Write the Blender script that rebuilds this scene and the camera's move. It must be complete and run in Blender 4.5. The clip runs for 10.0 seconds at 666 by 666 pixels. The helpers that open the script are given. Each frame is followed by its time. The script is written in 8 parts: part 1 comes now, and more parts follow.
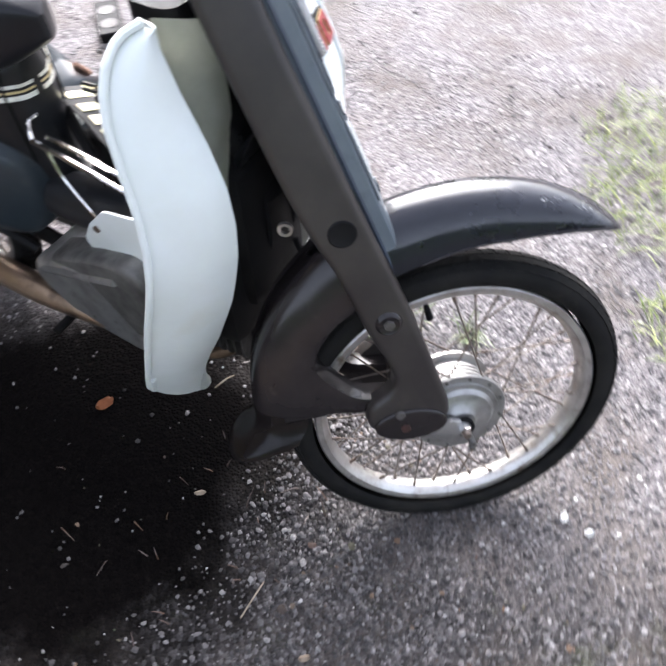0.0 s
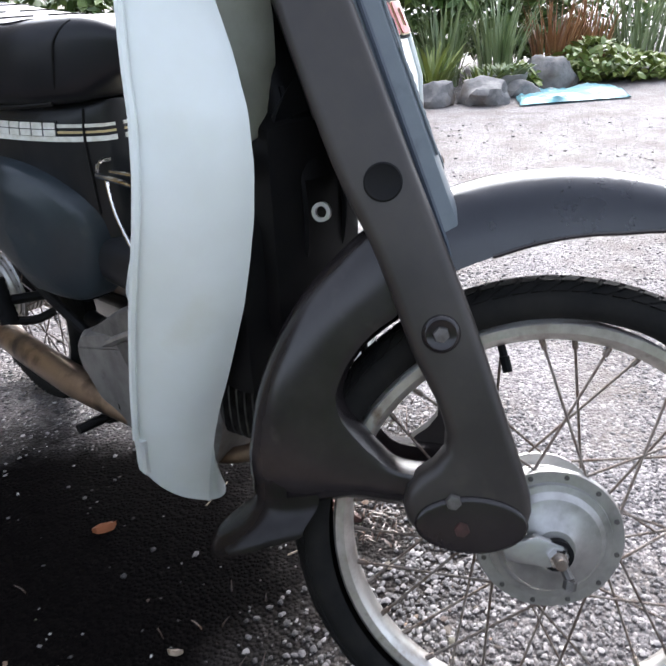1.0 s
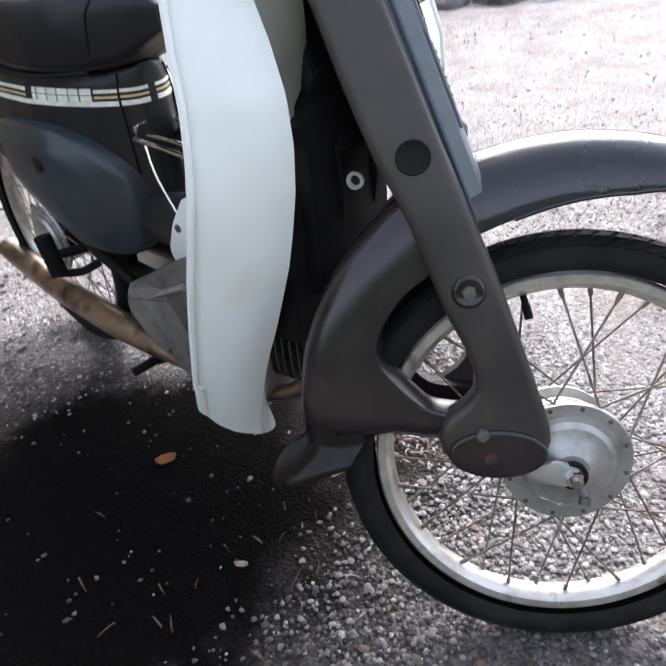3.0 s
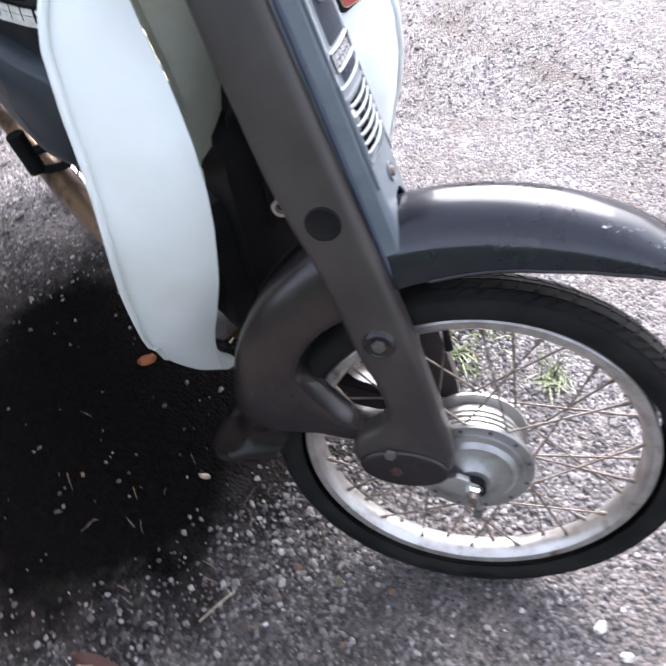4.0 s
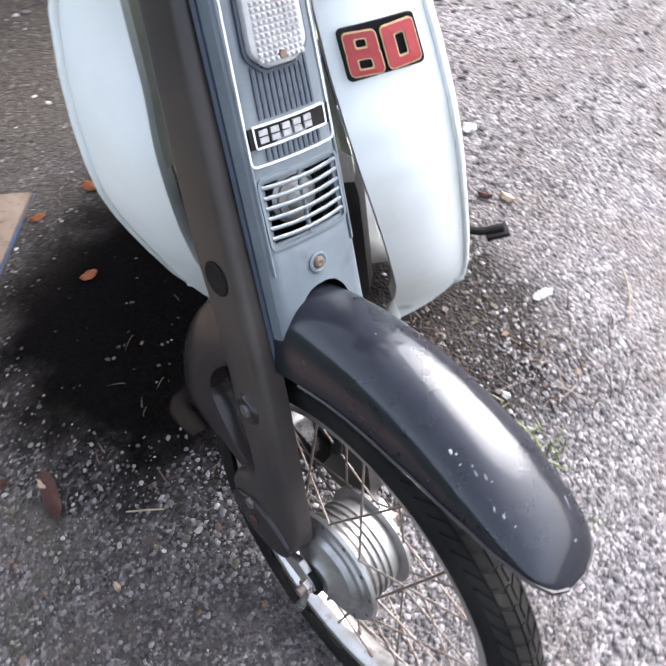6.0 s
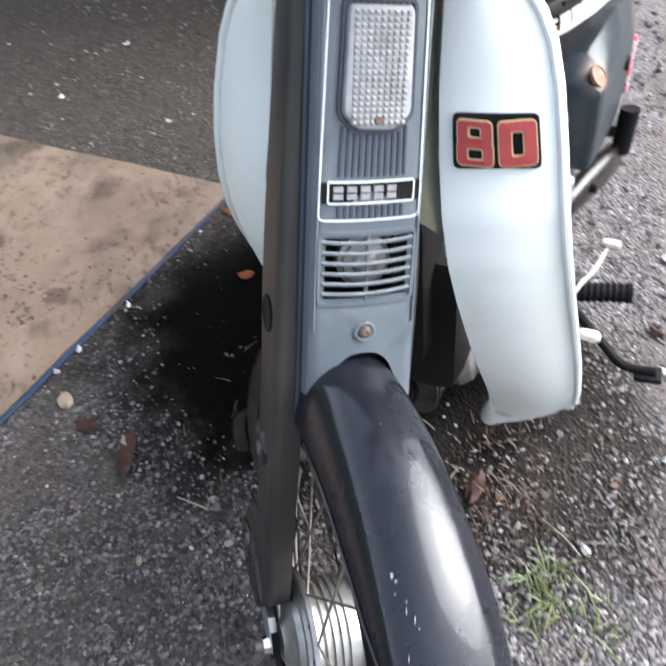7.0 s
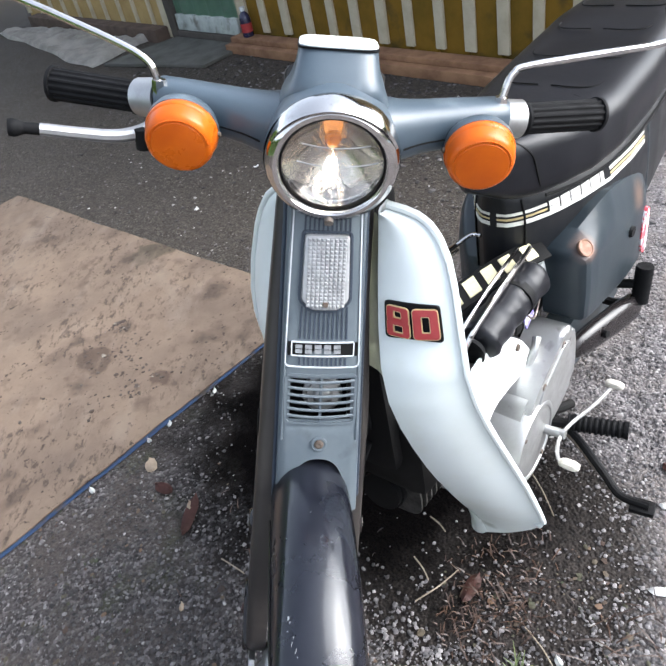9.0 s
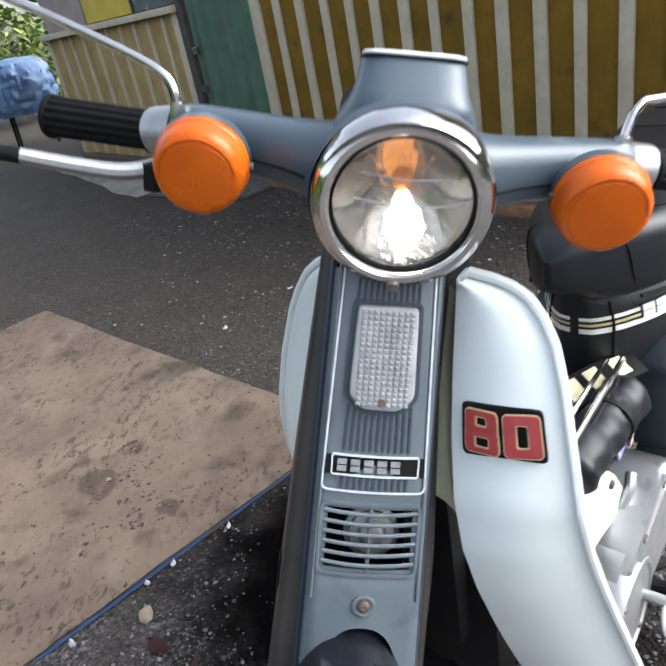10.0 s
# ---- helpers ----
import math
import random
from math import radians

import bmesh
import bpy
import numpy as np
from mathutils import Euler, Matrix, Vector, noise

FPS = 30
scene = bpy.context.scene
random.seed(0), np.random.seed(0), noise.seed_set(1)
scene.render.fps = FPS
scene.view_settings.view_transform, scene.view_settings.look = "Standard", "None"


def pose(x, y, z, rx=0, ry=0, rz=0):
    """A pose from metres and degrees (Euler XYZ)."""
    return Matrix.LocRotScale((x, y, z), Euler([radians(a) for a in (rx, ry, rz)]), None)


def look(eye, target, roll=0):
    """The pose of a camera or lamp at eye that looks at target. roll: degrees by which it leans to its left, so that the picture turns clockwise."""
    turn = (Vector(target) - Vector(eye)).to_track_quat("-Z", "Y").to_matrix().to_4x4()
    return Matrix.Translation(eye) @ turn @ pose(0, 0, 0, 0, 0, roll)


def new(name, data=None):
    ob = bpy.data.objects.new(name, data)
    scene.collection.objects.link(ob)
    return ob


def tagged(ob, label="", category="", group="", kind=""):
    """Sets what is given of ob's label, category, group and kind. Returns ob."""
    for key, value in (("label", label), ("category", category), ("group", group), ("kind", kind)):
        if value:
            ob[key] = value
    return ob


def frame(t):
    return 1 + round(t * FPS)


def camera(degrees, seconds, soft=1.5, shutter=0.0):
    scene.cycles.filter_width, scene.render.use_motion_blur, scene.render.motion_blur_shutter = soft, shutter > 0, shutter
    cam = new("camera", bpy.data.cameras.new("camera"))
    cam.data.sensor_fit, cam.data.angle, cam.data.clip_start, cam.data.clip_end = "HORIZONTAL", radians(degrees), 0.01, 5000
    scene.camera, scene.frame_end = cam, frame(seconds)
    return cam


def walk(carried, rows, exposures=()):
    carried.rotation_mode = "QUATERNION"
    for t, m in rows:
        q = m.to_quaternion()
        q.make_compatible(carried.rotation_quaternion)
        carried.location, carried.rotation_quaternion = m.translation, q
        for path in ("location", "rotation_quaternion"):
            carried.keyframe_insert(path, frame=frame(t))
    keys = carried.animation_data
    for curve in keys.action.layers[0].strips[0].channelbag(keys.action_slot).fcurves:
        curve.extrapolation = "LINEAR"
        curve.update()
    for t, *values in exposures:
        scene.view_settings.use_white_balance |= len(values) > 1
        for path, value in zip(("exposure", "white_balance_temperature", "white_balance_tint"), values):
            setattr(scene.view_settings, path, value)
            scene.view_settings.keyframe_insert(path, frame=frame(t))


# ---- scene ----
cam = camera(53.12, 10.0, soft=1.8, shutter=0.4)
ROWS = [
    (0.0, -0.2506, -0.5177, 1.2169, 35.72, 1.65, -8.91),
    (0.5, -0.1942, -0.5238, 1.0491, 46.47, -1.80, 6.10),
    (1.0, -0.1618, -0.5708, 0.7947, 62.99, 2.76, 4.31),
    (1.5, -0.1903, -0.6169, 0.7876, 60.96, 3.16, 4.97),
    (2.0, -0.1976, -0.6364, 0.8597, 58.14, 1.74, 2.23),
    (2.5, -0.1741, -0.6492, 0.8608, 60.76, 5.41, 3.14),
    (2.7, -0.1772, -0.6495, 0.8572, 59.88, 5.88, 3.96),
    (3.8, -0.1007, -0.4296, 1.0607, 38.28, 5.61, 6.44),
    (4.0, -0.0350, -0.4102, 1.0954, 35.92, 6.10, 9.50),
    (4.5, 0.0242, -0.3370, 1.1204, 29.41, 0.87, 14.19),
    (5.0, 0.0659, -0.2170, 1.1089, 25.67, 1.17, 20.55),
    (5.2, 0.0720, -0.1791, 1.1131, 25.18, 2.53, 24.87),
    (6.3, 0.2749, -0.0500, 1.1142, 35.87, 6.60, 58.16),
    (6.5, 0.2776, -0.0151, 1.1053, 36.17, 5.42, 64.32),
    (7.0, 0.2757, 0.0394, 1.0884, 41.18, 7.25, 74.72),
    (7.5, 0.3423, 0.1124, 1.1415, 48.21, 8.44, 84.76),
    (8.0, 0.4282, 0.1719, 1.2343, 51.61, 7.30, 88.64),
    (8.5, 0.4531, 0.1794, 1.2589, 52.14, 8.23, 88.92),
    (9.0, 0.4472, 0.2171, 1.2614, 50.42, 10.72, 86.44),
    (9.5, 0.3954, 0.2094, 1.2154, 59.65, 9.98, 89.94),
    (10.0, 0.2970, 0.1706, 1.1149, 62.82, 10.11, 89.59),
]
walk(cam, [(t, pose(*p)) for t, *p in ROWS],
     exposures=((0.0, 2.32, 6150, 14), (0.5, 2.30, 6200, 13), (1.0, 2.15, 6050, 12), (1.5, 2.34, 6250, 11), (2.0, 2.35, 6200, 13), (2.7, 2.25, 6200, 13), (4.0, 2.42, 6050, 16), (5.2, 2.39, 6050, 16), (6.5, 2.09, 6100, 12), (7.5, 1.79, 6050, 10), (8.5, 1.79, 6000, 9), (9.2, 1.73, 6000, 9), (10.0, 1.43, 6000, 9)))

# ---- light ----
world = bpy.data.worlds.new("overcast_sky")
scene.world = world
world.use_nodes = True
wn = world.node_tree
sky = wn.nodes.new("ShaderNodeTexSky")
sky.sky_type, sky.sun_disc = "NISHITA", False
sky.sun_elevation, sky.sun_rotation = radians(37), radians(5)
sky.dust_density, sky.air_density = 4.0, 1.0
haze = wn.nodes.new("ShaderNodeHueSaturation")
haze.inputs["Saturation"].default_value = 0.4
wn.links.new(sky.outputs[0], haze.inputs["Color"])
wn.links.new(haze.outputs[0], wn.nodes["Background"].inputs[0])
wn.nodes["Background"].inputs[1].default_value = 0.172
sun_data = bpy.data.lights.new("hazy_sun", "SUN")
sun_data.energy, sun_data.angle, sun_data.color = 1.35, radians(56), (1.0, 0.98, 0.95)
sun = new("hazy_sun", sun_data)
sun.matrix_world = look((0.33, 3.8, 2.87), (0, 0, 0))


# ---- materials ----
def material(name, color, rough=0.5, metal=0.0, color2=None, scale=20.0, lo=0.4, hi=0.65, bump=0.0, bump_scale=200.0,
             coat=0.0, transmission=0.0, rough2=None, spec=0.5, ior=1.45, grime=None):
    """A surface with two scales of variation: broad patches of a second colour, and a fine grain."""
    m = bpy.data.materials.new(name)
    m.use_nodes = True
    nt = m.node_tree
    b = nt.nodes["Principled BSDF"]
    b.inputs["Metallic"].default_value = metal
    b.inputs["Roughness"].default_value = rough
    b.inputs["Coat Weight"].default_value = coat
    b.inputs["Coat Roughness"].default_value = 0.12
    b.inputs["Transmission Weight"].default_value = transmission
    b.inputs["Specular IOR Level"].default_value = spec
    b.inputs["IOR"].default_value = ior
    tc = nt.nodes.new("ShaderNodeTexCoord")
    n1 = nt.nodes.new("ShaderNodeTexNoise")
    n1.inputs["Scale"].default_value, n1.inputs["Detail"].default_value, n1.inputs["Roughness"].default_value = scale, 6, 0.65
    nt.links.new(tc.outputs["Object"], n1.inputs["Vector"])
    ramp = nt.nodes.new("ShaderNodeValToRGB")
    ramp.color_ramp.elements[0].position, ramp.color_ramp.elements[1].position = lo, hi
    c2 = color2 or [v * 0.8 for v in color]
    ramp.color_ramp.elements[0].color, ramp.color_ramp.elements[1].color = (*color, 1), (*c2, 1)
    nt.links.new(n1.outputs[0], ramp.inputs[0])
    out = ramp.outputs[0]
    if grime:
        n3 = nt.nodes.new("ShaderNodeTexNoise")
        n3.inputs["Scale"].default_value, n3.inputs["Detail"].default_value = grime[1], 8
        nt.links.new(tc.outputs["Object"], n3.inputs["Vector"])
        r3 = nt.nodes.new("ShaderNodeValToRGB")
        r3.color_ramp.elements[0].position, r3.color_ramp.elements[1].position = grime[2], grime[3]
        nt.links.new(n3.outputs[0], r3.inputs[0])
        mix = nt.nodes.new("ShaderNodeMix")
        mix.data_type = "RGBA"
        nt.links.new(r3.outputs[0], mix.inputs[0])
        nt.links.new(out, mix.inputs[6])
        mix.inputs[7].default_value = (*grime[0], 1)
        out = mix.outputs[2]
    nt.links.new(out, b.inputs["Base Color"])
    n2 = nt.nodes.new("ShaderNodeTexNoise")
    n2.inputs["Scale"].default_value, n2.inputs["Detail"].default_value = bump_scale, 4
    nt.links.new(tc.outputs["Object"], n2.inputs["Vector"])
    if bump:
        bp = nt.nodes.new("ShaderNodeBump")
        bp.inputs["Strength"].default_value, bp.inputs["Distance"].default_value = bump, 0.003
        nt.links.new(n2.outputs[0], bp.inputs["Height"])
        nt.links.new(bp.outputs[0], b.inputs["Normal"])
    mr = nt.nodes.new("ShaderNodeMapRange")
    mr.inputs[1].default_value, mr.inputs[2].default_value = 0.3, 0.7
    mr.inputs[3].default_value = rough
    mr.inputs[4].default_value = min(1, rough * 1.35 + 0.03) if rough2 is None else rough2
    nt.links.new(n1.outputs[0], mr.inputs[0])
    nt.links.new(mr.outputs[0], b.inputs["Roughness"])
    return m


DARK = material("charcoal_plastic", (0.0112, 0.0092, 0.0097), 0.17, color2=(0.019, 0.0158, 0.0158), scale=9, bump=0.025, bump_scale=90, spec=0.42, coat=0.0, grime=((0.045, 0.038, 0.034), 26, 0.66, 0.94))
FENDER = material("charcoal_paint", (0.012, 0.014, 0.023), 0.22, color2=(0.019, 0.021, 0.031), scale=6, coat=1.0, bump=0.012, bump_scale=45)
FENDER.node_tree.nodes["Principled BSDF"].inputs["Coat Roughness"].default_value = 0.02
FORKM = material("matt_charcoal_paint", (0.025, 0.0215, 0.0205), 0.30, color2=(0.038, 0.033, 0.029), scale=8, bump=0.03, bump_scale=120, spec=0.36, grime=((0.062, 0.052, 0.044), 20, 0.60, 0.90))
COVER = material("bluegrey_paint", (0.080, 0.097, 0.111), 0.36, color2=(0.103, 0.121, 0.132), scale=13, bump=0.04, bump_scale=500, coat=0.15, grime=((0.04, 0.046, 0.053), 30, 0.6, 0.9))
COVER_DEEP = material("bluegrey_groove_paint", (0.030, 0.040, 0.058), 0.4, scale=15)
BARS = material("steelblue_paint", (0.043, 0.060, 0.077), 0.34, color2=(0.053, 0.072, 0.089), scale=10, bump=0.03, bump_scale=700, coat=0.12, grime=((0.115, 0.14, 0.16), 22, 0.62, 0.9))
WHITE = material("white_plastic", (0.655, 0.69, 0.675), 0.30, color2=(0.61, 0.64, 0.605), scale=5, bump=0.02, bump_scale=300, grime=((0.53, 0.525, 0.42), 9, 0.60, 0.97))
def stained(m, spots):
    """Soft-edged stains of their own colour at places in the object's space: x, y, z, reach, colour, strength."""
    nt = m.node_tree
    shader_in = nt.nodes["Principled BSDF"].inputs["Base Color"]
    under = shader_in.links[0].from_socket
    tc = next(n for n in nt.nodes if n.bl_idname == "ShaderNodeTexCoord")
    ripple = nt.nodes.new("ShaderNodeTexNoise")
    ripple.inputs["Scale"].default_value, ripple.inputs["Detail"].default_value = 45, 6
    nt.links.new(tc.outputs["Object"], ripple.inputs["Vector"])
    for x, y, z, reach, tone, amount in spots:
        gap = nt.nodes.new("ShaderNodeVectorMath")
        gap.operation = "DISTANCE"
        gap.inputs[1].default_value = (x, y, z)
        nt.links.new(tc.outputs["Object"], gap.inputs[0])
        add = nt.nodes.new("ShaderNodeMath")
        add.operation = "MULTIPLY_ADD"
        add.inputs[1].default_value = reach * 0.9
        nt.links.new(ripple.outputs[0], add.inputs[0])
        nt.links.new(gap.outputs["Value"], add.inputs[2])
        fall = nt.nodes.new("ShaderNodeMapRange")
        fall.inputs[1].default_value, fall.inputs[2].default_value, fall.inputs[4].default_value = reach * 1.45, reach * 0.65, amount
        nt.links.new(add.outputs[0], fall.inputs[0])
        soak = nt.nodes.new("ShaderNodeMix")
        soak.data_type = "RGBA"
        nt.links.new(fall.outputs[0], soak.inputs[0])
        nt.links.new(under, soak.inputs[6])
        soak.inputs[7].default_value = (*tone, 1)
        under = soak.outputs[2]
    nt.links.new(under, shader_in)


stained(WHITE, ((-0.425, 0.155, 0.195, 0.020, (0.16, 0.17, 0.10), 0.75),))
CREAM = material("yellowed_plastic", (0.40, 0.41, 0.345), 0.4, color2=(0.31, 0.32, 0.26), scale=9)
CHROME = material("chrome", (0.62, 0.60, 0.58), 0.09, 1.0, color2=(0.46, 0.42, 0.38), scale=30, lo=0.5, hi=0.8)
ALLOY = material("aged_aluminium", (0.39, 0.39, 0.385), 0.36, 0.8, color2=(0.34, 0.335, 0.325), scale=18, bump=0.08, bump_scale=400, grime=((0.12, 0.115, 0.11), 30, 0.62, 0.85))
HUBMETAL = material("dull_cast_aluminium", (0.36, 0.355, 0.345), 0.34, 0.8, color2=(0.25, 0.245, 0.235), scale=22, bump=0.05, bump_scale=500, grime=((0.07, 0.065, 0.058), 24, 0.62, 0.85))
STEEL = material("spoke_steel", (0.20, 0.175, 0.155), 0.46, 0.7, color2=(0.13, 0.092, 0.07), scale=60)
EXHAUST = material("tarnished_chrome_exhaust", (0.30, 0.215, 0.15), 0.3, 0.8, color2=(0.12, 0.075, 0.045), scale=6, grime=((0.035, 0.027, 0.022), 12, 0.52, 0.72))
RUBBER = material("tyre_rubber", (0.007, 0.007, 0.007), 0.62, color2=(0.016, 0.015, 0.0135), scale=14, bump=0.12, bump_scale=260, spec=0.10, grime=((0.04, 0.036, 0.031), 30, 0.68, 0.96))
GRIP = material("grip_rubber", (0.006, 0.006, 0.0065), 0.6, scale=40, bump=0.1, bump_scale=700, spec=0.14)
BLACK = material("black_paint", (0.004, 0.004, 0.0045), 0.5, color2=(0.009, 0.0085, 0.008), scale=18, spec=0.16)
VINYL = material("black_vinyl", (0.007, 0.0072, 0.009), 0.30, color2=(0.011, 0.0112, 0.0138), scale=8, bump=0.08, bump_scale=420, spec=0.24, coat=0.04)
SIDEP = material("slate_plastic", (0.017, 0.0235, 0.029), 0.28, color2=(0.027, 0.035, 0.041), scale=7, bump=0.05, bump_scale=500, spec=0.36, coat=0.05, grime=((0.070, 0.064, 0.056), 14, 0.62, 0.88))
FRAME = material("charcoal_frame_paint", (0.008, 0.009, 0.011), 0.3, color2=(0.014, 0.014, 0.015), scale=10, bump=0.03, spec=0.3)
LETTER = material("white_decal", (0.68, 0.68, 0.63), 0.45, color2=(0.5, 0.49, 0.42), scale=60)
GOLD = material("gold_decal", (0.50, 0.40, 0.20), 0.4, color2=(0.36, 0.28, 0.15), scale=60)
PLATELET = material("pale_gold_relief", (0.66, 0.60, 0.38), 0.45, scale=80)
RED = material("red_enamel", (0.30, 0.028, 0.028), 0.4, color2=(0.24, 0.025, 0.026), scale=30, coat=0.1)
PINLINE = material("white_pin_line", (0.52, 0.54, 0.55), 0.45, color2=(0.40, 0.42, 0.43), scale=90)
SILVERED = material("dull_silver_relief", (0.30, 0.305, 0.31), 0.4, 0.3, color2=(0.2, 0.205, 0.21), scale=120)
ORANGE = material("amber_lens", (0.57, 0.112, 0.0035), 0.24, color2=(0.48, 0.080, 0.003), scale=12, transmission=0.12, spec=0.3, bump=0.05, bump_scale=120)
BRASS = material("rusted_screw_metal", (0.13, 0.105, 0.085), 0.5, 0.5, color2=(0.08, 0.055, 0.04), scale=120)
LEVER = material("brushed_aluminium", (0.40, 0.40, 0.40), 0.36, 0.9, color2=(0.30, 0.30, 0.30), scale=25)
STICKER = material("coloured_sticker", (0.55, 0.06, 0.08), 0.4, color2=(0.6, 0.6, 0.62), scale=45, lo=0.48, hi=0.52)
VIOLET = material("violet_sticker", (0.2, 0.16, 0.45), 0.3, color2=(0.6, 0.6, 0.65), scale=60, lo=0.48, hi=0.52)


RIMM = material("worn_rim_aluminium", (0.50, 0.49, 0.47), 0.32, 0.85, color2=(0.34, 0.31, 0.28), scale=24, grime=((0.13, 0.09, 0.06), 38, 0.60, 0.80), bump=0.05, bump_scale=300)
BOLTS = material("dark_rivet_steel", (0.09, 0.085, 0.08), 0.45, 0.5, scale=90)


def clear_lens(name, tint, rough):
    m = bpy.data.materials.new(name)
    m.use_nodes = True
    b = m.node_tree.nodes["Principled BSDF"]
    b.inputs["Base Color"].default_value = (*tint, 1)
    b.inputs["Roughness"].default_value = rough
    b.inputs["Transmission Weight"].default_value = 1.0
    b.inputs["IOR"].default_value = 1.45
    return m


GLASS = clear_lens("headlamp_glass", (0.99, 0.98, 0.96), 0.01)
ACRYLIC = material("frosted_reflector_plastic", (0.50, 0.50, 0.50), 0.14, color2=(0.38, 0.38, 0.38), scale=40, transmission=0.4, coat=0.5)
MIRROR = material("silvered_reflector", (0.88, 0.83, 0.76), 0.03, 1.0, color2=(0.84, 0.78, 0.70), scale=3, rough2=0.05)
LAMP_AMBER = material("amber_bulb_glass", (0.85, 0.26, 0.03), 0.12, scale=20)
BULB = material("lit_bulb_glass", (0.9, 0.6, 0.3), 0.15, scale=20)
BULB.node_tree.nodes["Principled BSDF"].inputs["Emission Color"].default_value = (1.0, 0.36, 0.07, 1)
BULB.node_tree.nodes["Principled BSDF"].inputs["Emission Strength"].default_value = 0.4


# ---- mesh helpers ----
def mesh_object(name, bm, mat, smooth=True):
    me = bpy.data.meshes.new(name)
    bmesh.ops.recalc_face_normals(bm, faces=bm.faces)
    if smooth:
        for f in bm.faces:
            f.smooth = True
        for e in bm.edges:
            if len(e.link_faces) == 2 and e.calc_face_angle(0) > 0.6:
                e.smooth = False
    bm.to_mesh(me)
    bm.free()
    me.materials.append(mat)
    return new(name, me)


def part(name, bm, mat, parent, label="", at=None, smooth=True):
    side = sum(v.co.y for v in bm.verts) / len(bm.verts)
    ob = mesh_object(name, bm, mat, smooth)
    ob.parent = parent
    if at is not None:
        ob.matrix_basis = at
    elif parent.name == "moped":
        ob.matrix_basis = RIGHT if side < -0.05 else LEFT
    return tagged(ob, label)


def loft(rings, closed=True, caps=True, bm=None):
    """Skin a list of rings, each a list of points."""
    bm = bm or bmesh.new()
    vs = [[bm.verts.new(p) for p in r] for r in rings]
    n = len(rings[0])
    for a, b in zip(vs[:-1], vs[1:]):
        for i in range(n if closed else n - 1):
            j = (i + 1) % n
            try:
                bm.faces.new((a[i], a[j], b[j], b[i]))
            except ValueError:
                pass
    if caps and closed:
        bm.faces.new(vs[0][::-1])
        bm.faces.new(vs[-1])
    return bm


def ring_around(c, axis, r, n=16, r2=None, up=None):
    axis = Vector(axis).normalized()
    u = (Vector(up) - axis * Vector(up).dot(axis)).normalized() if up else axis.orthogonal().normalized()
    w = axis.cross(u)
    r2 = r if r2 is None else r2
    return [Vector(c) + u * (r * math.cos(2 * math.pi * i / n)) + w * (r2 * math.sin(2 * math.pi * i / n)) for i in range(n)]


def smooth_path(pts, n=6):
    """Catmull-Rom through the points."""
    p = [Vector(q) for q in pts]
    p = [p[0] * 2 - p[1]] + p + [p[-1] * 2 - p[-2]]
    out = []
    for i in range(1, len(p) - 2):
        for k in range(n):
            t = k / n
            out.append(0.5 * ((2 * p[i]) + (p[i + 1] - p[i - 1]) * t + (2 * p[i - 1] - 5 * p[i] + 4 * p[i + 1] - p[i + 2]) * t * t
                              + (3 * p[i] - p[i - 1] - 3 * p[i + 1] + p[i + 2]) * t ** 3))
    return out + [p[-2]]


def tube(pts, r, n=10, bm=None, step=5):
    q = smooth_path(pts, step) if len(pts) > 2 else [Vector(v) for v in pts]
    rad = r if callable(r) else (lambda t: r)
    rings, up = [], None
    for i, c in enumerate(q):
        d = (q[min(i + 1, len(q) - 1)] - q[max(i - 1, 0)]).normalized()
        u = d.orthogonal().normalized() if up is None else (up - d * up.dot(d)).normalized()
        up = u
        w = d.cross(u)
        rr = rad(i / (len(q) - 1))
        rings.append([c + (u * math.cos(2 * math.pi * k / n) + w * math.sin(2 * math.pi * k / n)) * rr for k in range(n)])
    return loft(rings, bm=bm)


def lathe(profile, c=(0, 0, 0), axis=(0, 1, 0), n=32, bm=None):
    """profile: (along axis, radius)."""
    axis = Vector(axis).normalized()
    rings = [ring_around(Vector(c) + axis * a, axis, max(r, 1e-4), n) for a, r in profile]
    return loft(rings, caps=False, bm=bm)


def prism(outline, lo, hi, plane="xz", bevel=0.0, bm=None, seg=2):
    """A flat outline pushed out between two values of the third axis, with rounded rims."""
    own = bmesh.new()
    put = {"xz": lambda a, b, c: (a, c, b), "xy": lambda a, b, c: (a, b, c), "yz": lambda a, b, c: (c, a, b)}[plane]
    loft([[put(a, b, lo) for a, b in outline], [put(a, b, hi) for a, b in outline]], bm=own)
    if bevel:
        es = [e for e in own.edges if any(len(f.verts) > 4 for f in e.link_faces)] if len(outline) > 4 else own.edges[:]
        bmesh.ops.bevel(own, geom=es, offset=bevel, segments=seg, affect="EDGES", profile=0.6, clamp_overlap=True)
    return merged(own, bm)


def merged(own, bm):
    if bm is None:
        return own
    me = bpy.data.meshes.new("tmp")
    own.to_mesh(me)
    own.free()
    bm.from_mesh(me)
    bpy.data.meshes.remove(me)
    return bm


def block(c, size, bevel=0.0, m=None, bm=None, seg=2):
    own = bmesh.new()
    bmesh.ops.create_cube(own, size=1)
    bmesh.ops.scale(own, vec=size, verts=own.verts)
    if bevel:
        bmesh.ops.bevel(own, geom=own.edges[:], offset=bevel, segments=seg, affect="EDGES", profile=0.6)
    own.transform(Matrix.Translation(c) @ (m or Matrix()))
    return merged(own, bm)


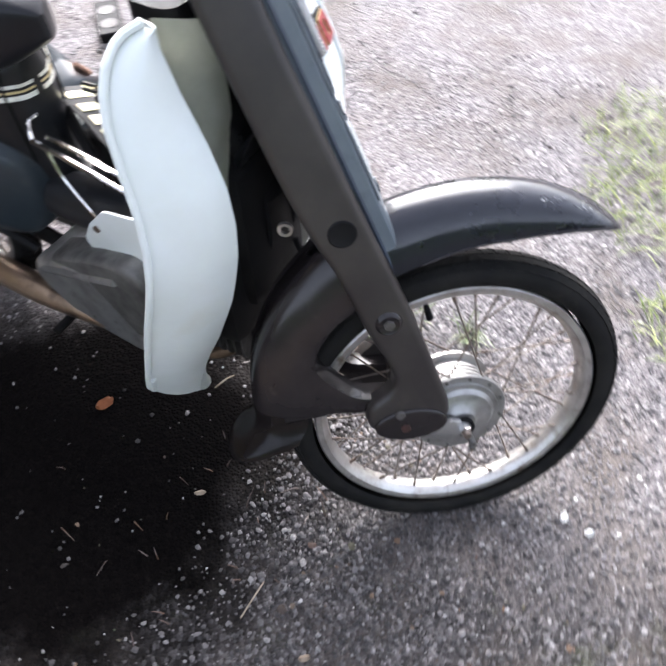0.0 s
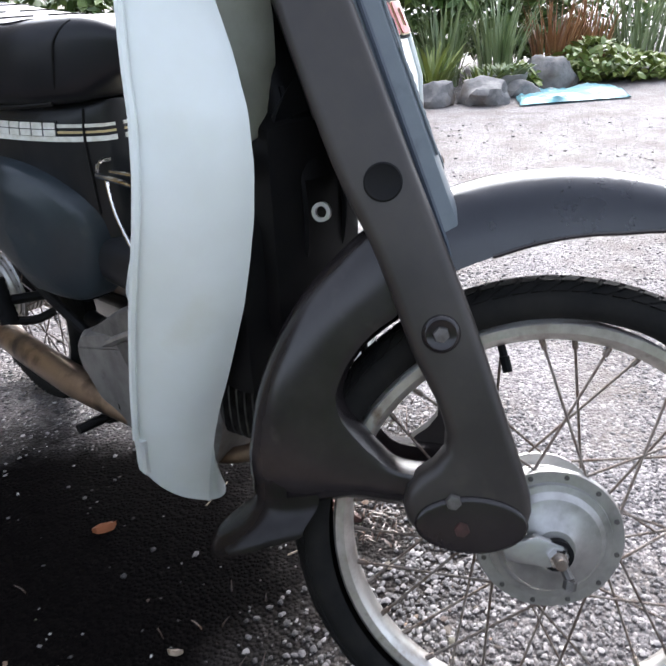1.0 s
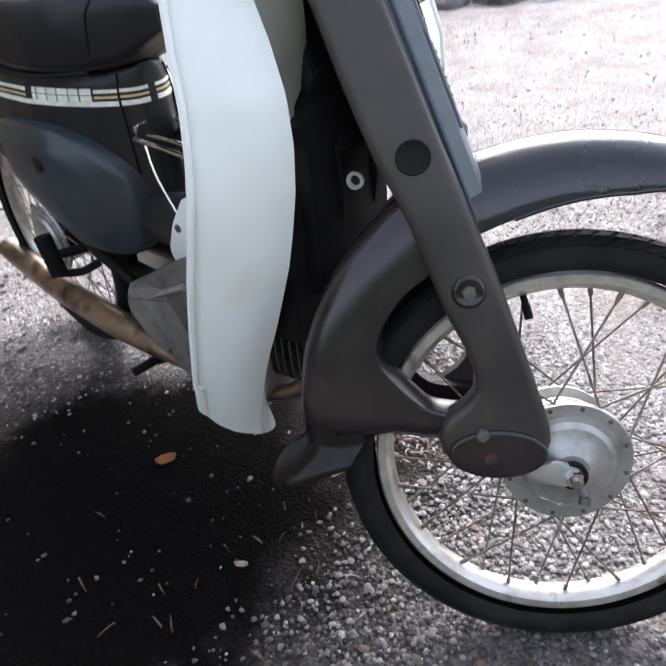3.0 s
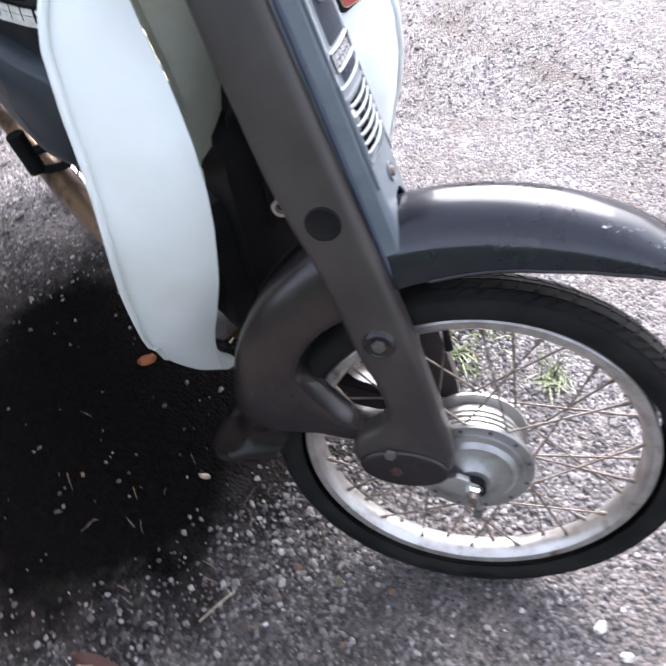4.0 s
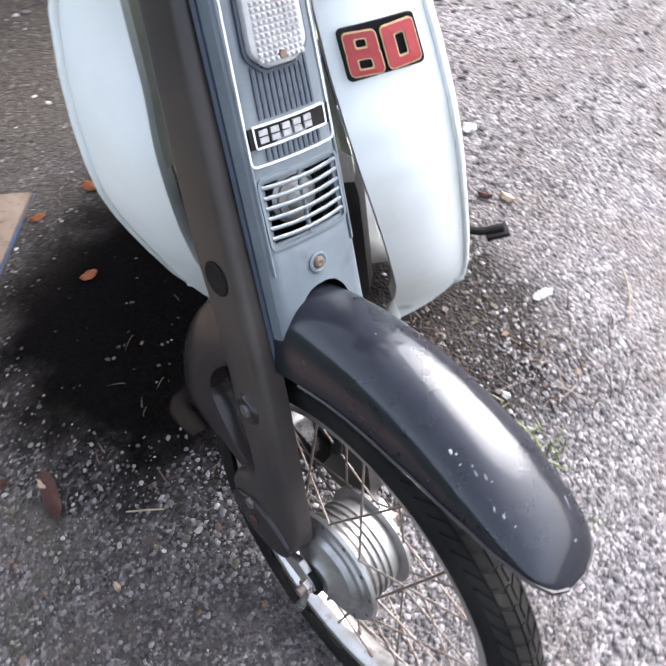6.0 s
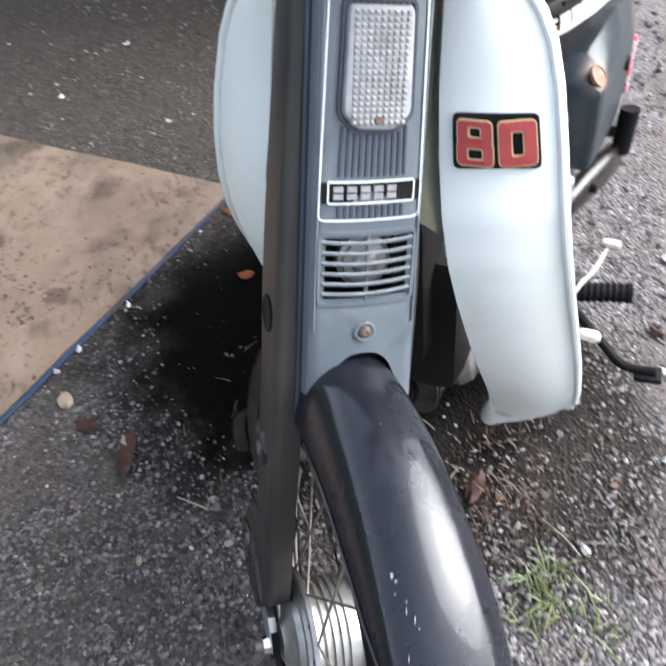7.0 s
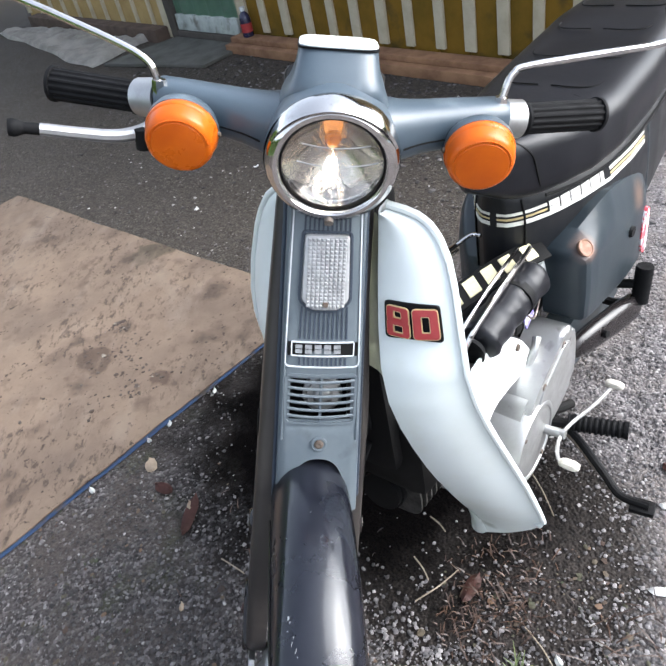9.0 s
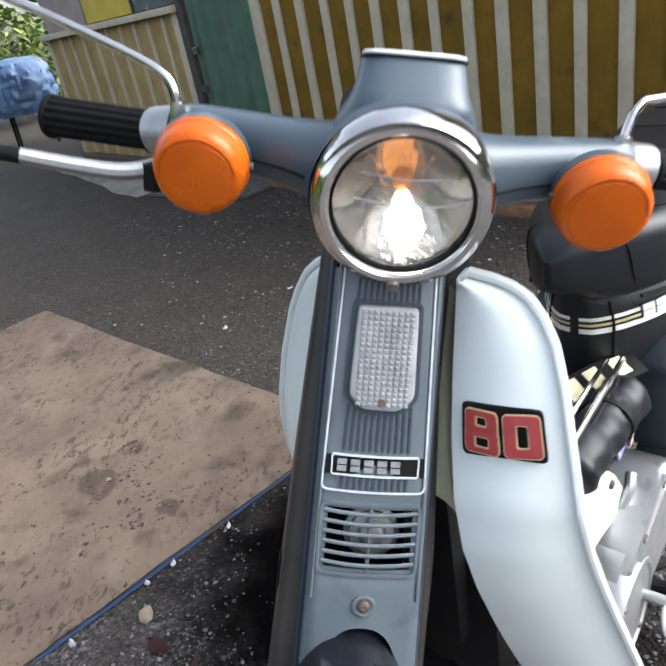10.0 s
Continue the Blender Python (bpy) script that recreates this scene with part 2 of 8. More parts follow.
def lerp(table, x):
    """Piecewise smooth reading of a small table of (x, values...)."""
    if x <= table[0][0]:
        return table[0][1:]
    for a, b in zip(table[:-1], table[1:]):
        if x <= b[0]:
            t = (x - a[0]) / (b[0] - a[0])
            return tuple(p + (q - p) * t for p, q in zip(a[1:], b[1:]))
    return table[-1][1:]


# ---- moped ----
BODY = pose(-0.0279, -0.0346, 0, 0, 0, -38.7)          # heading of the frame, upright on its stand
FORK = pose(0, 0, 0.2647, -16.6, 0, 0) @ pose(0, 0, 0, 0, -2.5, 0)              # axle centre; the steering is turned to its left stop
moped = tagged(new("moped"), "grey step-through moped with white legshields, parked with its steering turned", "moped")
moped.matrix_basis = BODY
TO_FORK = BODY.inverted() @ FORK
HEAD = TO_FORK @ pose(-0.1897, -0.0085, 0.7637, 2.18, 1.08, -3.62) @ Matrix.Scale(1.018, 4)
# how the parts of either side sit on the frame
LEFT = pose(0, 0, -0.0313, -1.02, 0.07, 0) @ Matrix.Scale(1.0317, 4)
MID = pose(0, -0.0026, 0, 0.18, 0, -3.2)
RIGHT = pose(0.0052, 0.0288, 0.0118, 2.55, -1.26, -4.86) @ Matrix.Scale(0.987, 4)


def fpart(name, bm, mat, label="", parent=None):
    return part(name, bm, mat, parent or moped, label, TO_FORK if parent is None else None)


def hpart(name, bm, mat, label="", parent=None):
    return part(name, bm, mat, parent or moped, label, HEAD if parent is None else None)


# wheels
def tyre_mesh(rim_r=0.222, half=0.029, out=0.272):
    prof = []
    mid = (rim_r + out) / 2
    for i in range(25):
        a = math.radians(-125 + 250 * i / 24)
        prof.append((math.sin(a) * half, mid + (out - mid) * math.cos(a)))
    bm = bmesh.new()
    n = 96
    rings = []
    for k in range(n):
        a = 2 * math.pi * k / n
        rings.append([(r * math.cos(a), y, r * math.sin(a)) for y, r in prof])
    rings.append(rings[0])
    loft(rings, closed=False, bm=bm)
    bmesh.ops.remove_doubles(bm, verts=bm.verts, dist=1e-6)
    return bm


def tread_mesh(half=0.029, out=0.272):
    """Raised tread blocks: a centre rib and slanted side blocks."""
    bm = bmesh.new()
    n = 84
    mid = 0.247

    def at(a, s, lift):
        t = math.radians(s)
        rr = mid + (out - mid + lift) * math.cos(t)
        return (rr * math.cos(a), math.sin(t) * (half + lift), rr * math.sin(a))
    for k in range(n):
        a = 2 * math.pi * k / n
        w = 2 * math.pi / n
        for sgn in (-1, 1):
            for s0, s1, sk in ((9, 30, 0.35), (34, 58, 0.9)):
                q = [(a, sgn * s0), (a + w * 0.72, sgn * s0), (a + w * (0.72 + sk), sgn * s1), (a + w * sk, sgn * s1)]
                loft([[at(x, s, -0.002) for x, s in q], [at(x, s, 0.0022) for x, s in q]], bm=bm)
        q = [(a, -5), (a + w * 0.9, -5), (a + w * 0.9, 5), (a, 5)]
        loft([[at(x, s, -0.002) for x, s in q], [at(x, s, 0.0022) for x, s in q]], bm=bm)
    return bm


def rim_mesh():
    prof = [(-0.0175, 0.2285), (-0.0195, 0.226), (-0.0185, 0.217), (-0.015, 0.213), (-0.008, 0.2085), (0, 0.207), (0.008, 0.2085),
            (0.015, 0.213), (0.0185, 0.217), (0.0195, 0.226), (0.0175, 0.2285), (0.015, 0.22), (0, 0.214), (-0.015, 0.22)]
    bm = bmesh.new()
    n = 96
    rings = [[(r * math.cos(2 * math.pi * k / n), y, r * math.sin(2 * math.pi * k / n)) for y, r in prof] for k in range(n)]
    rings.append(rings[0])
    loft(rings, caps=False, bm=bm)
    bmesh.ops.remove_doubles(bm, verts=bm.verts, dist=1e-6)
    return bm


def wheel(at, front):
    rim = part("front_wheel" if front else "rear_wheel", rim_mesh(), RIMM, moped, "spoked aluminium rim with black tyre", at)
    part("tyre", tyre_mesh(), RUBBER, rim, "black road tyre")
    part("tread", tread_mesh(), RUBBER, rim)
    hub = [(-0.036, 0.066), (-0.036, 0.076), (-0.031, 0.078), (-0.029, 0.062), (-0.02, 0.060)]
    for i in range(4):
        y = -0.018 + i * 0.009
        hub += [(y, 0.064), (y + 0.004, 0.064), (y + 0.005, 0.060), (y + 0.008, 0.060)]
    hub += [(0.022, 0.060), (0.029, 0.056), (0.031, 0.070), (0.036, 0.070), (0.036, 0.03), (0.05, 0.016), (0.05, 0.0)]
    part("hub", lathe([(-0.036, 0.0)] + hub, n=48), HUBMETAL, rim, "finned aluminium drum hub")
    part("brake_plate", lathe([(-0.036, 0.0), (-0.036, 0.064), (-0.040, 0.063), (-0.041, 0.056), (-0.047, 0.05), (-0.05, 0.03), (-0.058, 0.021), (-0.060, 0.0)], n=48),
         HUBMETAL, rim, "dull aluminium brake plate")
    for k in range(12):
        a = 2 * math.pi * (k + 0.5) / 12
        part("hub_rivet", lathe([(-0.0352, 0.0), (-0.0352, 0.0032), (-0.0372, 0.0026), (-0.0374, 0.0)], (0.0705 * math.cos(a), 0, 0.0705 * math.sin(a)), n=8), BOLTS, rim)
    for k in range(36):
        a = 2 * math.pi * k / 36
        side = -1 if k % 2 else 1
        lean = 0.62 * (1 if (k // 2) % 2 else -1)
        a0 = a + lean
        p0 = Vector((0.071 * math.cos(a0), side * 0.033, 0.071 * math.sin(a0)))
        p1 = Vector((0.213 * math.cos(a), side * 0.004, 0.213 * math.sin(a)))
        bm = tube([p0, p1], 0.0015, 6)
        d = (p1 - p0).normalized()
        tube([p1 - d * 0.016, p1], 0.003, 6, bm=bm)
        part("spoke", bm, STEEL, rim)
    if front:
        a = radians(101)
        d = Vector((math.cos(a), 0, math.sin(a)))
        bm = tube([d * 0.209 + Vector((0, -0.002, 0)), d * 0.196 + Vector((0, -0.006, 0))], 0.0042, 10)
        tube([d * 0.196 + Vector((0, -0.006, 0)), d * 0.179 + Vector((0, -0.008, 0))], 0.0052, 10, bm=bm)
        part("valve_stem", bm, GRIP, rim, "black valve cap")
    return rim


wheel(TO_FORK, True)
wheel(pose(-1.19, 0, 0.272), False)

liner = []
for k in range(25):
    a = radians(116 + 50 * k / 24)
    liner.append([(r * math.cos(a), y, r * math.sin(a)) for y, r in ((-0.049, 0.284), (-0.03, 0.292), (0, 0.295), (0.03, 0.292), (0.049, 0.284))])
bm = loft(liner, closed=False)
bmesh.ops.solidify(bm, geom=bm.faces[:], thickness=0.002)
fpart("inner_mudguard", bm, BLACK, "black inside of the mudguard")

# axle, nut and brake arm
bm = tube([(0, -0.088, 0), (0, 0.088, 0)], 0.006, 12)
fpart("axle", bm, STEEL, "steel front axle")
bm = lathe([(-0.079, 0.0), (-0.079, 0.0095), (-0.071, 0.0105), (-0.070, 0.0)], n=6)
fpart("axle_nut", bm, CHROME, "worn chrome axle nut")
bm = lathe([(-0.070, 0.012), (-0.070, 0.0165), (-0.062, 0.0165), (-0.062, 0.012)], n=24)
fpart("axle_seal", bm, GRIP)
bm = prism([(-0.055, 0.012), (-0.02, 0.022), (0.006, 0.011), (0.012, -0.001), (0.006, -0.012), (-0.01, -0.011), (-0.05, -0.004)], -0.0715, -0.0615, bevel=0.003)
fpart("swing_link", bm, LEVER, "bare aluminium front suspension link")
bm = tube([(0.003, -0.076, -0.004), (0.008, -0.088, -0.016)], 0.005, 8)
tube([(0.008, -0.088, -0.016), (0.006, -0.090, -0.024)], 0.0065, 6, bm=bm)
fpart("link_bolt", bm, BOLTS, "dull steel bolt on the link")
bm = prism([(-0.055, 0.012), (-0.02, 0.022), (0.006, 0.011), (0.012, -0.001), (0.006, -0.012), (-0.01, -0.011), (-0.05, -0.004)], 0.0615, 0.0715, bevel=0.003)
fpart("swing_link", bm, LEVER, "bare aluminium front suspension link")

# fork legs: pressed steel, each swelling into a foot at the link pivot
def inset(out, d):
    """Move a closed outline inwards by d."""
    n = len(out)
    area = sum(out[i][0] * out[(i + 1) % n][1] - out[(i + 1) % n][0] * out[i][1] for i in range(n))
    k = d if area > 0 else -d
    res = []
    for i in range(n):
        a, b = Vector(out[i - 1]), Vector(out[(i + 1) % n])
        t = (b - a).normalized()
        res.append((out[i][0] - t.y * k, out[i][1] + t.x * k))
    return res


def resampled(pts, n):
    """n + 1 points at even steps along a smooth line through the given ones."""
    q = smooth_path([(a, b, 0) for a, b in pts], 8)
    run = [0.0]
    for a, b in zip(q[:-1], q[1:]):
        run.append(run[-1] + (b - a).length)
    out, k = [], 0
    for i in range(n + 1):
        d = run[-1] * i / n
        while k < len(q) - 2 and run[k + 1] < d:
            k += 1
        t = (d - run[k]) / max(1e-9, run[k + 1] - run[k])
        p = q[k] + (q[k + 1] - q[k]) * min(1.0, t)
        out.append((p.x, p.y))
    return out


def pillow(one, two, s, lo, hi, r, n=48, steps=5, wander=None):
    """A plate between two edges, seen along y, with a softly rounded outer rim; wander shifts y with height."""
    shift = wander or (lambda z: 0.0)
    out = resampled(one, n) + resampled(two, n)[::-1]
    layers = [(lo, 0.0), (hi - r, 0.0)] + [(hi - r + r * math.sin(radians(90 * k / steps)), r * (1 - math.cos(radians(90 * k / steps)))) for k in range(1, steps + 1)]
    bm = bmesh.new()
    rings = []
    for y, d in layers:
        rings.append([bm.verts.new((a, s * (y + shift(b)), b)) for a, b in inset(out, d)])
    m = len(out)
    for u, v in zip(rings[:-1], rings[1:]):
        for i in range(m):
            bm.faces.new((u[i], u[(i + 1) % m], v[(i + 1) % m], v[i]))
    for ring in (rings[0], rings[-1]):
        for i in range(n):
            bm.faces.new((ring[i], ring[i + 1], ring[m - 2 - i], ring[m - 1 - i]))
    return bm


REAR_EDGE = [(-0.312, 0.792), (-0.2825, 0.691), (-0.248, 0.561), (-0.214, 0.440), (-0.190, 0.370), (-0.165, 0.312), (-0.133, 0.212), (-0.113, 0.165), (-0.1035, 0.127), (-0.111, 0.105), (-0.133, 0.090), (-0.149, 0.067), (-0.145, 0.039), (-0.121, 0.017), (-0.085, 0.007)]
FRONT_EDGE = [(-0.2545, 0.808), (-0.222, 0.709), (-0.184, 0.579), (-0.146, 0.460), (-0.122, 0.386), (-0.095, 0.307), (-0.074, 0.244), (-0.054, 0.175), (-0.031, 0.092), (-0.0245, 0.064), (-0.026, 0.036), (-0.047, 0.014), (-0.075, 0.0075)]


def domed(one, two, s, lo, hi, n=48):
    """A shell between two edges that swells along y from lo to hi, rounder towards the first edge."""
    a, b = resampled(one, n), resampled(two, n)
    rings = []
    for p, q in zip(a, b):
        ring = []
        for k in range(17):
            v = k / 16
            t = (v / 0.62) if v < 0.62 else 1.0
            h = math.sqrt(max(0.0, 1 - (1 - t) ** 2))
            if v > 0.90:
                h *= math.sqrt(max(0.0, 1 - ((v - 0.90) / 0.10) ** 2)) * 0.55 + 0.45
            ring.append((p[0] + (q[0] - p[0]) * v, s * (lo + (hi - lo) * h), p[1] + (q[1] - p[1]) * v))
        ring.append((q[0], s * (lo - 0.002), q[1]))
        ring.append((p[0], s * (lo - 0.002), p[1]))
        rings.append(ring)
    return loft(rings)


LEG_Y = [(0.0, 0.062), (0.14, 0.061), (0.29, 0.058), (0.376, 0.056), (0.45, 0.054), (0.57, 0.050), (0.70, 0.045), (0.82, 0.044)]
OLDBOLT = material("rusty_bolt_head", (0.055, 0.024, 0.02), 0.5, 0.3, color2=(0.03, 0.018, 0.015), scale=90)
BOLT = material("dark_steel_bolt", (0.13, 0.125, 0.12), 0.4, 0.6, color2=(0.07, 0.06, 0.055), scale=90)
for s in (-1, 1):
    leg = fpart("fork_leg", pillow(REAR_EDGE, FRONT_EDGE, s, -0.0145, 0.0150, 0.0115, wander=lambda z: lerp(LEG_Y, z)[0] - (0.009 * min(1.0, max(0.0, (z - 0.42) / 0.15)) if s > 0 else 0.0)), FORKM, "matt charcoal pressed fork leg")
    bm = lathe([(s * 0.0690, 0.0), (s * 0.0690, 0.0182), (s * 0.0722, 0.0182), (s * 0.0730, 0.0165), (s * 0.0722, 0.0140), (s * 0.0722, 0.0)], (-0.153, 0, 0.376), n=28)
    fpart("hole_plug", bm, BLACK, "black round plug in the fork leg", leg)
    bm = lathe([(s * 0.0700, 0.021), (s * 0.0745, 0.0185), (s * 0.0775, 0.0165), (s * 0.0785, 0.0145), (s * 0.0775, 0.0125), (s * 0.0770, 0.0)], (-0.106, 0, 0.232), n=28)
    fpart("bolt_seat", bm, DARK, "", leg)
    bm = lathe([(s * 0.0765, 0.0), (s * 0.0765, 0.0085), (s * 0.0805, 0.0075), (s * 0.0810, 0.0)], (-0.106, 0, 0.232), n=6)
    fpart("bolt", bm, BOLT, "dull steel bolt", leg)
    rings = []
    for y, g in ((0.068, 1.0), (0.0785, 1.0), (0.0805, 0.975), (0.0815, 0.93), (0.0818, 0.85)):
        ring = []
        for i in range(40):
            a = 2 * math.pi * i / 40
            px, pz = 0.0555 * g * math.cos(a), 0.0300 * g * math.sin(a)
            t = radians(-4)
            ring.append((-0.0845 + px * math.cos(t) - pz * math.sin(t), s * y, 0.0395 + px * math.sin(t) + pz * math.cos(t)))
        rings.append(ring)
    fpart("pivot_cover", loft(rings), DARK, "charcoal oval cover on the fork end", leg)
    for px, pz, mt in ((-0.101, 0.066, BOLT), (-0.094, 0.037, OLDBOLT)):
        bm = lathe([(s * 0.0805, 0.0), (s * 0.0805, 0.0085), (s * 0.0845, 0.0075), (s * 0.0852, 0.0)], (px, 0, pz), n=6)
        fpart("foot_bolt", bm, mt, "", leg)

# front fender, swept round the axle
FEN = [(50.5, 0.366, 0.366, 0.010), (52, 0.3705, 0.366, 0.028), (55, 0.374, 0.362, 0.040), (60, 0.377, 0.352, 0.047), (68, 0.380, 0.336, 0.0505), (78, 0.381, 0.321, 0.051),
       (88, 0.381, 0.313, 0.051), (98, 0.380, 0.305, 0.051), (110, 0.378, 0.300, 0.051), (122, 0.371, 0.300, 0.050)]


def fender_mesh(table, n=14):
    rings = []
    a0, a1 = table[0][0], table[-1][0]
    for k in range(57):
        a = a0 + (a1 - a0) * k / 56
        rc, rl, w = lerp(table, a)
        t = radians(a)
        ring = []
        for i in range(2 * n + 1):
            u = -1 + i / n
            b = u * math.pi / 2
            y = w * math.copysign(abs(math.sin(b)) ** 0.92, math.sin(b))
            r = rl + (rc - rl) * max(0, math.cos(b)) ** 0.8
            ring.append((r * math.cos(t), y, r * math.sin(t)))
        rings.append(ring)
    bm = loft(rings, closed=False)
    bmesh.ops.solidify(bm, geom=bm.faces[:], thickness=0.0022)
    return bm


fender = fpart("front_fender", fender_mesh(FEN), FENDER, "glossy charcoal front fender with scratches")
for s in (-1, 1):
    pts = []
    for k in range(40):
        a = 50.7 + (100 - 50.7) * k / 39
        rc, rl, w = lerp(FEN, a)
        pts.append((rl * math.cos(radians(a)), s * (w + 0.0005), rl * math.sin(radians(a))))
    fpart("fender_lip", tube(pts, 0.0022, 6, step=1), DARK, "", fender)

for a, y, long, wide in ((72.5, -0.0335, 0.0022, 0.0016), (71.9, -0.0318, 0.0013, 0.0009), (70.6, -0.0345, 0.0009, 0.0007), (69.6, -0.0285, 0.0012, 0.0008), (68.7, -0.0300, 0.0030, 0.0004), (67.6, -0.0262, 0.0026, 0.0005), (66.8, -0.0245, 0.0008, 0.0007), (64.2, -0.0345, 0.0034, 0.0004), (62.9, -0.0320, 0.0030, 0.0005), (61.2, -0.0290, 0.0010, 0.0006), (59.2, 0.0260, 0.0055, 0.0006), (55.0, 0.0120, 0.0012, 0.0009), (90.5, -0.0080, 0.0010, 0.0006)):
    rc, rl, w = lerp(FEN, a)
    r = rl + (rc - rl) * math.cos(math.asin(min(1.0, abs(y) / w) ** (1 / 0.92))) ** 0.8
    slope = -math.copysign(1.0, y) * (rc - rl) / w * (abs(y) / w) ** 1.6          # the scuff lies along the round of the fender
    rings = []
    for lift, g in ((-0.0012, 1.0), (0.0003, 1.0), (0.0004, 0.6)):
        ring = []
        for k in range(10):
            t = 2 * math.pi * k / 10
            g2 = g * (0.8 + 0.9 * noise.noise((a * 3, k * 2.7, y * 90)))
            dy = wide * g2 * math.sin(t) + 0.25 * long * g2 * math.cos(t)
            b = radians(a) + long * g2 * math.cos(t) / r
            ring.append(((r + lift + slope * dy) * math.cos(b), y + dy - 0.0003 * (lift > 0), (r + lift + slope * dy) * math.sin(b)))
        rings.append(ring)
    fpart("paint_chip", loft(rings), SILVERED, "", fender)

REAR = [(112, 0.376, 0.315, 0.050), (122, 0.371, 0.312, 0.050), (132, 0.364, 0.305, 0.050), (145, 0.350, 0.295, 0.050), (158, 0.334, 0.285, 0.050), (165, 0.325, 0.280, 0.050), (169, 0.3215, 0.276, 0.052)]
skirt = fpart("rear_mudguard", fender_mesh(REAR), DARK, "charcoal rear half of the front mudguard with flared tip")
for s in (-1, 1):
    outer = [(-0.150, 0.345), (-0.178, 0.331), (-0.212, 0.302), (-0.243, 0.270), (-0.267, 0.236), (-0.286, 0.200), (-0.300, 0.163), (-0.309, 0.123), (-0.3135, 0.090), (-0.307, 0.062), (-0.275, 0.046), (-0.234, 0.049), (-0.208, 0.052), (-0.152, 0.042), (-0.10, 0.042)]
    inner = [(-0.12, 0.27), (-0.140, 0.247), (-0.164, 0.232), (-0.183, 0.214), (-0.198, 0.193), (-0.206, 0.170), (-0.202, 0.150), (-0.189, 0.132), (-0.172, 0.110), (-0.151, 0.091), (-0.10, 0.080)]
    fpart("mudguard_side", domed(outer, inner, s, 0.024, 0.0575), DARK, "", skirt)
rings = []
for k in range(11):
    t = k / 10
    g = t * t * (3 - 2 * t)
    row = []
    for i in range(29):
        b = radians(-90 + 180 * i / 28)
        c = max(0.0, math.cos(b)) ** 0.55
        y = (0.0560 + 0.010 * g) * math.copysign(abs(math.sin(b)) ** 0.8, math.sin(b))
        x = -0.236 - 0.0755 * c - (0.020 + 0.040 * c) * g
        z = 0.066 - 0.006 * c - (0.042 + 0.028 * c) * (0.55 * t + 0.45 * t ** 0.6)
        row.append((x, y, z))
    rings.append(row)
bm = loft(rings, closed=False)
bmesh.ops.solidify(bm, geom=bm.faces[:], thickness=0.0025)
fpart("mudguard_flap", bm, DARK, "flared tip of the mudguard", skirt)

# front cover panel
SL = 0.315
COVER_AT = TO_FORK @ pose(0, 0, 0.52) @ pose(0, 0, 0, 1.8, 0, 0) @ pose(0, 0, -0.52)      # the cover leans a little to the side on the fork


def on_cover(y, z, d=0.0):
    """A point on the cover's front, at height z, d proud of it."""
    return Vector((-0.0985 - (z - 0.396) * SL + d * 0.966 + 0.003 * (1 - (y / 0.045) ** 2), y, z + d * 0.259))


def half_width(z):
    return 0.0525 - (z - 0.30) * 0.022


def thickened(bm, by):
    """Give an open sheet a back, moved by a vector, and closed edges."""
    faces = bm.faces[:]
    edges = [e for e in bm.edges if len(e.link_faces) == 1]
    twin = {v: bm.verts.new(v.co + by) for v in bm.verts[:]}
    for f in faces:
        bm.faces.new([twin[v] for v in reversed(f.verts)])
    for e in edges:
        a, b = e.verts
        bm.faces.new((a, b, twin[b], twin[a]))
    return bm


def cover_mesh():
    bm = bmesh.new()
    zs = [0.300, 0.312, 0.324, 0.336, 0.346, 0.354, 0.361, 0.367, 0.372, 0.38, 0.392, 0.405, 0.416] + [0.422, 0.4275] + [0.4335 + 0.0058 * i for i in range(8)] + [0.4795, 0.484] + [0.492 + 0.013 * i for i in range(15)]
    us = [-1, -0.94, -0.86, -0.80, -0.76, -0.72, -0.66, -0.6, -0.5, -0.4, -0.3, -0.2, -0.1, 0, 0.1, 0.2, 0.3, 0.4, 0.5, 0.6, 0.66, 0.72, 0.76, 0.80, 0.86, 0.94, 1]
    grid = []
    for z in zs:
        row = []
        # the two returns that run back beside the front
        hw = half_width(z)
        for s in (-1,):
            row.append(on_cover(s * (hw + 0.0035), z, -0.040))
            row.append(on_cover(s * (hw + 0.003), z, -0.022))
            row.append(on_cover(s * (hw + 0.0010), z, -0.019))
            row.append(on_cover(s * (hw + 0.0005), z, -0.006))
        for u in us:
            y = u * hw
            d = -0.004 * max(0, (abs(u) - 0.8) / 0.2) ** 2
            if 0.417 < z < 0.486 and abs(y) < 0.0415:
                d -= 0.0015
            low = 0.300 + 0.076 * math.sqrt(max(0, 1 - (abs(y) / 0.0395) ** 2.6)) if abs(y) < 0.0395 else 0.300
            row.append(on_cover(y, max(z, low), d))
        row.append(on_cover(hw + 0.0005, z, -0.006))
        row.append(on_cover(hw + 0.0010, z, -0.019))
        row.append(on_cover(hw + 0.003, z, -0.022))
        row.append(on_cover(hw + 0.0035, z, -0.040))
        grid.append(row)
    vs = [[bm.verts.new(p) for p in r] for r in grid]
    for j in range(len(zs) - 1):
        for i in range(len(grid[0]) - 1):
            c = (grid[j][i] + grid[j + 1][i] + grid[j][i + 1] + grid[j + 1][i + 1]) / 4
            if 0.4275 < c.z < 0.4795 and abs(c.y) < 0.0375 and 3 < i < len(grid[0]) - 5:
                continue
            bm.faces.new((vs[j][i], vs[j][i + 1], vs[j + 1][i + 1], vs[j + 1][i]))
    bmesh.ops.remove_doubles(bm, verts=bm.verts, dist=2e-5)
    bad = [f for f in bm.faces if f.calc_area() < 2e-8]
    bmesh.ops.delete(bm, geom=bad, context="FACES")
    return thickened(bm, Vector((-0.0021, 0, -0.0005)))


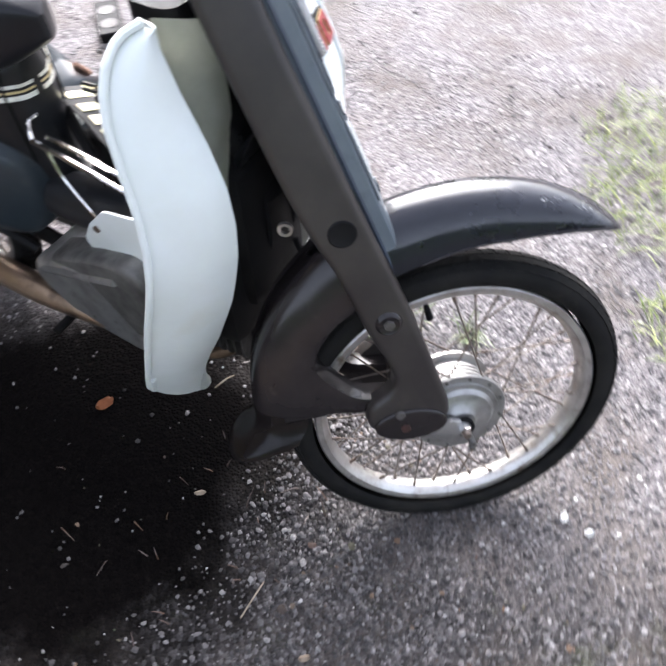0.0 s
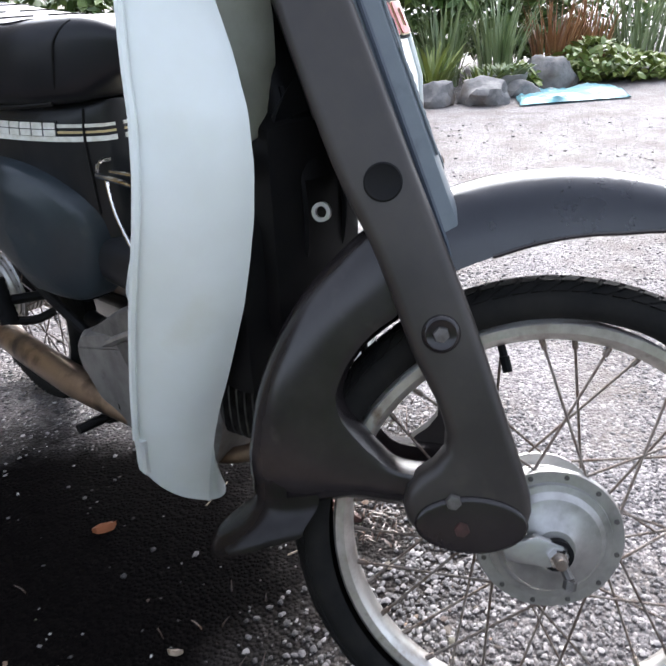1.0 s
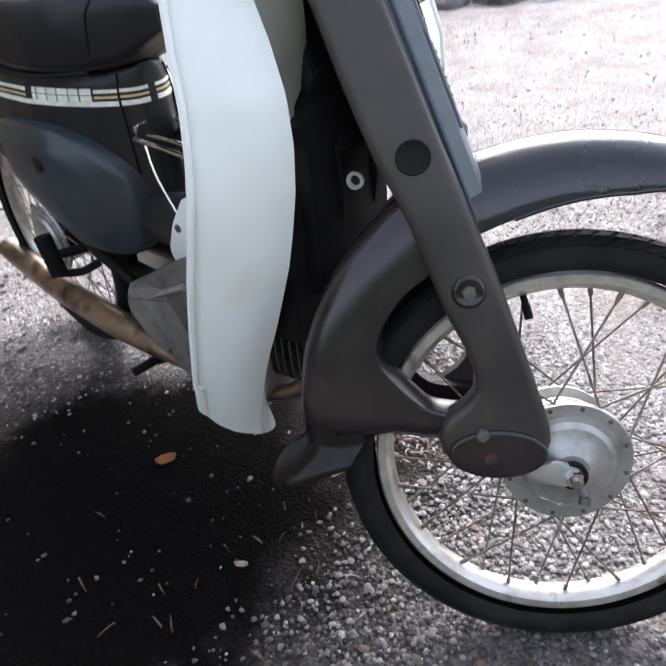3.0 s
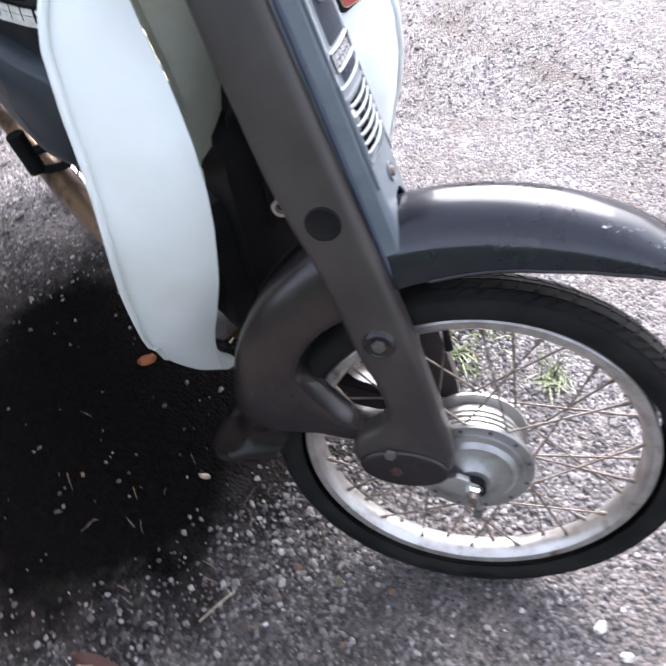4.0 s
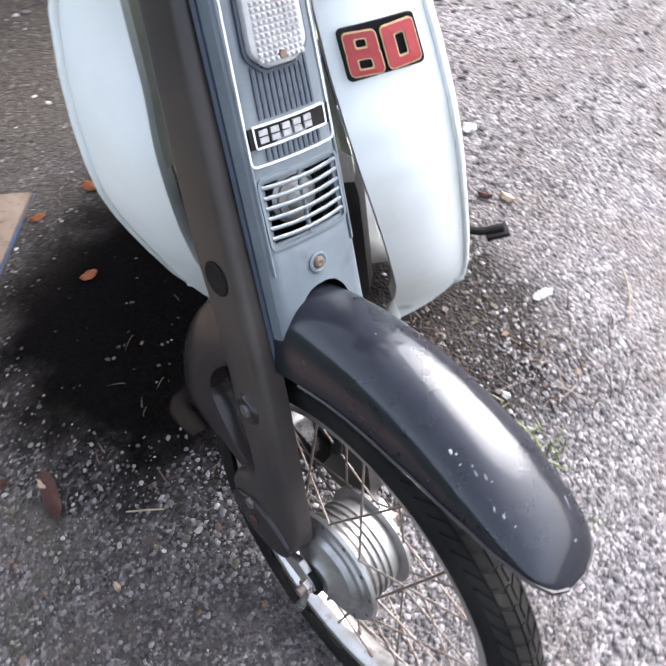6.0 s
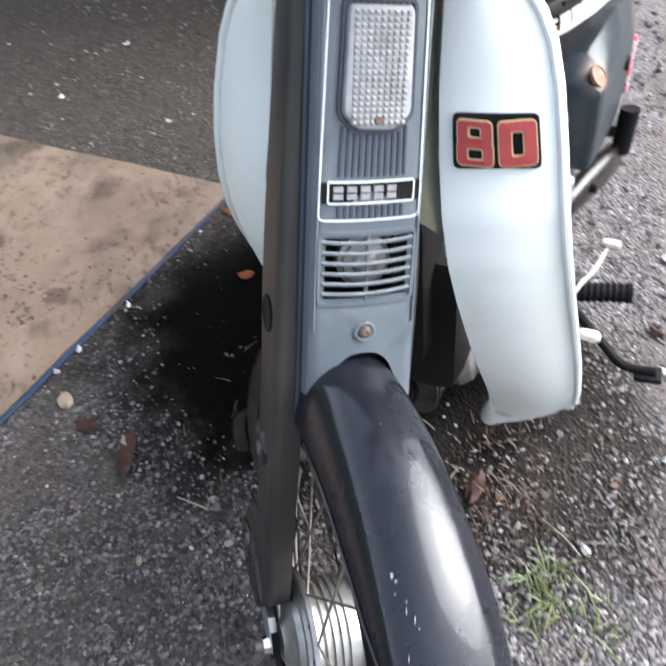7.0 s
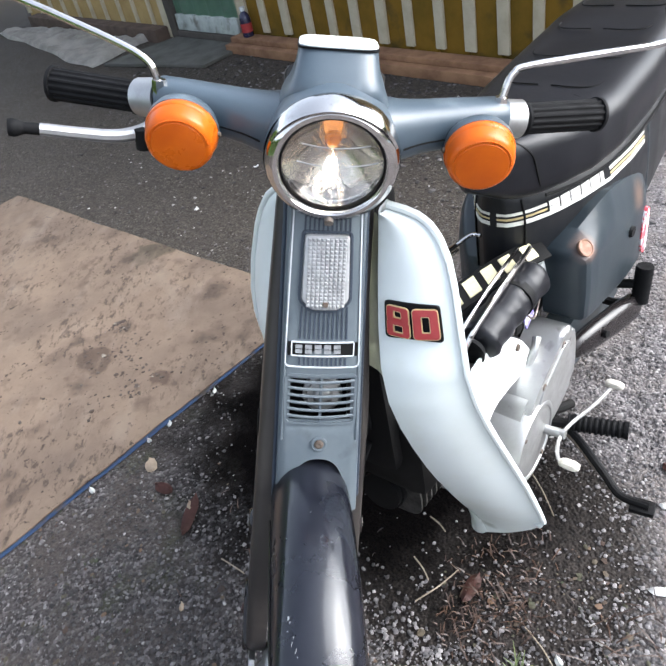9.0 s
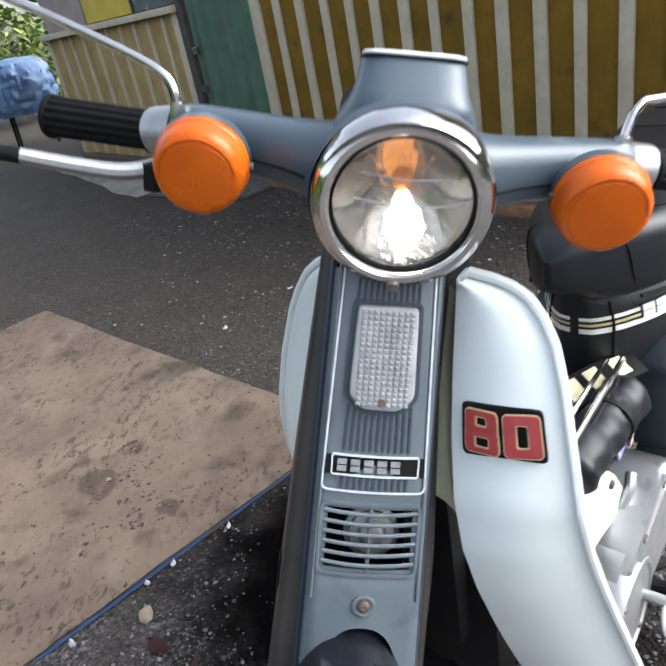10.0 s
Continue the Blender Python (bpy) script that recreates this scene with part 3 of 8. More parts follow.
cover = part("fork_cover", cover_mesh(), COVER, moped, "weathered blue-grey plastic cover on the front fork", COVER_AT)
for s in (-1, 1):
    pts = [on_cover(s * (half_width(z) + 0.0025), z, -0.0205) for z in (0.31, 0.4, 0.5, 0.6, 0.68)]
    fpart("groove", tube(pts, 0.0032, 6, step=2), COVER_DEEP, "dark groove along the cover", cover)
    pts = [on_cover(s * (half_width(z) * 0.93), z, -0.0002) for z in (0.40, 0.5, 0.6, 0.68)]
    fpart("cover_ridge", tube(pts, 0.0016, 6, step=2), COVER, "", cover)


def strip(pts, w, h, bm=None, closed=False):
    """A flat raised line on the cover through (y, z) points."""
    bm = bm or bmesh.new()
    q = pts + [pts[0]] if closed else pts
    if w < 0.004:
        fine = [q[0]]
        for a, b in zip(q[:-1], q[1:]):
            n = max(1, int(math.hypot(b[0] - a[0], b[1] - a[1]) / 0.008))
            fine += [(a[0] + (b[0] - a[0]) * k / n, a[1] + (b[1] - a[1]) * k / n) for k in range(1, n + 1)]
        q = fine
    for (y0, z0), (y1, z1) in zip(q[:-1], q[1:]):
        a, b = on_cover(y0, z0), on_cover(y1, z1)
        d = (b - a).normalized()
        nrm = Vector((0.966, 0, 0.259))
        sd = d.cross(nrm).normalized() * (w / 2)
        a, b = a - d * (w * 0.35), b + d * (w * 0.35)
        loft([[a - sd - nrm * 0.002, a + sd - nrm * 0.002, b + sd - nrm * 0.002, b - sd - nrm * 0.002],
              [a - sd + nrm * h, a + sd + nrm * h, b + sd + nrm * h, b - sd + nrm * h]], bm=bm)
    return bm


def ring_line(pts, w, h):
    """One closed raised line on the cover through (y, z) points."""
    fine = []
    for a, b in zip(pts, pts[1:] + pts[:1]):
        n = max(1, int(math.hypot(b[0] - a[0], b[1] - a[1]) / 0.008))
        fine += [(a[0] + (b[0] - a[0]) * k / n, a[1] + (b[1] - a[1]) * k / n) for k in range(n)]
    q = [on_cover(y, z) for y, z in fine]
    nrm = Vector((0.966, 0, 0.259))
    rings = []
    for k, c in enumerate(q):
        d = (q[(k + 1) % len(q)] - q[k - 1]).normalized()
        sd = d.cross(nrm).normalized() * (w / 2)
        rings.append([c - sd - nrm * 0.002, c - sd + nrm * h, c + sd + nrm * h, c + sd - nrm * 0.002])
    rings.append(rings[0])
    bm = loft(rings, caps=False)
    bmesh.ops.remove_doubles(bm, verts=bm.verts, dist=1e-6)
    return bm


def rounded(pts, r, n=4):
    """Round the corners of a polygon."""
    out = []
    for i, p in enumerate(pts):
        a, b = Vector(pts[i - 1]), Vector(pts[(i + 1) % len(pts)])
        p = Vector(p)
        u, v = (a - p).normalized(), (b - p).normalized()
        for k in range(n + 1):
            t = k / n
            q = (p + u * r) * (1 - t) ** 2 + p * (2 * t * (1 - t)) + (p + v * r) * t ** 2
            out.append((q.x, q.y))
    return out


fpart("pin_line", ring_line(rounded([(-0.0445, 0.4945), (0.0445, 0.4945), (0.0375, 0.690), (-0.0375, 0.690)], 0.006), 0.0017, 0.0012), PINLINE, "white raised frame line", cover)
for i in range(11):
    y = -0.0275 + 0.0055 * i
    fpart("rib", strip([(y, 0.5295), (y * 0.96, 0.566)], 0.0022, 0.0014), COVER_DEEP, "", cover)
    fpart("rib", strip([(y, 0.4975), (y, 0.5055)], 0.0022, 0.0014), COVER_DEEP, "", cover)
    fpart("rib", strip([(y * 0.93, 0.638), (y * 0.9, 0.676)], 0.0022, 0.0014), COVER_DEEP, "", cover)
# maker's plate, its lettering as plain bars
bm = strip([(-0.036, 0.5165), (0.036, 0.5165)], 0.0165, 0.0018)
plate = fpart("maker_plate", bm, BLACK, "small black maker's plate with worn white bars", cover)
fpart("plate_frame", ring_line(rounded([(-0.037, 0.5085), (0.037, 0.5085), (0.037, 0.5250), (-0.037, 0.5250)], 0.001, 1), 0.0014, 0.0026), PINLINE, "", plate)
for i in range(6):
    y = -0.0285 + i * 0.0114
    w = 0.004 if i == 5 else 0.0088
    fpart("plate_bar", strip([(y - w / 2 + 0.002, 0.5196), (y + w / 2 - 0.002, 0.5196)], 0.0046, 0.0025), SILVERED, "", plate)
    fpart("plate_bar", strip([(y - w / 2 + 0.002, 0.5139), (y + w / 2 - 0.002, 0.5139)], 0.0046, 0.0025), SILVERED, "", plate)
# grille
bm = ring_line(rounded([(-0.0430, 0.4235), (0.0430, 0.4235), (0.0425, 0.4840), (-0.0425, 0.4840)], 0.006), 0.0030, 0.0014)
grille = fpart("grille", bm, COVER, "bluish grey grille with curved slats", cover)
for i in range(6):
    z = 0.4330 + i * 0.0088
    pts = [on_cover(y, z + 0.0014 * math.cos(y / 0.041 * 1.57) * (-1), 0.0008 - 0.001 * (y / 0.041) ** 2) for y in [-0.0405 + 0.0135 * k for k in range(7)]]
    fpart("slat", tube(pts, 0.0019, 8, step=2), COVER, "", grille)
fpart("slat_post", tube([on_cover(0, 0.4255, -0.0022), on_cover(0, 0.4825, -0.0022)], 0.0022, 6), COVER, "", grille)
horn_at = on_cover(0.004, 0.452, -0.022)
bm = lathe([(-0.01, 0.0), (-0.01, 0.024), (0.0, 0.025), (0.002, 0.021), (0.004, 0.020), (0.005, 0.013), (0.009, 0.010), (0.0105, 0.006), (0.0105, 0.0)], horn_at, (0.966, 0, 0.259), 32)
fpart("horn", bm, HUBMETAL, "dusty metal horn behind the grille", cover)
bm = bmesh.new()
loft([[on_cover(-0.045, z, -0.034), on_cover(0.045, z, -0.034)] for z in (0.40, 0.50)], closed=False, bm=bm)
bmesh.ops.solidify(bm, geom=bm.faces[:], thickness=0.002)
fpart("horn_backing", bm, BLACK, "", cover)
# screw
n_c = (0.966, 0, 0.259)
bm = lathe([(-0.001, 0.0), (-0.001, 0.0105), (0.0018, 0.0105), (0.0024, 0.0085), (0.0012, 0.0065), (0.0012, 0.0)], on_cover(0.0, 0.3965), n_c, 24)
fpart("screw_seat", bm, COVER, "", cover)
bm = lathe([(0.001, 0.0), (0.001, 0.0062), (0.0035, 0.0052), (0.0045, 0.003), (0.0040, 0.0)], on_cover(0.0, 0.3965), n_c, 16)
fpart("screw", bm, BRASS, "rusty cross-head screw", cover)
# frosted reflector with a waffle of small pyramids
out = rounded([(-0.0255, 0.6480), (0.0255, 0.6480), (0.0280, 0.575), (0.015, 0.5640), (-0.015, 0.5640), (-0.0280, 0.575)], 0.005)
rings = []
for d, g in ((-0.001, 1.0), (0.005, 1.0), (0.0075, 0.96), (0.0085, 0.88)):
    rings.append([on_cover(y * g, 0.607 + (z - 0.607) * g, d) for y, z in out])
refl = fpart("front_reflector", loft(rings), ACRYLIC, "clear waffle-patterned plastic marker lens", cover)
bm = bmesh.new()
for i in range(9):
    for j in range(18):
        y, z = -0.0200 + 0.005 * i, 0.570 + 0.0043 * j
        q = [on_cover(y - 0.0021, z - 0.0018, 0.0083), on_cover(y + 0.0021, z - 0.0018, 0.0083), on_cover(y + 0.0021, z + 0.0018, 0.0083), on_cover(y - 0.0021, z + 0.0018, 0.0083)]
        tip = [on_cover(y + a, z + b, 0.0104) for a, b in ((-0.0009, -0.0008), (0.0009, -0.0008), (0.0009, 0.0008), (-0.0009, 0.0008))]
        loft([q, tip], bm=bm)
tagged(fpart("waffle", bm, ACRYLIC, "", refl), "fine waffle of small pyramids", kind="stuff")
bm = ring_line(rounded([(-0.0278, 0.6505), (0.0278, 0.6505), (0.0303, 0.5740), (0.0165, 0.5618), (-0.0165, 0.5618), (-0.0303, 0.5740)], 0.005), 0.0026, 0.003)
fpart("reflector_rim", bm, COVER_DEEP, "dark rim round the lens", refl)
bm = lathe([(0.008, 0.0), (0.008, 0.0038), (0.0105, 0.0032), (0.0108, 0.0)], on_cover(0, 0.5720), n_c, 12)
fpart("lens_screw", bm, STEEL, "", refl)

# headlamp, in the handlebar's own frame
LC = Vector((0.0126, 0.001, -0.0234))
LS = 0.84        # size of the lamp


def lamp(profile, n=48):
    return lathe([(a * LS, r * LS) for a, r in profile], LC, (1, 0, 0), n)


NOD = Matrix.Translation(LC) @ pose(0, 0, 0, 0, 10, 0) @ Matrix.Translation(-LC)      # the lamp faces a little down


nacelle = []
for x, r, dz, sy in ((0.012, 0.0805, 0.0, 1.0), (0.0, 0.0800, 0.001, 1.0), (-0.02, 0.078, 0.004, 0.98), (-0.045, 0.070, 0.008, 0.94), (-0.07, 0.056, 0.012, 0.9), (-0.092, 0.034, 0.014, 0.9), (-0.1, 0.012, 0.014, 0.9)):
    r *= 0.86
    nod = Matrix.Translation(LC) @ pose(0, 0, 0, 0, 10 * max(0.0, 1 + x / 0.07) if x < 0 else 10, 0) @ Matrix.Translation(-LC)
    nacelle.append([nod @ Vector((LC.x + x, r * sy * math.sin(2 * math.pi * i / 48), LC.z + dz + r * math.cos(2 * math.pi * i / 48))) for i in range(48)])
shell = hpart("handlebar_cover", loft(nacelle, caps=False), BARS, "steel-blue painted plastic handlebar cover")
# neck that rises to the instrument cap
rings = []
for z, x0, x1, w in ((-0.03, -0.012, -0.095, 0.054), (0.0, -0.012, -0.09, 0.058), (0.010, 0.0, -0.088, 0.0585), (0.020, 0.008, -0.086, 0.0565), (0.028, 0.014, -0.085, 0.0530), (0.036, 0.017, -0.084, 0.0490), (0.043, 0.016, -0.084, 0.0458), (0.050, 0.009, -0.085, 0.0434), (0.057, 0.0, -0.085, 0.0418), (0.063, -0.008, -0.086, 0.0408), (0.0690, -0.0125, -0.086, 0.0402)):
    ring = []
    for i in range(40):
        a = 2 * math.pi * i / 40
        c, s = math.cos(a), math.sin(a)
        px, py = math.copysign(abs(c) ** 0.5, c), math.copysign(abs(s) ** 0.5, s)
        ring.append(((x0 + x1) / 2 + (x0 - x1) / 2 * px, (0.0014 if z > 0.03 else 0.0) + w * py, z + (0.004 * px if z > 0.05 else 0)))
    rings.append(ring)
hpart("neck", loft(rings), BARS, "", shell)
rings = []
for z, g in ((0.0692, 1.0), (0.0697, 1.01), (0.0708, 1.01), (0.0716, 0.98), (0.0719, 0.93)):
    ring = []
    for i in range(40):
        a = 2 * math.pi * i / 40
        c, s = math.cos(a), math.sin(a)
        px, py = math.copysign(abs(c) ** 0.45, c), math.copysign(abs(s) ** 0.45, s)
        ring.append((-0.0493 + 0.0375 * g * px, 0.0014 + 0.0398 * g * py, z + 0.004 * px))
    rings.append(ring)
hpart("instrument_cap", loft(rings), WHITE, "pale plastic instrument cap", shell)
bm = bmesh.new()
loft([[(-0.0493 + 0.0392 * g * math.copysign(abs(math.cos(a)) ** 0.45, math.cos(a)), 0.0014 + 0.0412 * g * math.copysign(abs(math.sin(a)) ** 0.45, math.sin(a)), z + 0.004 * math.cos(a))
       for a in [2 * math.pi * i / 40 for i in range(40)]] for z, g in ((0.0677, 1.0), (0.0694, 1.0))], bm=bm)
hpart("cap_gasket", bm, BLACK, "thin black gasket", shell)

# chrome rim, deeper at the top
rim = hpart("headlamp", lamp([(0.006, 0.0805), (0.012, 0.0825), (0.022, 0.0815), (0.030, 0.0775), (0.0345, 0.0715), (0.0345, 0.0665), (0.031, 0.0640), (0.022, 0.0632), (0.010, 0.066), (0.006, 0.0805)]), CHROME,
            "round headlamp with a chrome rim")
rim.matrix_basis = HEAD @ NOD
hpart("inner_rim", lamp([(0.020, 0.0645), (0.0285, 0.0645), (0.0285, 0.0615), (0.020, 0.0615)]), BLACK, "", rim)
peak = []
for k in range(25):
    a = radians(-68 + 136 * k / 24)
    g = math.cos(a * 90 / 68)
    r0 = 0.0692
    peak.append([(LC.x + x, LC.y + r * math.sin(a), LC.z + r * math.cos(a)) for x, r in ((0.003, r0), (0.010, r0 + 0.002 * g), (0.0225 + 0.008 * g, r0 - 0.001), (0.0245 + 0.0095 * g, r0 - 0.0035), (0.0225 + 0.0065 * g, r0 - 0.005), (0.0145, r0 - 0.005))])
hpart("rim_peak", loft(peak, closed=True), CHROME, "chrome peak over the lamp", rim)
bm = lathe([(-0.004, 0.0), (-0.004, 0.0055), (0.003, 0.005), (0.004, 0.0)], LC + Vector((0.0285, 0, -0.0635)), (1, 0, -0.3), 12)
hpart("rim_screw", bm, STEEL, "", rim)
bowl = [(-0.025 + 0.046 * (r / 0.0615) ** 2, r) for r in [0.0615 * (1 - k / 20) for k in range(21)]]
hpart("reflector_bowl", lamp(bowl + [(a - 0.002, r) for a, r in bowl[::-1]], 64), MIRROR, "silvered bowl behind the glass", rim)
bm = lamp([(-0.025, 0.009), (-0.012, 0.009), (-0.006, 0.0075), (0.0, 0.004), (0.001, 0.0)], 20)
hpart("bulb", bm, BULB, "warm lit bulb", rim)
bm = lathe([(-0.003, 0.0), (-0.003, 0.0085), (0.0, 0.0095), (0.002, 0.0085), (0.003, 0.0)], LC + Vector((-0.004, 0, 0.009)), (1, 0, 0.25), 24)
hpart("bulb_shield", bm, LAMP_AMBER, "", rim)
# glow added ahead of the bulb so its reflection whitens the lower bowl
BOWL_GLOW = material("bowl_glow", (0.9, 0.85, 0.75), 0.3, scale=20)
BOWL_GLOW.node_tree.nodes["Principled BSDF"].inputs["Emission Color"].default_value = (1.0, 0.86, 0.66, 1)
BOWL_GLOW.node_tree.nodes["Principled BSDF"].inputs["Emission Strength"].default_value = 12.0
bm = lathe([(-0.006, 0.0), (-0.006, 0.0018), (0.0, 0.0028), (0.006, 0.0018), (0.006, 0.0)], LC + Vector((0.0095, 0.001, -0.0065)), (1, 0, 0), 12)
hpart("glow_rod", bm, BOWL_GLOW, "small added glowing rod, mirrored as the white patch in the bowl", rim)
# glass with fine vertical flutes
rings = []
for r in [LS * q for q in (0.0615, 0.056, 0.048, 0.040, 0.032, 0.024, 0.016, 0.008, 0.0006)]:
    ring = []
    for i in range(96):
        a = 2 * math.pi * i / 96
        y, z = r * math.sin(a), r * math.cos(a)
        ring.append((LC.x + 0.0182 + 0.008 * (1 - (r / 0.0517) ** 2) + 0.00016 * math.cos(y * 1500) * (1 if abs(y) < 0.02 else 0.25), LC.y + y, LC.z + z))
    rings.append(ring)
bm = loft(rings, caps=False)
bmesh.ops.solidify(bm, geom=bm.faces[:], thickness=0.002)
lens_ob = hpart("headlamp_glass", bm, GLASS, "fluted clear headlamp glass", rim)
lens_ob.visible_shadow = False
for zz, y0, y1 in ((0.024, -0.032, 0.036), (0.004, 0.016, 0.046), (0.004, -0.036, -0.012)):
    pts = []
    for k in range(9):
        y = y0 + (y1 - y0) * k / 8
        pts.append((LC.x + 0.0192 + 0.008 * (1 - (y * y + zz * zz) / 0.0498 ** 2), LC.y + y, LC.z + zz - 0.0015 + 1.6 * y * y))
    rib = hpart("lens_rib", tube(pts, 0.0006, 6, step=2), ACRYLIC, "", lens_ob)
    rib.matrix_basis = Matrix()

# wings of the cover, bars, grips and levers
for s in (-1, 1):
    rings = []
    for y, x, z, rx, rz in ((0.045, -0.030, -0.014, 0.044, 0.036), (0.07, -0.034, -0.011, 0.035, 0.030), (0.095, -0.041, -0.008, 0.030, 0.0265), (0.13, -0.05, -0.005, 0.027, 0.0245), (0.165, -0.058, -0.003, 0.025, 0.0235), (0.184, -0.063, -0.002, 0.024, 0.0225), (0.191, -0.065, -0.002, 0.021, 0.020)):
        rings.append([(x + rx * math.copysign(abs(math.cos(a)) ** 0.75, math.cos(a)), s * y, z + rz * math.copysign(abs(math.sin(a)) ** 0.75, math.sin(a))) for a in [2 * math.pi * i / 28 for i in range(28)]])
    wing = hpart("bar_wing", loft(rings), BARS, "", shell)
    pts = [(x + rx * 0.985, s * y, z - rz * 0.30) for y, x, z, rx, rz in ((0.075, -0.035, -0.011, 0.0345, 0.029), (0.095, -0.041, -0.008, 0.030, 0.0265), (0.13, -0.05, -0.005, 0.027, 0.0245), (0.165, -0.058, -0.003, 0.025, 0.0235))]
    hpart("parting_line", tube(pts, 0.0012, 6), BLACK, "", shell)
    # clamp body and grip
    inner, outer = ((-0.080, -0.212, -0.008), (-0.102, -0.317, -0.006)) if s < 0 else ((-0.070, 0.208, -0.003), (-0.112, 0.312, -0.006))
    bm = tube([(-0.064, s * 0.184, -0.002), inner], 0.021, 20)
    hpart("switch_body", bm, LEVER if s < 0 else HUBMETAL, "grey control housing on the bar")
    bm = bmesh.new()
    p0, p1 = Vector(inner), Vector(outer)
    d = (p1 - p0)
    rings = []
    n = 60
    for k, (t, r) in enumerate([(0, 0.0175), (0.02, 0.0195), (0.05, 0.0195), (0.06, 0.0165), (0.95, 0.0172), (0.955, 0.0195), (0.99, 0.0195), (1.0, 0.017)]):
        rr = [r * (1 + (0.045 * (1 if (i // 2) % 2 else -1) if 3 <= k <= 4 else 0)) for i in range(n)]
        base = ring_around(p0 + d * t, d, 1.0, n, up=(0, 0, 1))
        c = p0 + d * t
        rings.append([c + (v - c) * rr[i] for i, v in enumerate(base)])
    hpart("grip", loft(rings), GRIP, "ribbed black rubber grip")
    # indicators
    ic = Vector((-0.006, s * 0.1545, -0.015 if s < 0 else -0.0175))
    ind = hpart("indicator", lathe([(-0.045, 0.0), (-0.045, 0.012), (-0.03, 0.022), (-0.014, 0.0345), (-0.006, 0.0372), (0.0, 0.0372), (0.0, 0.0)], ic, (1, 0, -0.27), 36), BARS, "round indicator with a domed amber lens")
    prof = [(-0.001, 0.0), (-0.001, 0.0365), (0.004, 0.0374), (0.0070, 0.0368), (0.0078, 0.0360), (0.0110, 0.0358), (0.0190, 0.0348), (0.0230, 0.0332), (0.0252, 0.0308), (0.0262, 0.0286), (0.0262, 0.0276), (0.0270, 0.0270), (0.0282, 0.0160), (0.0286, 0.0)]
    hpart("amber_lens", lathe(prof, ic, (1, 0, -0.27), 48), ORANGE, "drum-shaped amber lens", ind)
    bm = bmesh.new()
    for k in range(34):
        a = radians(-82 + 164 * k / 33)
        block(ic + Vector((0.0262, 0.0298 * math.sin(a), 0.0298 * math.cos(a))), (0.0016, 0.0016, 0.0016), bm=bm)
    bm.transform(Matrix.Translation(ic) @ pose(0, 0, 0, 0, 15, 0) @ Matrix.Translation(-ic))
    hpart("lens_marking", bm, ORANGE, "", ind)
    bm = lathe([(0.0, 0.0), (0.0, 0.003), (0.003, 0.0025), (0.003, 0.0)], ic + Vector((0.004, 0.0368 * (1 if s < 0 else -1), 0)), (0.2, 1 if s < 0 else -1, 0), 10)
    hpart("lens_screw", bm, BRASS, "", ind)
    # mirror stem and mirror
    if s < 0:
        pts = [(-0.050, -0.184, 0.012), (-0.048, -0.187, 0.027), (-0.049, -0.195, 0.041), (-0.055, -0.222, 0.054), (-0.066, -0.29, 0.077), (-0.074, -0.345, 0.095), (-0.078, -0.362, 0.113)]
    else:
        pts = [(-0.056, 0.180, 0.014), (-0.060, 0.184, 0.036), (-0.065, 0.190, 0.047), (-0.070, 0.206, 0.054), (-0.084, 0.30, 0.071), (-0.092, 0.355, 0.082), (-0.095, 0.372, 0.099)]
    stem = hpart("mirror", tube(pts, 0.0040, 10), CHROME, "chrome mirror stem with a black mirror")
    bm = lathe([(0.0, 0.0), (0.0, 0.0085), (0.014, 0.0075), (0.015, 0.0)], Vector(pts[0]) - Vector((0, 0, 0.004)), (0, 0, 1), 6)
    hpart("stem_nut", bm, CHROME, "", stem)
    end = Vector(pts[-1])
    rings = []
    for k in range(9):
        t = k / 8
        g = math.sqrt(max(0.0, 1 - (1 - t) ** 2)) if t < 1 else 1
        rings.append([end + Vector((0.016 * (1 - t), s * 0.020 + (0.050 * g + 0.001) * math.cos(a), 0.024 + (0.040 * g + 0.001) * math.sin(a))) for a in [2 * math.pi * i / 28 for i in range(28)]])
    hpart("mirror_shell", loft(rings), GRIP, "black mirror housing", stem)
    if s < 0:
        # brake lever with its black end ball
        pts = [(-0.056, -0.186, -0.015), (-0.042, -0.198, -0.028), (-0.030, -0.227, -0.034), (-0.020, -0.264, -0.030), (-0.008, -0.302, -0.023)]
        lever = hpart("brake_lever", tube(pts, lambda t: 0.0084 - 0.0020 * t, 10), LEVER, "bare aluminium brake lever")
        bm = tube([(-0.011, -0.294, -0.0245), (-0.006, -0.309, -0.0222), (-0.004, -0.318, -0.0212), (-0.002, -0.325, -0.0205), (-0.0005, -0.3305, -0.020)], lambda t: 0.0062 if t < 0.45 else 0.0062 + 0.0032 * math.sin(min(1.0, (t - 0.45) / 0.5) * math.pi * 0.72), 14)
        hpart("lever_ball", bm, GRIP, "black rubber ball", lever)
        bm = lathe([(-0.012, 0.0), (-0.012, 0.009), (0.01, 0.009), (0.012, 0.0)], (-0.034, -0.203, -0.036), (0, 0, 1), 12)
        hpart("lever_pivot", bm, BLACK, "", lever)

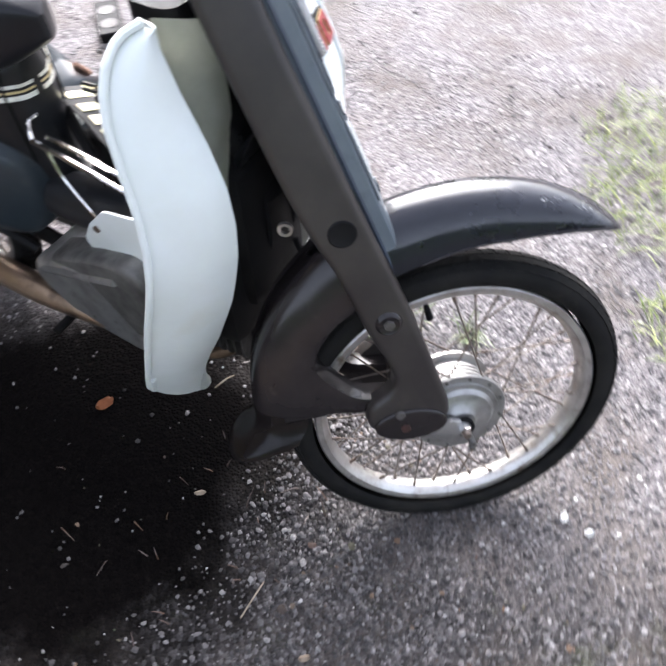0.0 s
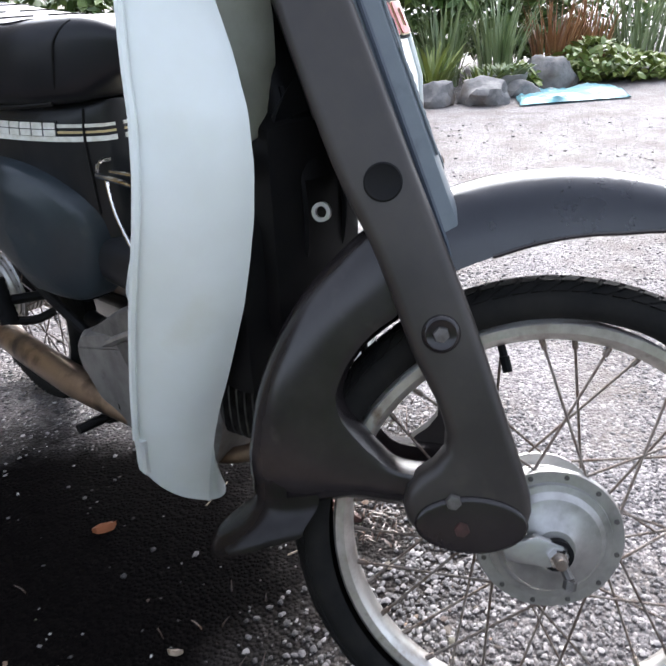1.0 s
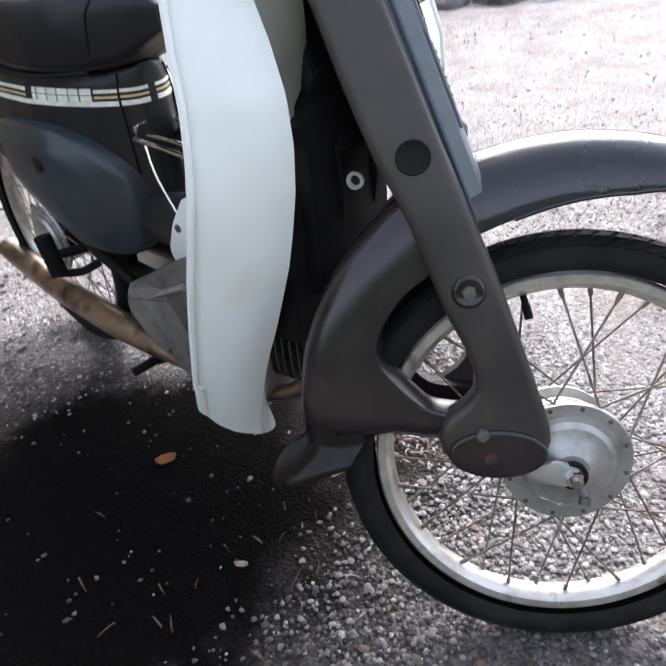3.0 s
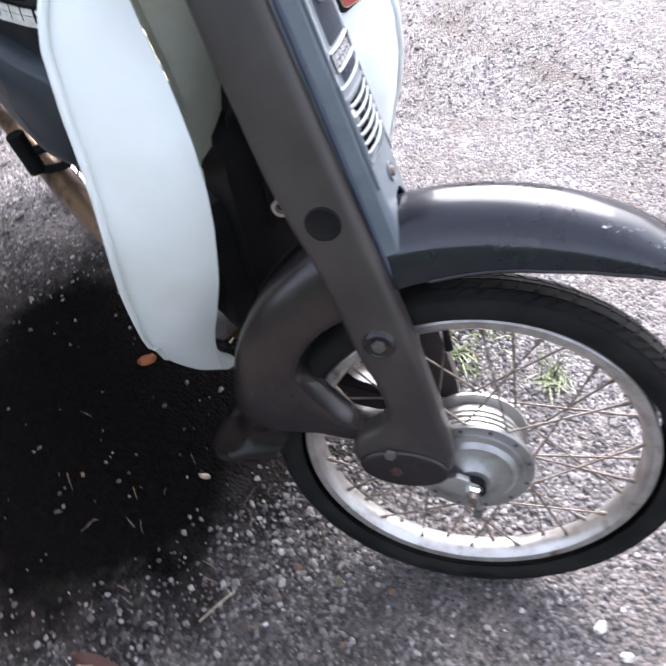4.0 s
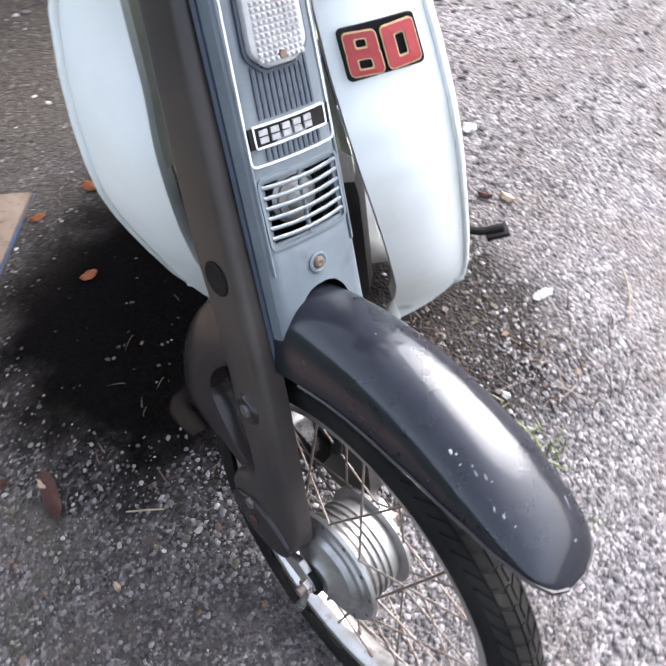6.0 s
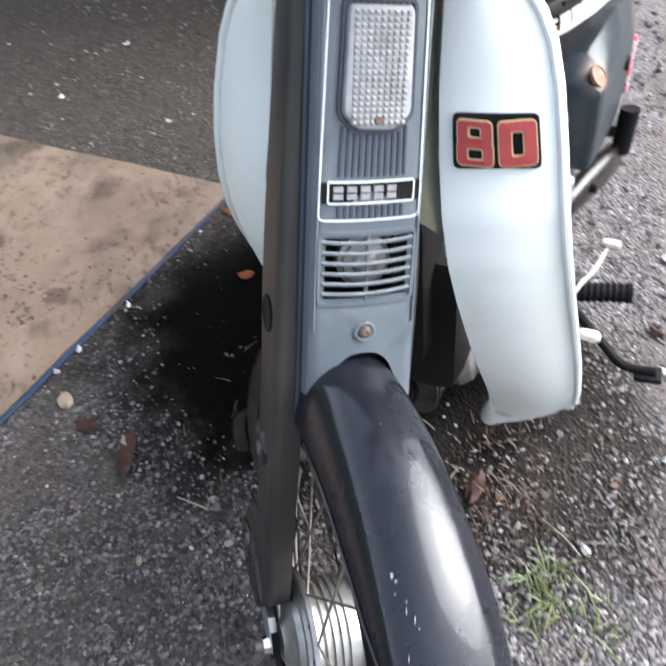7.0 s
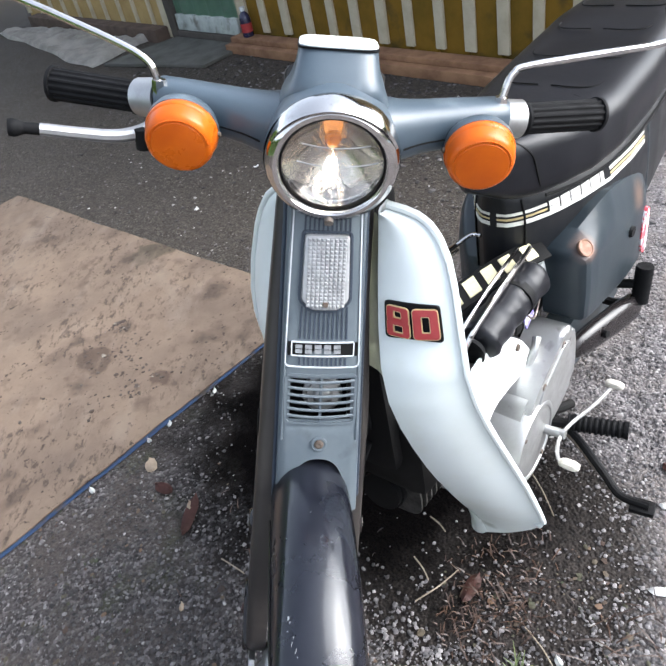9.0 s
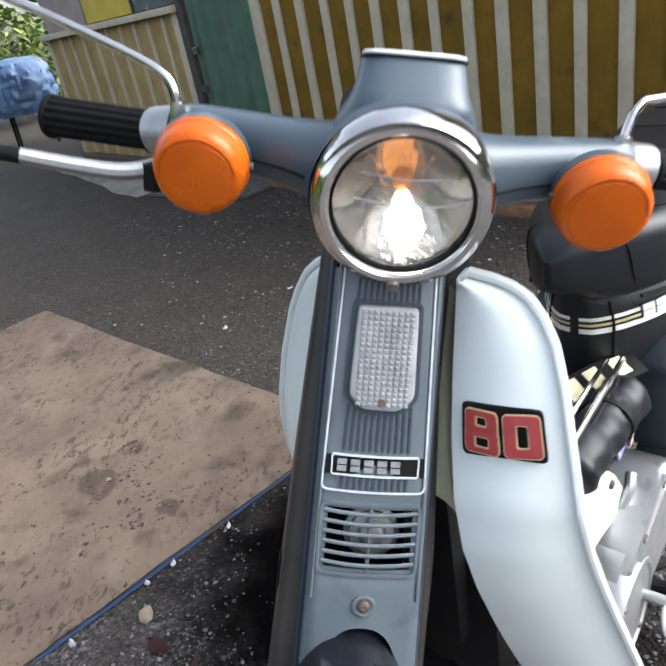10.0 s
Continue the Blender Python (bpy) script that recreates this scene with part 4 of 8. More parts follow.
# legshields: two wings swept back; height, then how far forward and how far out, for the inner and the outer edge
INNER = {1: [(0.16, -0.421, 0.145), (0.20, -0.413, 0.140), (0.25, -0.391, 0.136), (0.30, -0.365, 0.140), (0.35, -0.3406, 0.1413), (0.40, -0.3195, 0.1385), (0.45, -0.2985, 0.1356), (0.50, -0.281, 0.132), (0.55, -0.2665, 0.127),
             (0.60, -0.2545, 0.1215), (0.65, -0.2495, 0.1144), (0.70, -0.2575, 0.1062), (0.75, -0.279, 0.097), (0.80, -0.302, 0.0905), (0.85, -0.320, 0.0885), (0.88, -0.329, 0.088)],
         -1: [(0.16, -0.430, 0.098), (0.20, -0.416, 0.102), (0.25, -0.394, 0.107), (0.30, -0.3757, 0.109), (0.35, -0.354, 0.110), (0.40, -0.331, 0.108), (0.45, -0.3125, 0.104), (0.50, -0.294, 0.1005), (0.55, -0.281, 0.097),
              (0.60, -0.2715, 0.0925), (0.65, -0.2695, 0.0875), (0.70, -0.2757, 0.083), (0.75, -0.296, 0.077), (0.80, -0.318, 0.0755), (0.85, -0.3356, 0.0725), (0.868, -0.342, 0.066)]}
OUTER = {1: [(0.16, -0.462, 0.224), (0.20, -0.4435, 0.242), (0.25, -0.424, 0.248), (0.30, -0.4055, 0.248), (0.35, -0.3895, 0.2445), (0.40, -0.373, 0.2405), (0.45, -0.356, 0.235), (0.50, -0.339, 0.229), (0.55, -0.3215, 0.223),
             (0.60, -0.305, 0.217), (0.65, -0.293, 0.210), (0.70, -0.2895, 0.202), (0.75, -0.301, 0.192), (0.80, -0.3175, 0.1795), (0.83, -0.328, 0.169), (0.85, -0.335, 0.157), (0.864, -0.339, 0.144), (0.872, -0.341, 0.128), (0.877, -0.340, 0.110), (0.88, -0.338, 0.094)],
         -1: [(0.16, -0.484, 0.154), (0.20, -0.474, 0.165), (0.25, -0.457, 0.1735), (0.30, -0.4365, 0.181), (0.35, -0.416, 0.186), (0.40, -0.3995, 0.188), (0.45, -0.3825, 0.189), (0.50, -0.366, 0.189), (0.55, -0.349, 0.187),
              (0.60, -0.335, 0.183), (0.65, -0.329, 0.176), (0.70, -0.331, 0.168), (0.75, -0.342, 0.159), (0.80, -0.356, 0.146), (0.825, -0.361, 0.134), (0.845, -0.3635, 0.119), (0.858, -0.364, 0.101), (0.865, -0.360, 0.086), (0.868, -0.352, 0.072)]}
FOOT = 0.152


def shield_point(s, z, u, lift=0.0):
    """u: 0 at the inner edge, 1 at the outer one."""
    xi, yi = lerp(INNER[s], z)
    xo, yo = lerp(OUTER[s], z)
    bulge = 0.0095 * math.sin(math.pi * u) + lift
    return Vector((xi + (xo - xi) * u + bulge, s * (yi + (yo - yi) * u + bulge * 0.25), z))


def shield_mesh(s):
    top = INNER[s][-1][0]
    zs = [FOOT + (top - 0.09 - FOOT) * k / 50 for k in range(51)] + [top - 0.09 + 0.09 * k / 20 for k in range(1, 21)]
    nu = 18
    rings = []
    for z in zs:
        xi, yi = lerp(INNER[s], z)
        low = max(0.0, 1 - (z - FOOT) / 0.16)
        # returned inner edge, then the face
        row = [Vector((xi - 0.026, s * (yi - 0.005), z)), Vector((xi - 0.008, s * (yi - 0.003), z))]
        row += [shield_point(s, z + (0.040 * i / nu + 0.040 * (i / nu) ** 5) * low, i / nu) for i in range(nu + 1)]
        rings.append(row)
    # rolled rim that follows the outer outline
    ends = [row[-1].copy() for row in rings]
    for k, row in enumerate(rings):
        way = (ends[min(k + 1, len(ends) - 1)] - ends[max(k - 1, 0)]).normalized()
        face = Vector((0.96, s * 0.27, 0.0))
        out = way.cross(face).normalized() * (1 if s < 0 else -1)
        if out.y * s < 0 and out.z < 0:
            out = -out
        p = ends[k]
        row += [p + out * a + face * b for a, b in ((0.0006, 0.0022), (0.003, 0.0042), (0.0065, 0.0034), (0.0088, 0.0), (0.0075, -0.0048), (0.0045, -0.0065))]
    bm = loft(rings, closed=False)
    bmesh.ops.recalc_face_normals(bm, faces=bm.faces)
    if sum(f.normal.x for f in bm.faces) < 0:
        bmesh.ops.reverse_faces(bm, faces=bm.faces)
    bmesh.ops.solidify(bm, geom=bm.faces[:], thickness=0.0026)
    return bm


for s in (-1, 1):
    shield = part("legshield", shield_mesh(s), WHITE, moped, "white plastic legshield with a rolled outer rim", Matrix())
    # curled toe at the foot of the inner edge
    rings = []
    for z, w in ((0.275, 0.001), (0.25, 0.004), (0.225, 0.009), (0.20, 0.014), (0.18, 0.018), (0.165, 0.020), (0.158, 0.020)):
        xi, yi = lerp(INNER[s], z)
        rings.append([(xi + 0.001 + w * (0.5 * math.sin(a)), s * (yi + 0.002 - w * (1 - math.cos(a)) * 0.7), z) for a in [radians(200) * k / 8 for k in range(9)]])
    bm = loft(rings, closed=False)
    bmesh.ops.solidify(bm, geom=bm.faces[:], thickness=0.0024)
    part("shield_toe", bm, WHITE, shield)
    if s > 0:
        # number badge on the wing
        def on_badge(a, b, lift):
            z = 0.764 + 0.95 * b
            u = 0.14 + (0.0355 + a) / 0.1
            p = shield_point(1, z, u)
            q = shield_point(1, z, u + 0.01) - p
            v = shield_point(1, z + 0.005, u) - p
            nrm = q.cross(v).normalized()
            if nrm.x < 0:
                nrm = -nrm
            return p + nrm * lift
        out = rounded([(-0.0355, -0.0215), (0.0355, -0.0215), (0.0355, 0.0215), (-0.0355, 0.0215)], 0.005)
        base = part("number_badge", loft([[on_badge(a * g, b * g, d) for a, b in out] for d, g in ((0.001, 1), (0.0052, 1), (0.0062, 0.97))]), BLACK, shield, "red 80 badge on black with gold outlines")
        def box_ring(y0, y1, w, hole, grow):
            """Rounded block with a rounded hole, as matching outer and inner rings."""
            c, h = (y0 + y1) / 2, (y1 - y0) / 2 + grow
            hw, hh = hole[0] - grow, hole[1] - grow
            o, i = [], []
            for q in range(4):
                for k in range(5):
                    t = radians(90 * q + 90 * k / 4)
                    sx, sy = (1, 1) if q == 0 else (-1, 1) if q == 1 else (-1, -1) if q == 2 else (1, -1)
                    r, ri = 0.0034 + grow, 0.0016
                    o.append((sx * (w + grow - r) + r * math.cos(t), c + sy * (h - r) + r * math.sin(t)))
                    i.append((sx * (hw - ri) + ri * math.cos(t), c + hole[2] + sy * (hh - ri) + ri * math.sin(t)))
            return o, i
        eight = ((-0.0170, 0.0012, 0.0140, (0.0066, 0.0047, -0.0004)), (-0.0012, 0.0170, 0.0136, (0.0054, 0.0043, 0.0006)))
        nought = ((-0.0170, 0.0170, 0.0145, (0.0052, 0.0098, 0.0)),)
        for mid, blocks in ((-0.0168, eight), (0.0170, nought)):
            for nm, grow, mt, lift in (("digit_outline", 0.0012, GOLD, 0.0071), ("digit", 0.0, RED, 0.0082)):
                bm = bmesh.new()
                for y0, y1, w, hole in blocks:
                    o, i = box_ring(y0, y1, w, hole, grow)
                    rings = [[on_badge(mid + p, q, d) for p, q in ring] for ring, d in ((o, 0.0055), (o, lift), (i, lift), (i, 0.0055))]
                    loft(rings, caps=False, bm=bm)
                part(nm, bm, mt, base, "", smooth=False)

# yellowed middle of the legshield, set back between the wings
FLAP = [(0.65, -0.340, 0.0), (0.68, -0.337, 0.0), (0.70, -0.328, -0.002), (0.74, -0.316, -0.006), (0.78, -0.312, -0.009), (0.82, -0.308, -0.018), (0.87, -0.310, -0.028)]
for s in (-1, 1):
    rings = []
    for k in range(16):
        z = 0.668 + 0.197 * k / 15
        xi, yi = lerp(INNER[s], z)
        row = [(xi - 0.010, s * (yi - 0.0045), z), (xi - 0.020, s * (yi - 0.015), z)]
        if s > 0:
            row += [(xi - 0.028, s * (yi - 0.030), z), (max(xi - 0.036, -0.335), 0.050, z), (max(xi - 0.046, -0.345), 0.030, z)]
        else:
            edge, inn = lerp(FLAP, z)
            row += [((xi - 0.020 + edge) / 2 + 0.004, (-(yi - 0.015) + inn) / 2, z), (edge, inn, z), (edge - 0.012, inn + 0.010, z)]
        rings.append(row)
    bm = loft(rings, closed=False)
    bmesh.ops.solidify(bm, geom=bm.faces[:], thickness=0.0025)
    part("shield_middle", bm, CREAM, moped, "yellowed inner face of the legshield", Matrix())
    xi, yi = lerp(INNER[s], 0.64)
    bm = prism(rounded([(xi - 0.055, 0.660), (xi - 0.022, 0.660), (xi - 0.028, 0.632), (xi - 0.048, 0.622)], 0.006), s * (yi - 0.012) - 0.002, s * (yi - 0.012) + 0.002, bevel=0.0008)
    part("shield_tab", bm, CREAM, moped, "", Matrix())

# head tube and down tube
part("head_tube", tube([(-0.238, 0, 0.70), (-0.345, 0, 0.93)], 0.030, 20), FRAME, moped, "dark painted steering head")
rings = []
for x, z, w, h in ((-0.30, 0.66, 0.045, 0.075), (-0.36, 0.60, 0.046, 0.065), (-0.45, 0.535, 0.048, 0.055), (-0.55, 0.47, 0.048, 0.048), (-0.66, 0.440, 0.042, 0.042), (-0.76, 0.435, 0.038, 0.038)):
    rings.append([(x + 0.35 * h * math.sin(a), w * math.copysign(abs(math.cos(a)) ** 0.6, math.cos(a)), z + h * math.sin(a)) for a in [2 * math.pi * i / 24 for i in range(24)]])
# black filler added so the shaded space beside the steering column stays dark
filler_rings = []
for z, x0, x1, w in ((0.63, -0.44, -0.265, 0.042), (0.70, -0.43, -0.290, 0.038), (0.78, -0.425, -0.325, 0.034), (0.855, -0.425, -0.355, 0.032)):
    filler_rings.append([((x0 + x1) / 2 + (x1 - x0) / 2 * math.copysign(abs(math.cos(a)) ** 0.6, math.cos(a)), w * math.copysign(abs(math.sin(a)) ** 0.6, math.sin(a)), z) for a in [2 * math.pi * i / 28 for i in range(28)]])
part("column_filler", loft(filler_rings), BLACK, moped, "added black filler for the shaded space round the steering column")
part("spine_frame", loft(rings), FRAME, moped, "charcoal pressed-steel spine frame")

# body under the seat with striped decals
BODYW = [(-1.42, 0.10, 0.44, 0.672), (-1.20, 0.125, 0.42, 0.672), (-1.03, 0.130, 0.40, 0.672), (-0.94, 0.124, 0.38, 0.672), (-0.865, 0.104, 0.38, 0.672), (-0.815, 0.085, 0.40, 0.672), (-0.79, 0.073, 0.38, 0.672), (-0.765, 0.058, 0.385, 0.672), (-0.750, 0.046, 0.40, 0.672), (-0.738, 0.034, 0.42, 0.672), (-0.730, 0.023, 0.43, 0.672), (-0.7275, 0.012, 0.43, 0.672), (-0.727, 0.003, 0.43, 0.672)]


def body_ring(x):
    w, z0, z1 = lerp(BODYW, x)
    ring = []
    for i in range(32):
        a = 2 * math.pi * i / 32
        c, q = math.cos(a), math.sin(a)
        flare = 1 - 0.12 * max(0, -q)
        ring.append((x, w * flare * math.copysign(abs(c) ** 0.35, c), (z0 + z1) / 2 + (z1 - z0) / 2 * math.copysign(abs(q) ** 0.35, q)))
    return ring


rear_body = part("body", loft([body_ring(x) for x in sorted({-1.42 + 0.693 * k / 50 for k in range(51)} | {row[0] for row in BODYW} | {-0.7285, -0.733, -0.744, -0.758})]), FRAME, moped, "charcoal painted body under the seat", MID)


def on_body(x, z, s, lift=0.0):
    w, z0, z1 = lerp(BODYW, x)
    w2 = lerp(BODYW, x + 0.004)[0]
    q = (z - (z0 + z1) / 2) / ((z1 - z0) / 2)
    q = max(-0.999, min(0.999, q))
    sn = math.copysign(abs(q) ** (1 / 0.35), q)
    cs = math.sqrt(max(0, 1 - sn * sn))
    nx, ny = (w - w2) / 0.004, 1.0
    ln = math.hypot(nx, ny)
    flare = 1 - 0.12 * max(0, -sn)
    return Vector((x + lift * nx / ln, s * (w * flare * cs ** 0.35 + lift * ny / ln), z))


def body_strip(x0, x1, z0, z1, s, lift, drop=0.0, n=24):
    """A thin band round the body from x0 back to x1, dropping on the way."""
    rings = []
    for k in range(n + 1):
        x = x0 + (x1 - x0) * k / n
        d = drop * k / n
        a, b = on_body(x, z0 - d, s, lift), on_body(x, z1 - d, s, lift)
        c, e = on_body(x, z0 - d, s, -0.002), on_body(x, z1 - d, s, -0.002)
        rings.append([a, b, e, c])
    return loft(rings)


for s in (-1, 1):
    part("stripe", body_strip(-0.7272, -1.10, 0.613, 0.6205, s, 0.0014, 0.0, 90), LETTER, rear_body, "white stripe decal")
    part("stripe", body_strip(-0.7272, -1.10, 0.6250, 0.6285, s, 0.0014, 0.0, 90), GOLD, rear_body, "thin gold stripe decal")
    part("stripe", body_strip(-0.7272, -1.10, 0.6335, 0.6385, s, 0.0014, 0.0, 90), LETTER, rear_body, "white stripe decal")
    part("name_field", body_strip(-0.790, -0.940, 0.6215, 0.6435, s, 0.0026, 0.0, 90), FRAME, rear_body)
    for x0, x1 in ((-0.7925, -0.8120), (-0.8150, -0.8350), (-0.8380, -0.8590), (-0.8620, -0.8830), (-0.8860, -0.9090), (-0.9120, -0.9210)):
        part("name_bar", body_strip(x0, x1, 0.6320, 0.6410, s, 0.0036, 0.0, 8), LETTER, rear_body)
        part("name_bar", body_strip(x0, x1, 0.6215, 0.6305, s, 0.0036, 0.0, 8), LETTER, rear_body)
    part("body_seam", tube([on_body(-0.752, z, s, 0.0016) for z in (0.50, 0.56, 0.62, 0.66)], 0.0022, 6), BLACK, rear_body)

# seat
SEAT = [(-1.45, 0.06, 0.71, 0.80), (-1.40, 0.115, 0.69, 0.815), (-1.25, 0.135, 0.675, 0.81), (-1.1, 0.142, 0.665, 0.795), (-0.95, 0.140, 0.660, 0.785), (-0.87, 0.128, 0.660, 0.783), (-0.80, 0.104, 0.664, 0.784), (-0.755, 0.082, 0.668, 0.785), (-0.72, 0.063, 0.676, 0.785),
        (-0.70, 0.050, 0.686, 0.782), (-0.684, 0.039, 0.697, 0.777), (-0.668, 0.026, 0.708, 0.770), (-0.656, 0.014, 0.716, 0.762), (-0.650, 0.005, 0.722, 0.756)]
rings = []
for k in range(70):
    x = -1.45 + 0.80 * (k / 69) ** 0.9
    w, z0, z1 = lerp(SEAT, x)
    ring = []
    for i in range(36):
        a = 2 * math.pi * i / 36
        c, q = math.cos(a), math.sin(a)
        e = 0.42 if q > 0 else 0.35
        ring.append((x, w * math.copysign(abs(c) ** e, c) * (1 - 0.06 * max(0, q)), (z0 + z1) / 2 + (z1 - z0) / 2 * math.copysign(abs(q) ** 0.5, q)))
    rings.append(ring)
seat = part("seat", loft(rings), VINYL, moped, "black vinyl seat with quilted top", MID)
for s in (-1, 1):
    pts = []
    for i in range(9):
        a = radians(-62 + 118 * i / 8)
        w, z0, z1 = lerp(SEAT, -0.765 + 0.045 * i / 8)
        pts.append((-0.765 + 0.045 * i / 8, s * w * math.cos(a) ** 0.55 * 1.003 if math.cos(a) > 0 else 0, (z0 + z1) / 2 + (z1 - z0) / 2 * math.copysign(abs(math.sin(a)) ** 0.62, math.sin(a))))
    part("seat_seam", tube(pts, 0.0022, 6, step=2), BLACK, seat)
for row in range(5):
    x = -0.86 - row * 0.115
    for s in (-1, 1):
        w, z0, z1 = lerp(SEAT, x)
        pts = [(x + 0.045, s * 0.012, z1 + 0.0006), (x + 0.045, s * 0.065, z1 + 0.0002), (x + 0.02, s * 0.088, z1 - 0.003), (x - 0.02, s * 0.088, z1 - 0.003), (x - 0.045, s * 0.065, z1 + 0.0002), (x - 0.045, s * 0.012, z1 + 0.0006)]
        part("quilt_seam", tube([(a, b, c - 0.0012) for a, b, c in pts], 0.0012, 6, step=3), BLACK, seat)
rings = []
pts = [(x, lerp(SEAT, x)[0] * 0.97, lerp(SEAT, x)[1] + 0.004) for x in (-1.3, -1.1, -0.95, -0.85, -0.79, -0.76)]
for s in (-1, 1):
    part("seat_piping", tube([(x, s * y, z) for x, y, z in pts], 0.0032, 6), BLACK, seat)
# grab rail and tubes at the side of the seat
part("grab_tube", tube([(-1.085, 0.150, 0.655), (-1.10, 0.154, 0.58), (-1.118, 0.154, 0.48)], 0.017, 14), SIDEP, moped, "dark painted shock absorber top")
part("grab_clip", tube([(-1.06, 0.142, 0.76), (-1.075, 0.146, 0.70), (-1.083, 0.150, 0.66)], 0.005, 8), CHROME, moped, "chrome clip")

# side panels
# x, lower edge, ridge height, ridge reach, upper edge, reach of the upper edge
PANEL = [(-0.777, 0.418, 0.520, 0.118, 0.525, 0.090), (-0.780, 0.404, 0.532, 0.138, 0.539, 0.090), (-0.786, 0.398, 0.540, 0.147, 0.548, 0.092), (-0.797, 0.394, 0.542, 0.1505, 0.556, 0.098), (-0.83, 0.388, 0.537, 0.152, 0.574, 0.112), (-0.87, 0.380, 0.531, 0.152, 0.595, 0.124),
         (-0.915, 0.370, 0.524, 0.152, 0.606, 0.131), (-0.97, 0.360, 0.515, 0.152, 0.596, 0.131), (-1.03, 0.352, 0.506, 0.151, 0.578, 0.130), (-1.085, 0.350, 0.497, 0.148, 0.556, 0.128), (-1.115, 0.358, 0.486, 0.140, 0.545, 0.124), (-1.125, 0.37, 0.475, 0.130, 0.515, 0.120)]


def panel_mesh(s):
    rings = []
    for k in range(49):
        x = PANEL[0][0] + (PANEL[-1][0] - PANEL[0][0]) * (k / 48) ** 1.6
        zb, zr, yr, zc, yc = lerp(PANEL[::-1], x)
        r = 0.011
        ring = [(0.07, zb), (yr - r, zb), (yr - 0.3 * r, zb + 0.3 * r), (yr, zb + r), (yr + 0.002, (zb + zr) / 2), (yr, zr - r)]
        d = Vector((yc - yr, zc - zr)).normalized()
        ring += [(yr + d.x * r * 0.25, zr - r * 0.25), (yr + d.x * r, zr + d.y * r), ((yr + yc) / 2 + 0.002, (zr + zc) / 2 + 0.002), (yc, zc), (0.07, zc - 0.004)]
        rings.append([(x, s * y, z) for y, z in ring])
    return loft(rings)


stained(SIDEP, ((-0.805, 0.137, 0.552, 0.034, (0.20, 0.10, 0.06), 0.6), (-1.05, 0.145, 0.53, 0.04, (0.17, 0.10, 0.065), 0.5)))
# the other panel is a soft pillow that wraps round the narrowing body
PILLOW = [(-1.10, 0.560), (-1.05, 0.578), (-0.987, 0.583), (-0.920, 0.584), (-0.866, 0.578), (-0.808, 0.557), (-0.769, 0.526), (-0.750, 0.494), (-0.746, 0.441), (-0.753, 0.391), (-0.776, 0.352), (-0.802, 0.354), (-0.875, 0.367), (-0.943, 0.402), (-0.998, 0.423), (-1.06, 0.44), (-1.10, 0.47)]
REACH = [(-1.2, 0.150), (-0.95, 0.150), (-0.87, 0.140), (-0.82, 0.120), (-0.78, 0.098), (-0.74, 0.072), (-0.70, 0.045)]


def pillow_panel():
    out = rounded(PILLOW, 0.02, 3)
    rings = []
    for d, lift in ((0.0, -0.05), (0.0, -0.010), (0.03, -0.003), (0.09, 0.001), (0.18, 0.0035), (0.26, 0.0075), (0.36, 0.0095), (0.6, 0.0105), (0.98, 0.0105)):
        ring = []
        mx, mz = -0.90, 0.475
        for x, z in out:
            g = 1 - d
            px, pz = mx + (x - mx) * g, mz + (z - mz) * g
            ring.append((px + max(0.0, lift) * 0.4, -(lerp(REACH, px)[0] + lift), pz))
        rings.append(ring)
    return loft(rings)


for s in (-1, 1):
    panel = part("side_panel", panel_mesh(s) if s > 0 else pillow_panel(), SIDEP, moped, "dusty slate-grey side panel", MID)
    if s > 0:
        bm = lathe([(-0.004, 0.0), (-0.004, 0.0165), (0.0015, 0.0165), (0.002, 0.0145), (0.0005, 0.0135), (0.0005, 0.0)], (-0.805, 0.137, 0.552), (0.15, 0.75, 0.65), 24)
        part("panel_cap", bm, material("rusty_cap_metal", (0.26, 0.15, 0.105), 0.6, 0.1, color2=(0.16, 0.08, 0.05), scale=90), panel, "rust-stained round cap")
        bm = lathe([(0.0, 0.0), (0.0, 0.013), (0.006, 0.011), (0.006, 0.0)], (-0.996, 0.152, 0.476), (0, 1, 0), 16)
        part("panel_knob", bm, BLACK, panel, "black plastic fastener")
        bm = loft([[(-1.088 + 0.024 * math.cos(a) * g, 0.1500 + d - 0.25 * max(0.0, -0.02 - 0.024 * math.cos(a) + 0.008), 0.425 + 0.055 * math.sin(a) * g) for a in [2 * math.pi * i / 28 for i in range(28)]] for d, g in ((-0.012, 1), (0.0035, 1), (0.0043, 0.96))])
        part("sticker", bm, STICKER, panel, "torn red and white sticker")
    else:
        bm = lathe([(0.0, 0.0), (0.0, 0.016), (0.006, 0.014), (0.006, 0.0)], (-0.907, -0.152, 0.521), (0, -1, 0), 16)
        part("panel_knob", bm, BLACK, panel, "black plastic fastener")

# number plate lying over the spine, characters as plain bars
PA, PB = Vector((-0.53, -0.004, 0.555)), Vector((-0.772, 0.074, 0.563))
pd = (PB - PA).normalized()
pw = Vector((0.60, 0.78, -0.12)).normalized()
pn = pd.cross(pw).normalized()
pn = pn if pn.z > 0 else -pn


def on_plate(t, w, lift=0.0):
    return PA + (PB - PA) * t + pw * w + pn * (lift + 0.012 * math.sin(math.pi * t) - 2.5 * w * w)


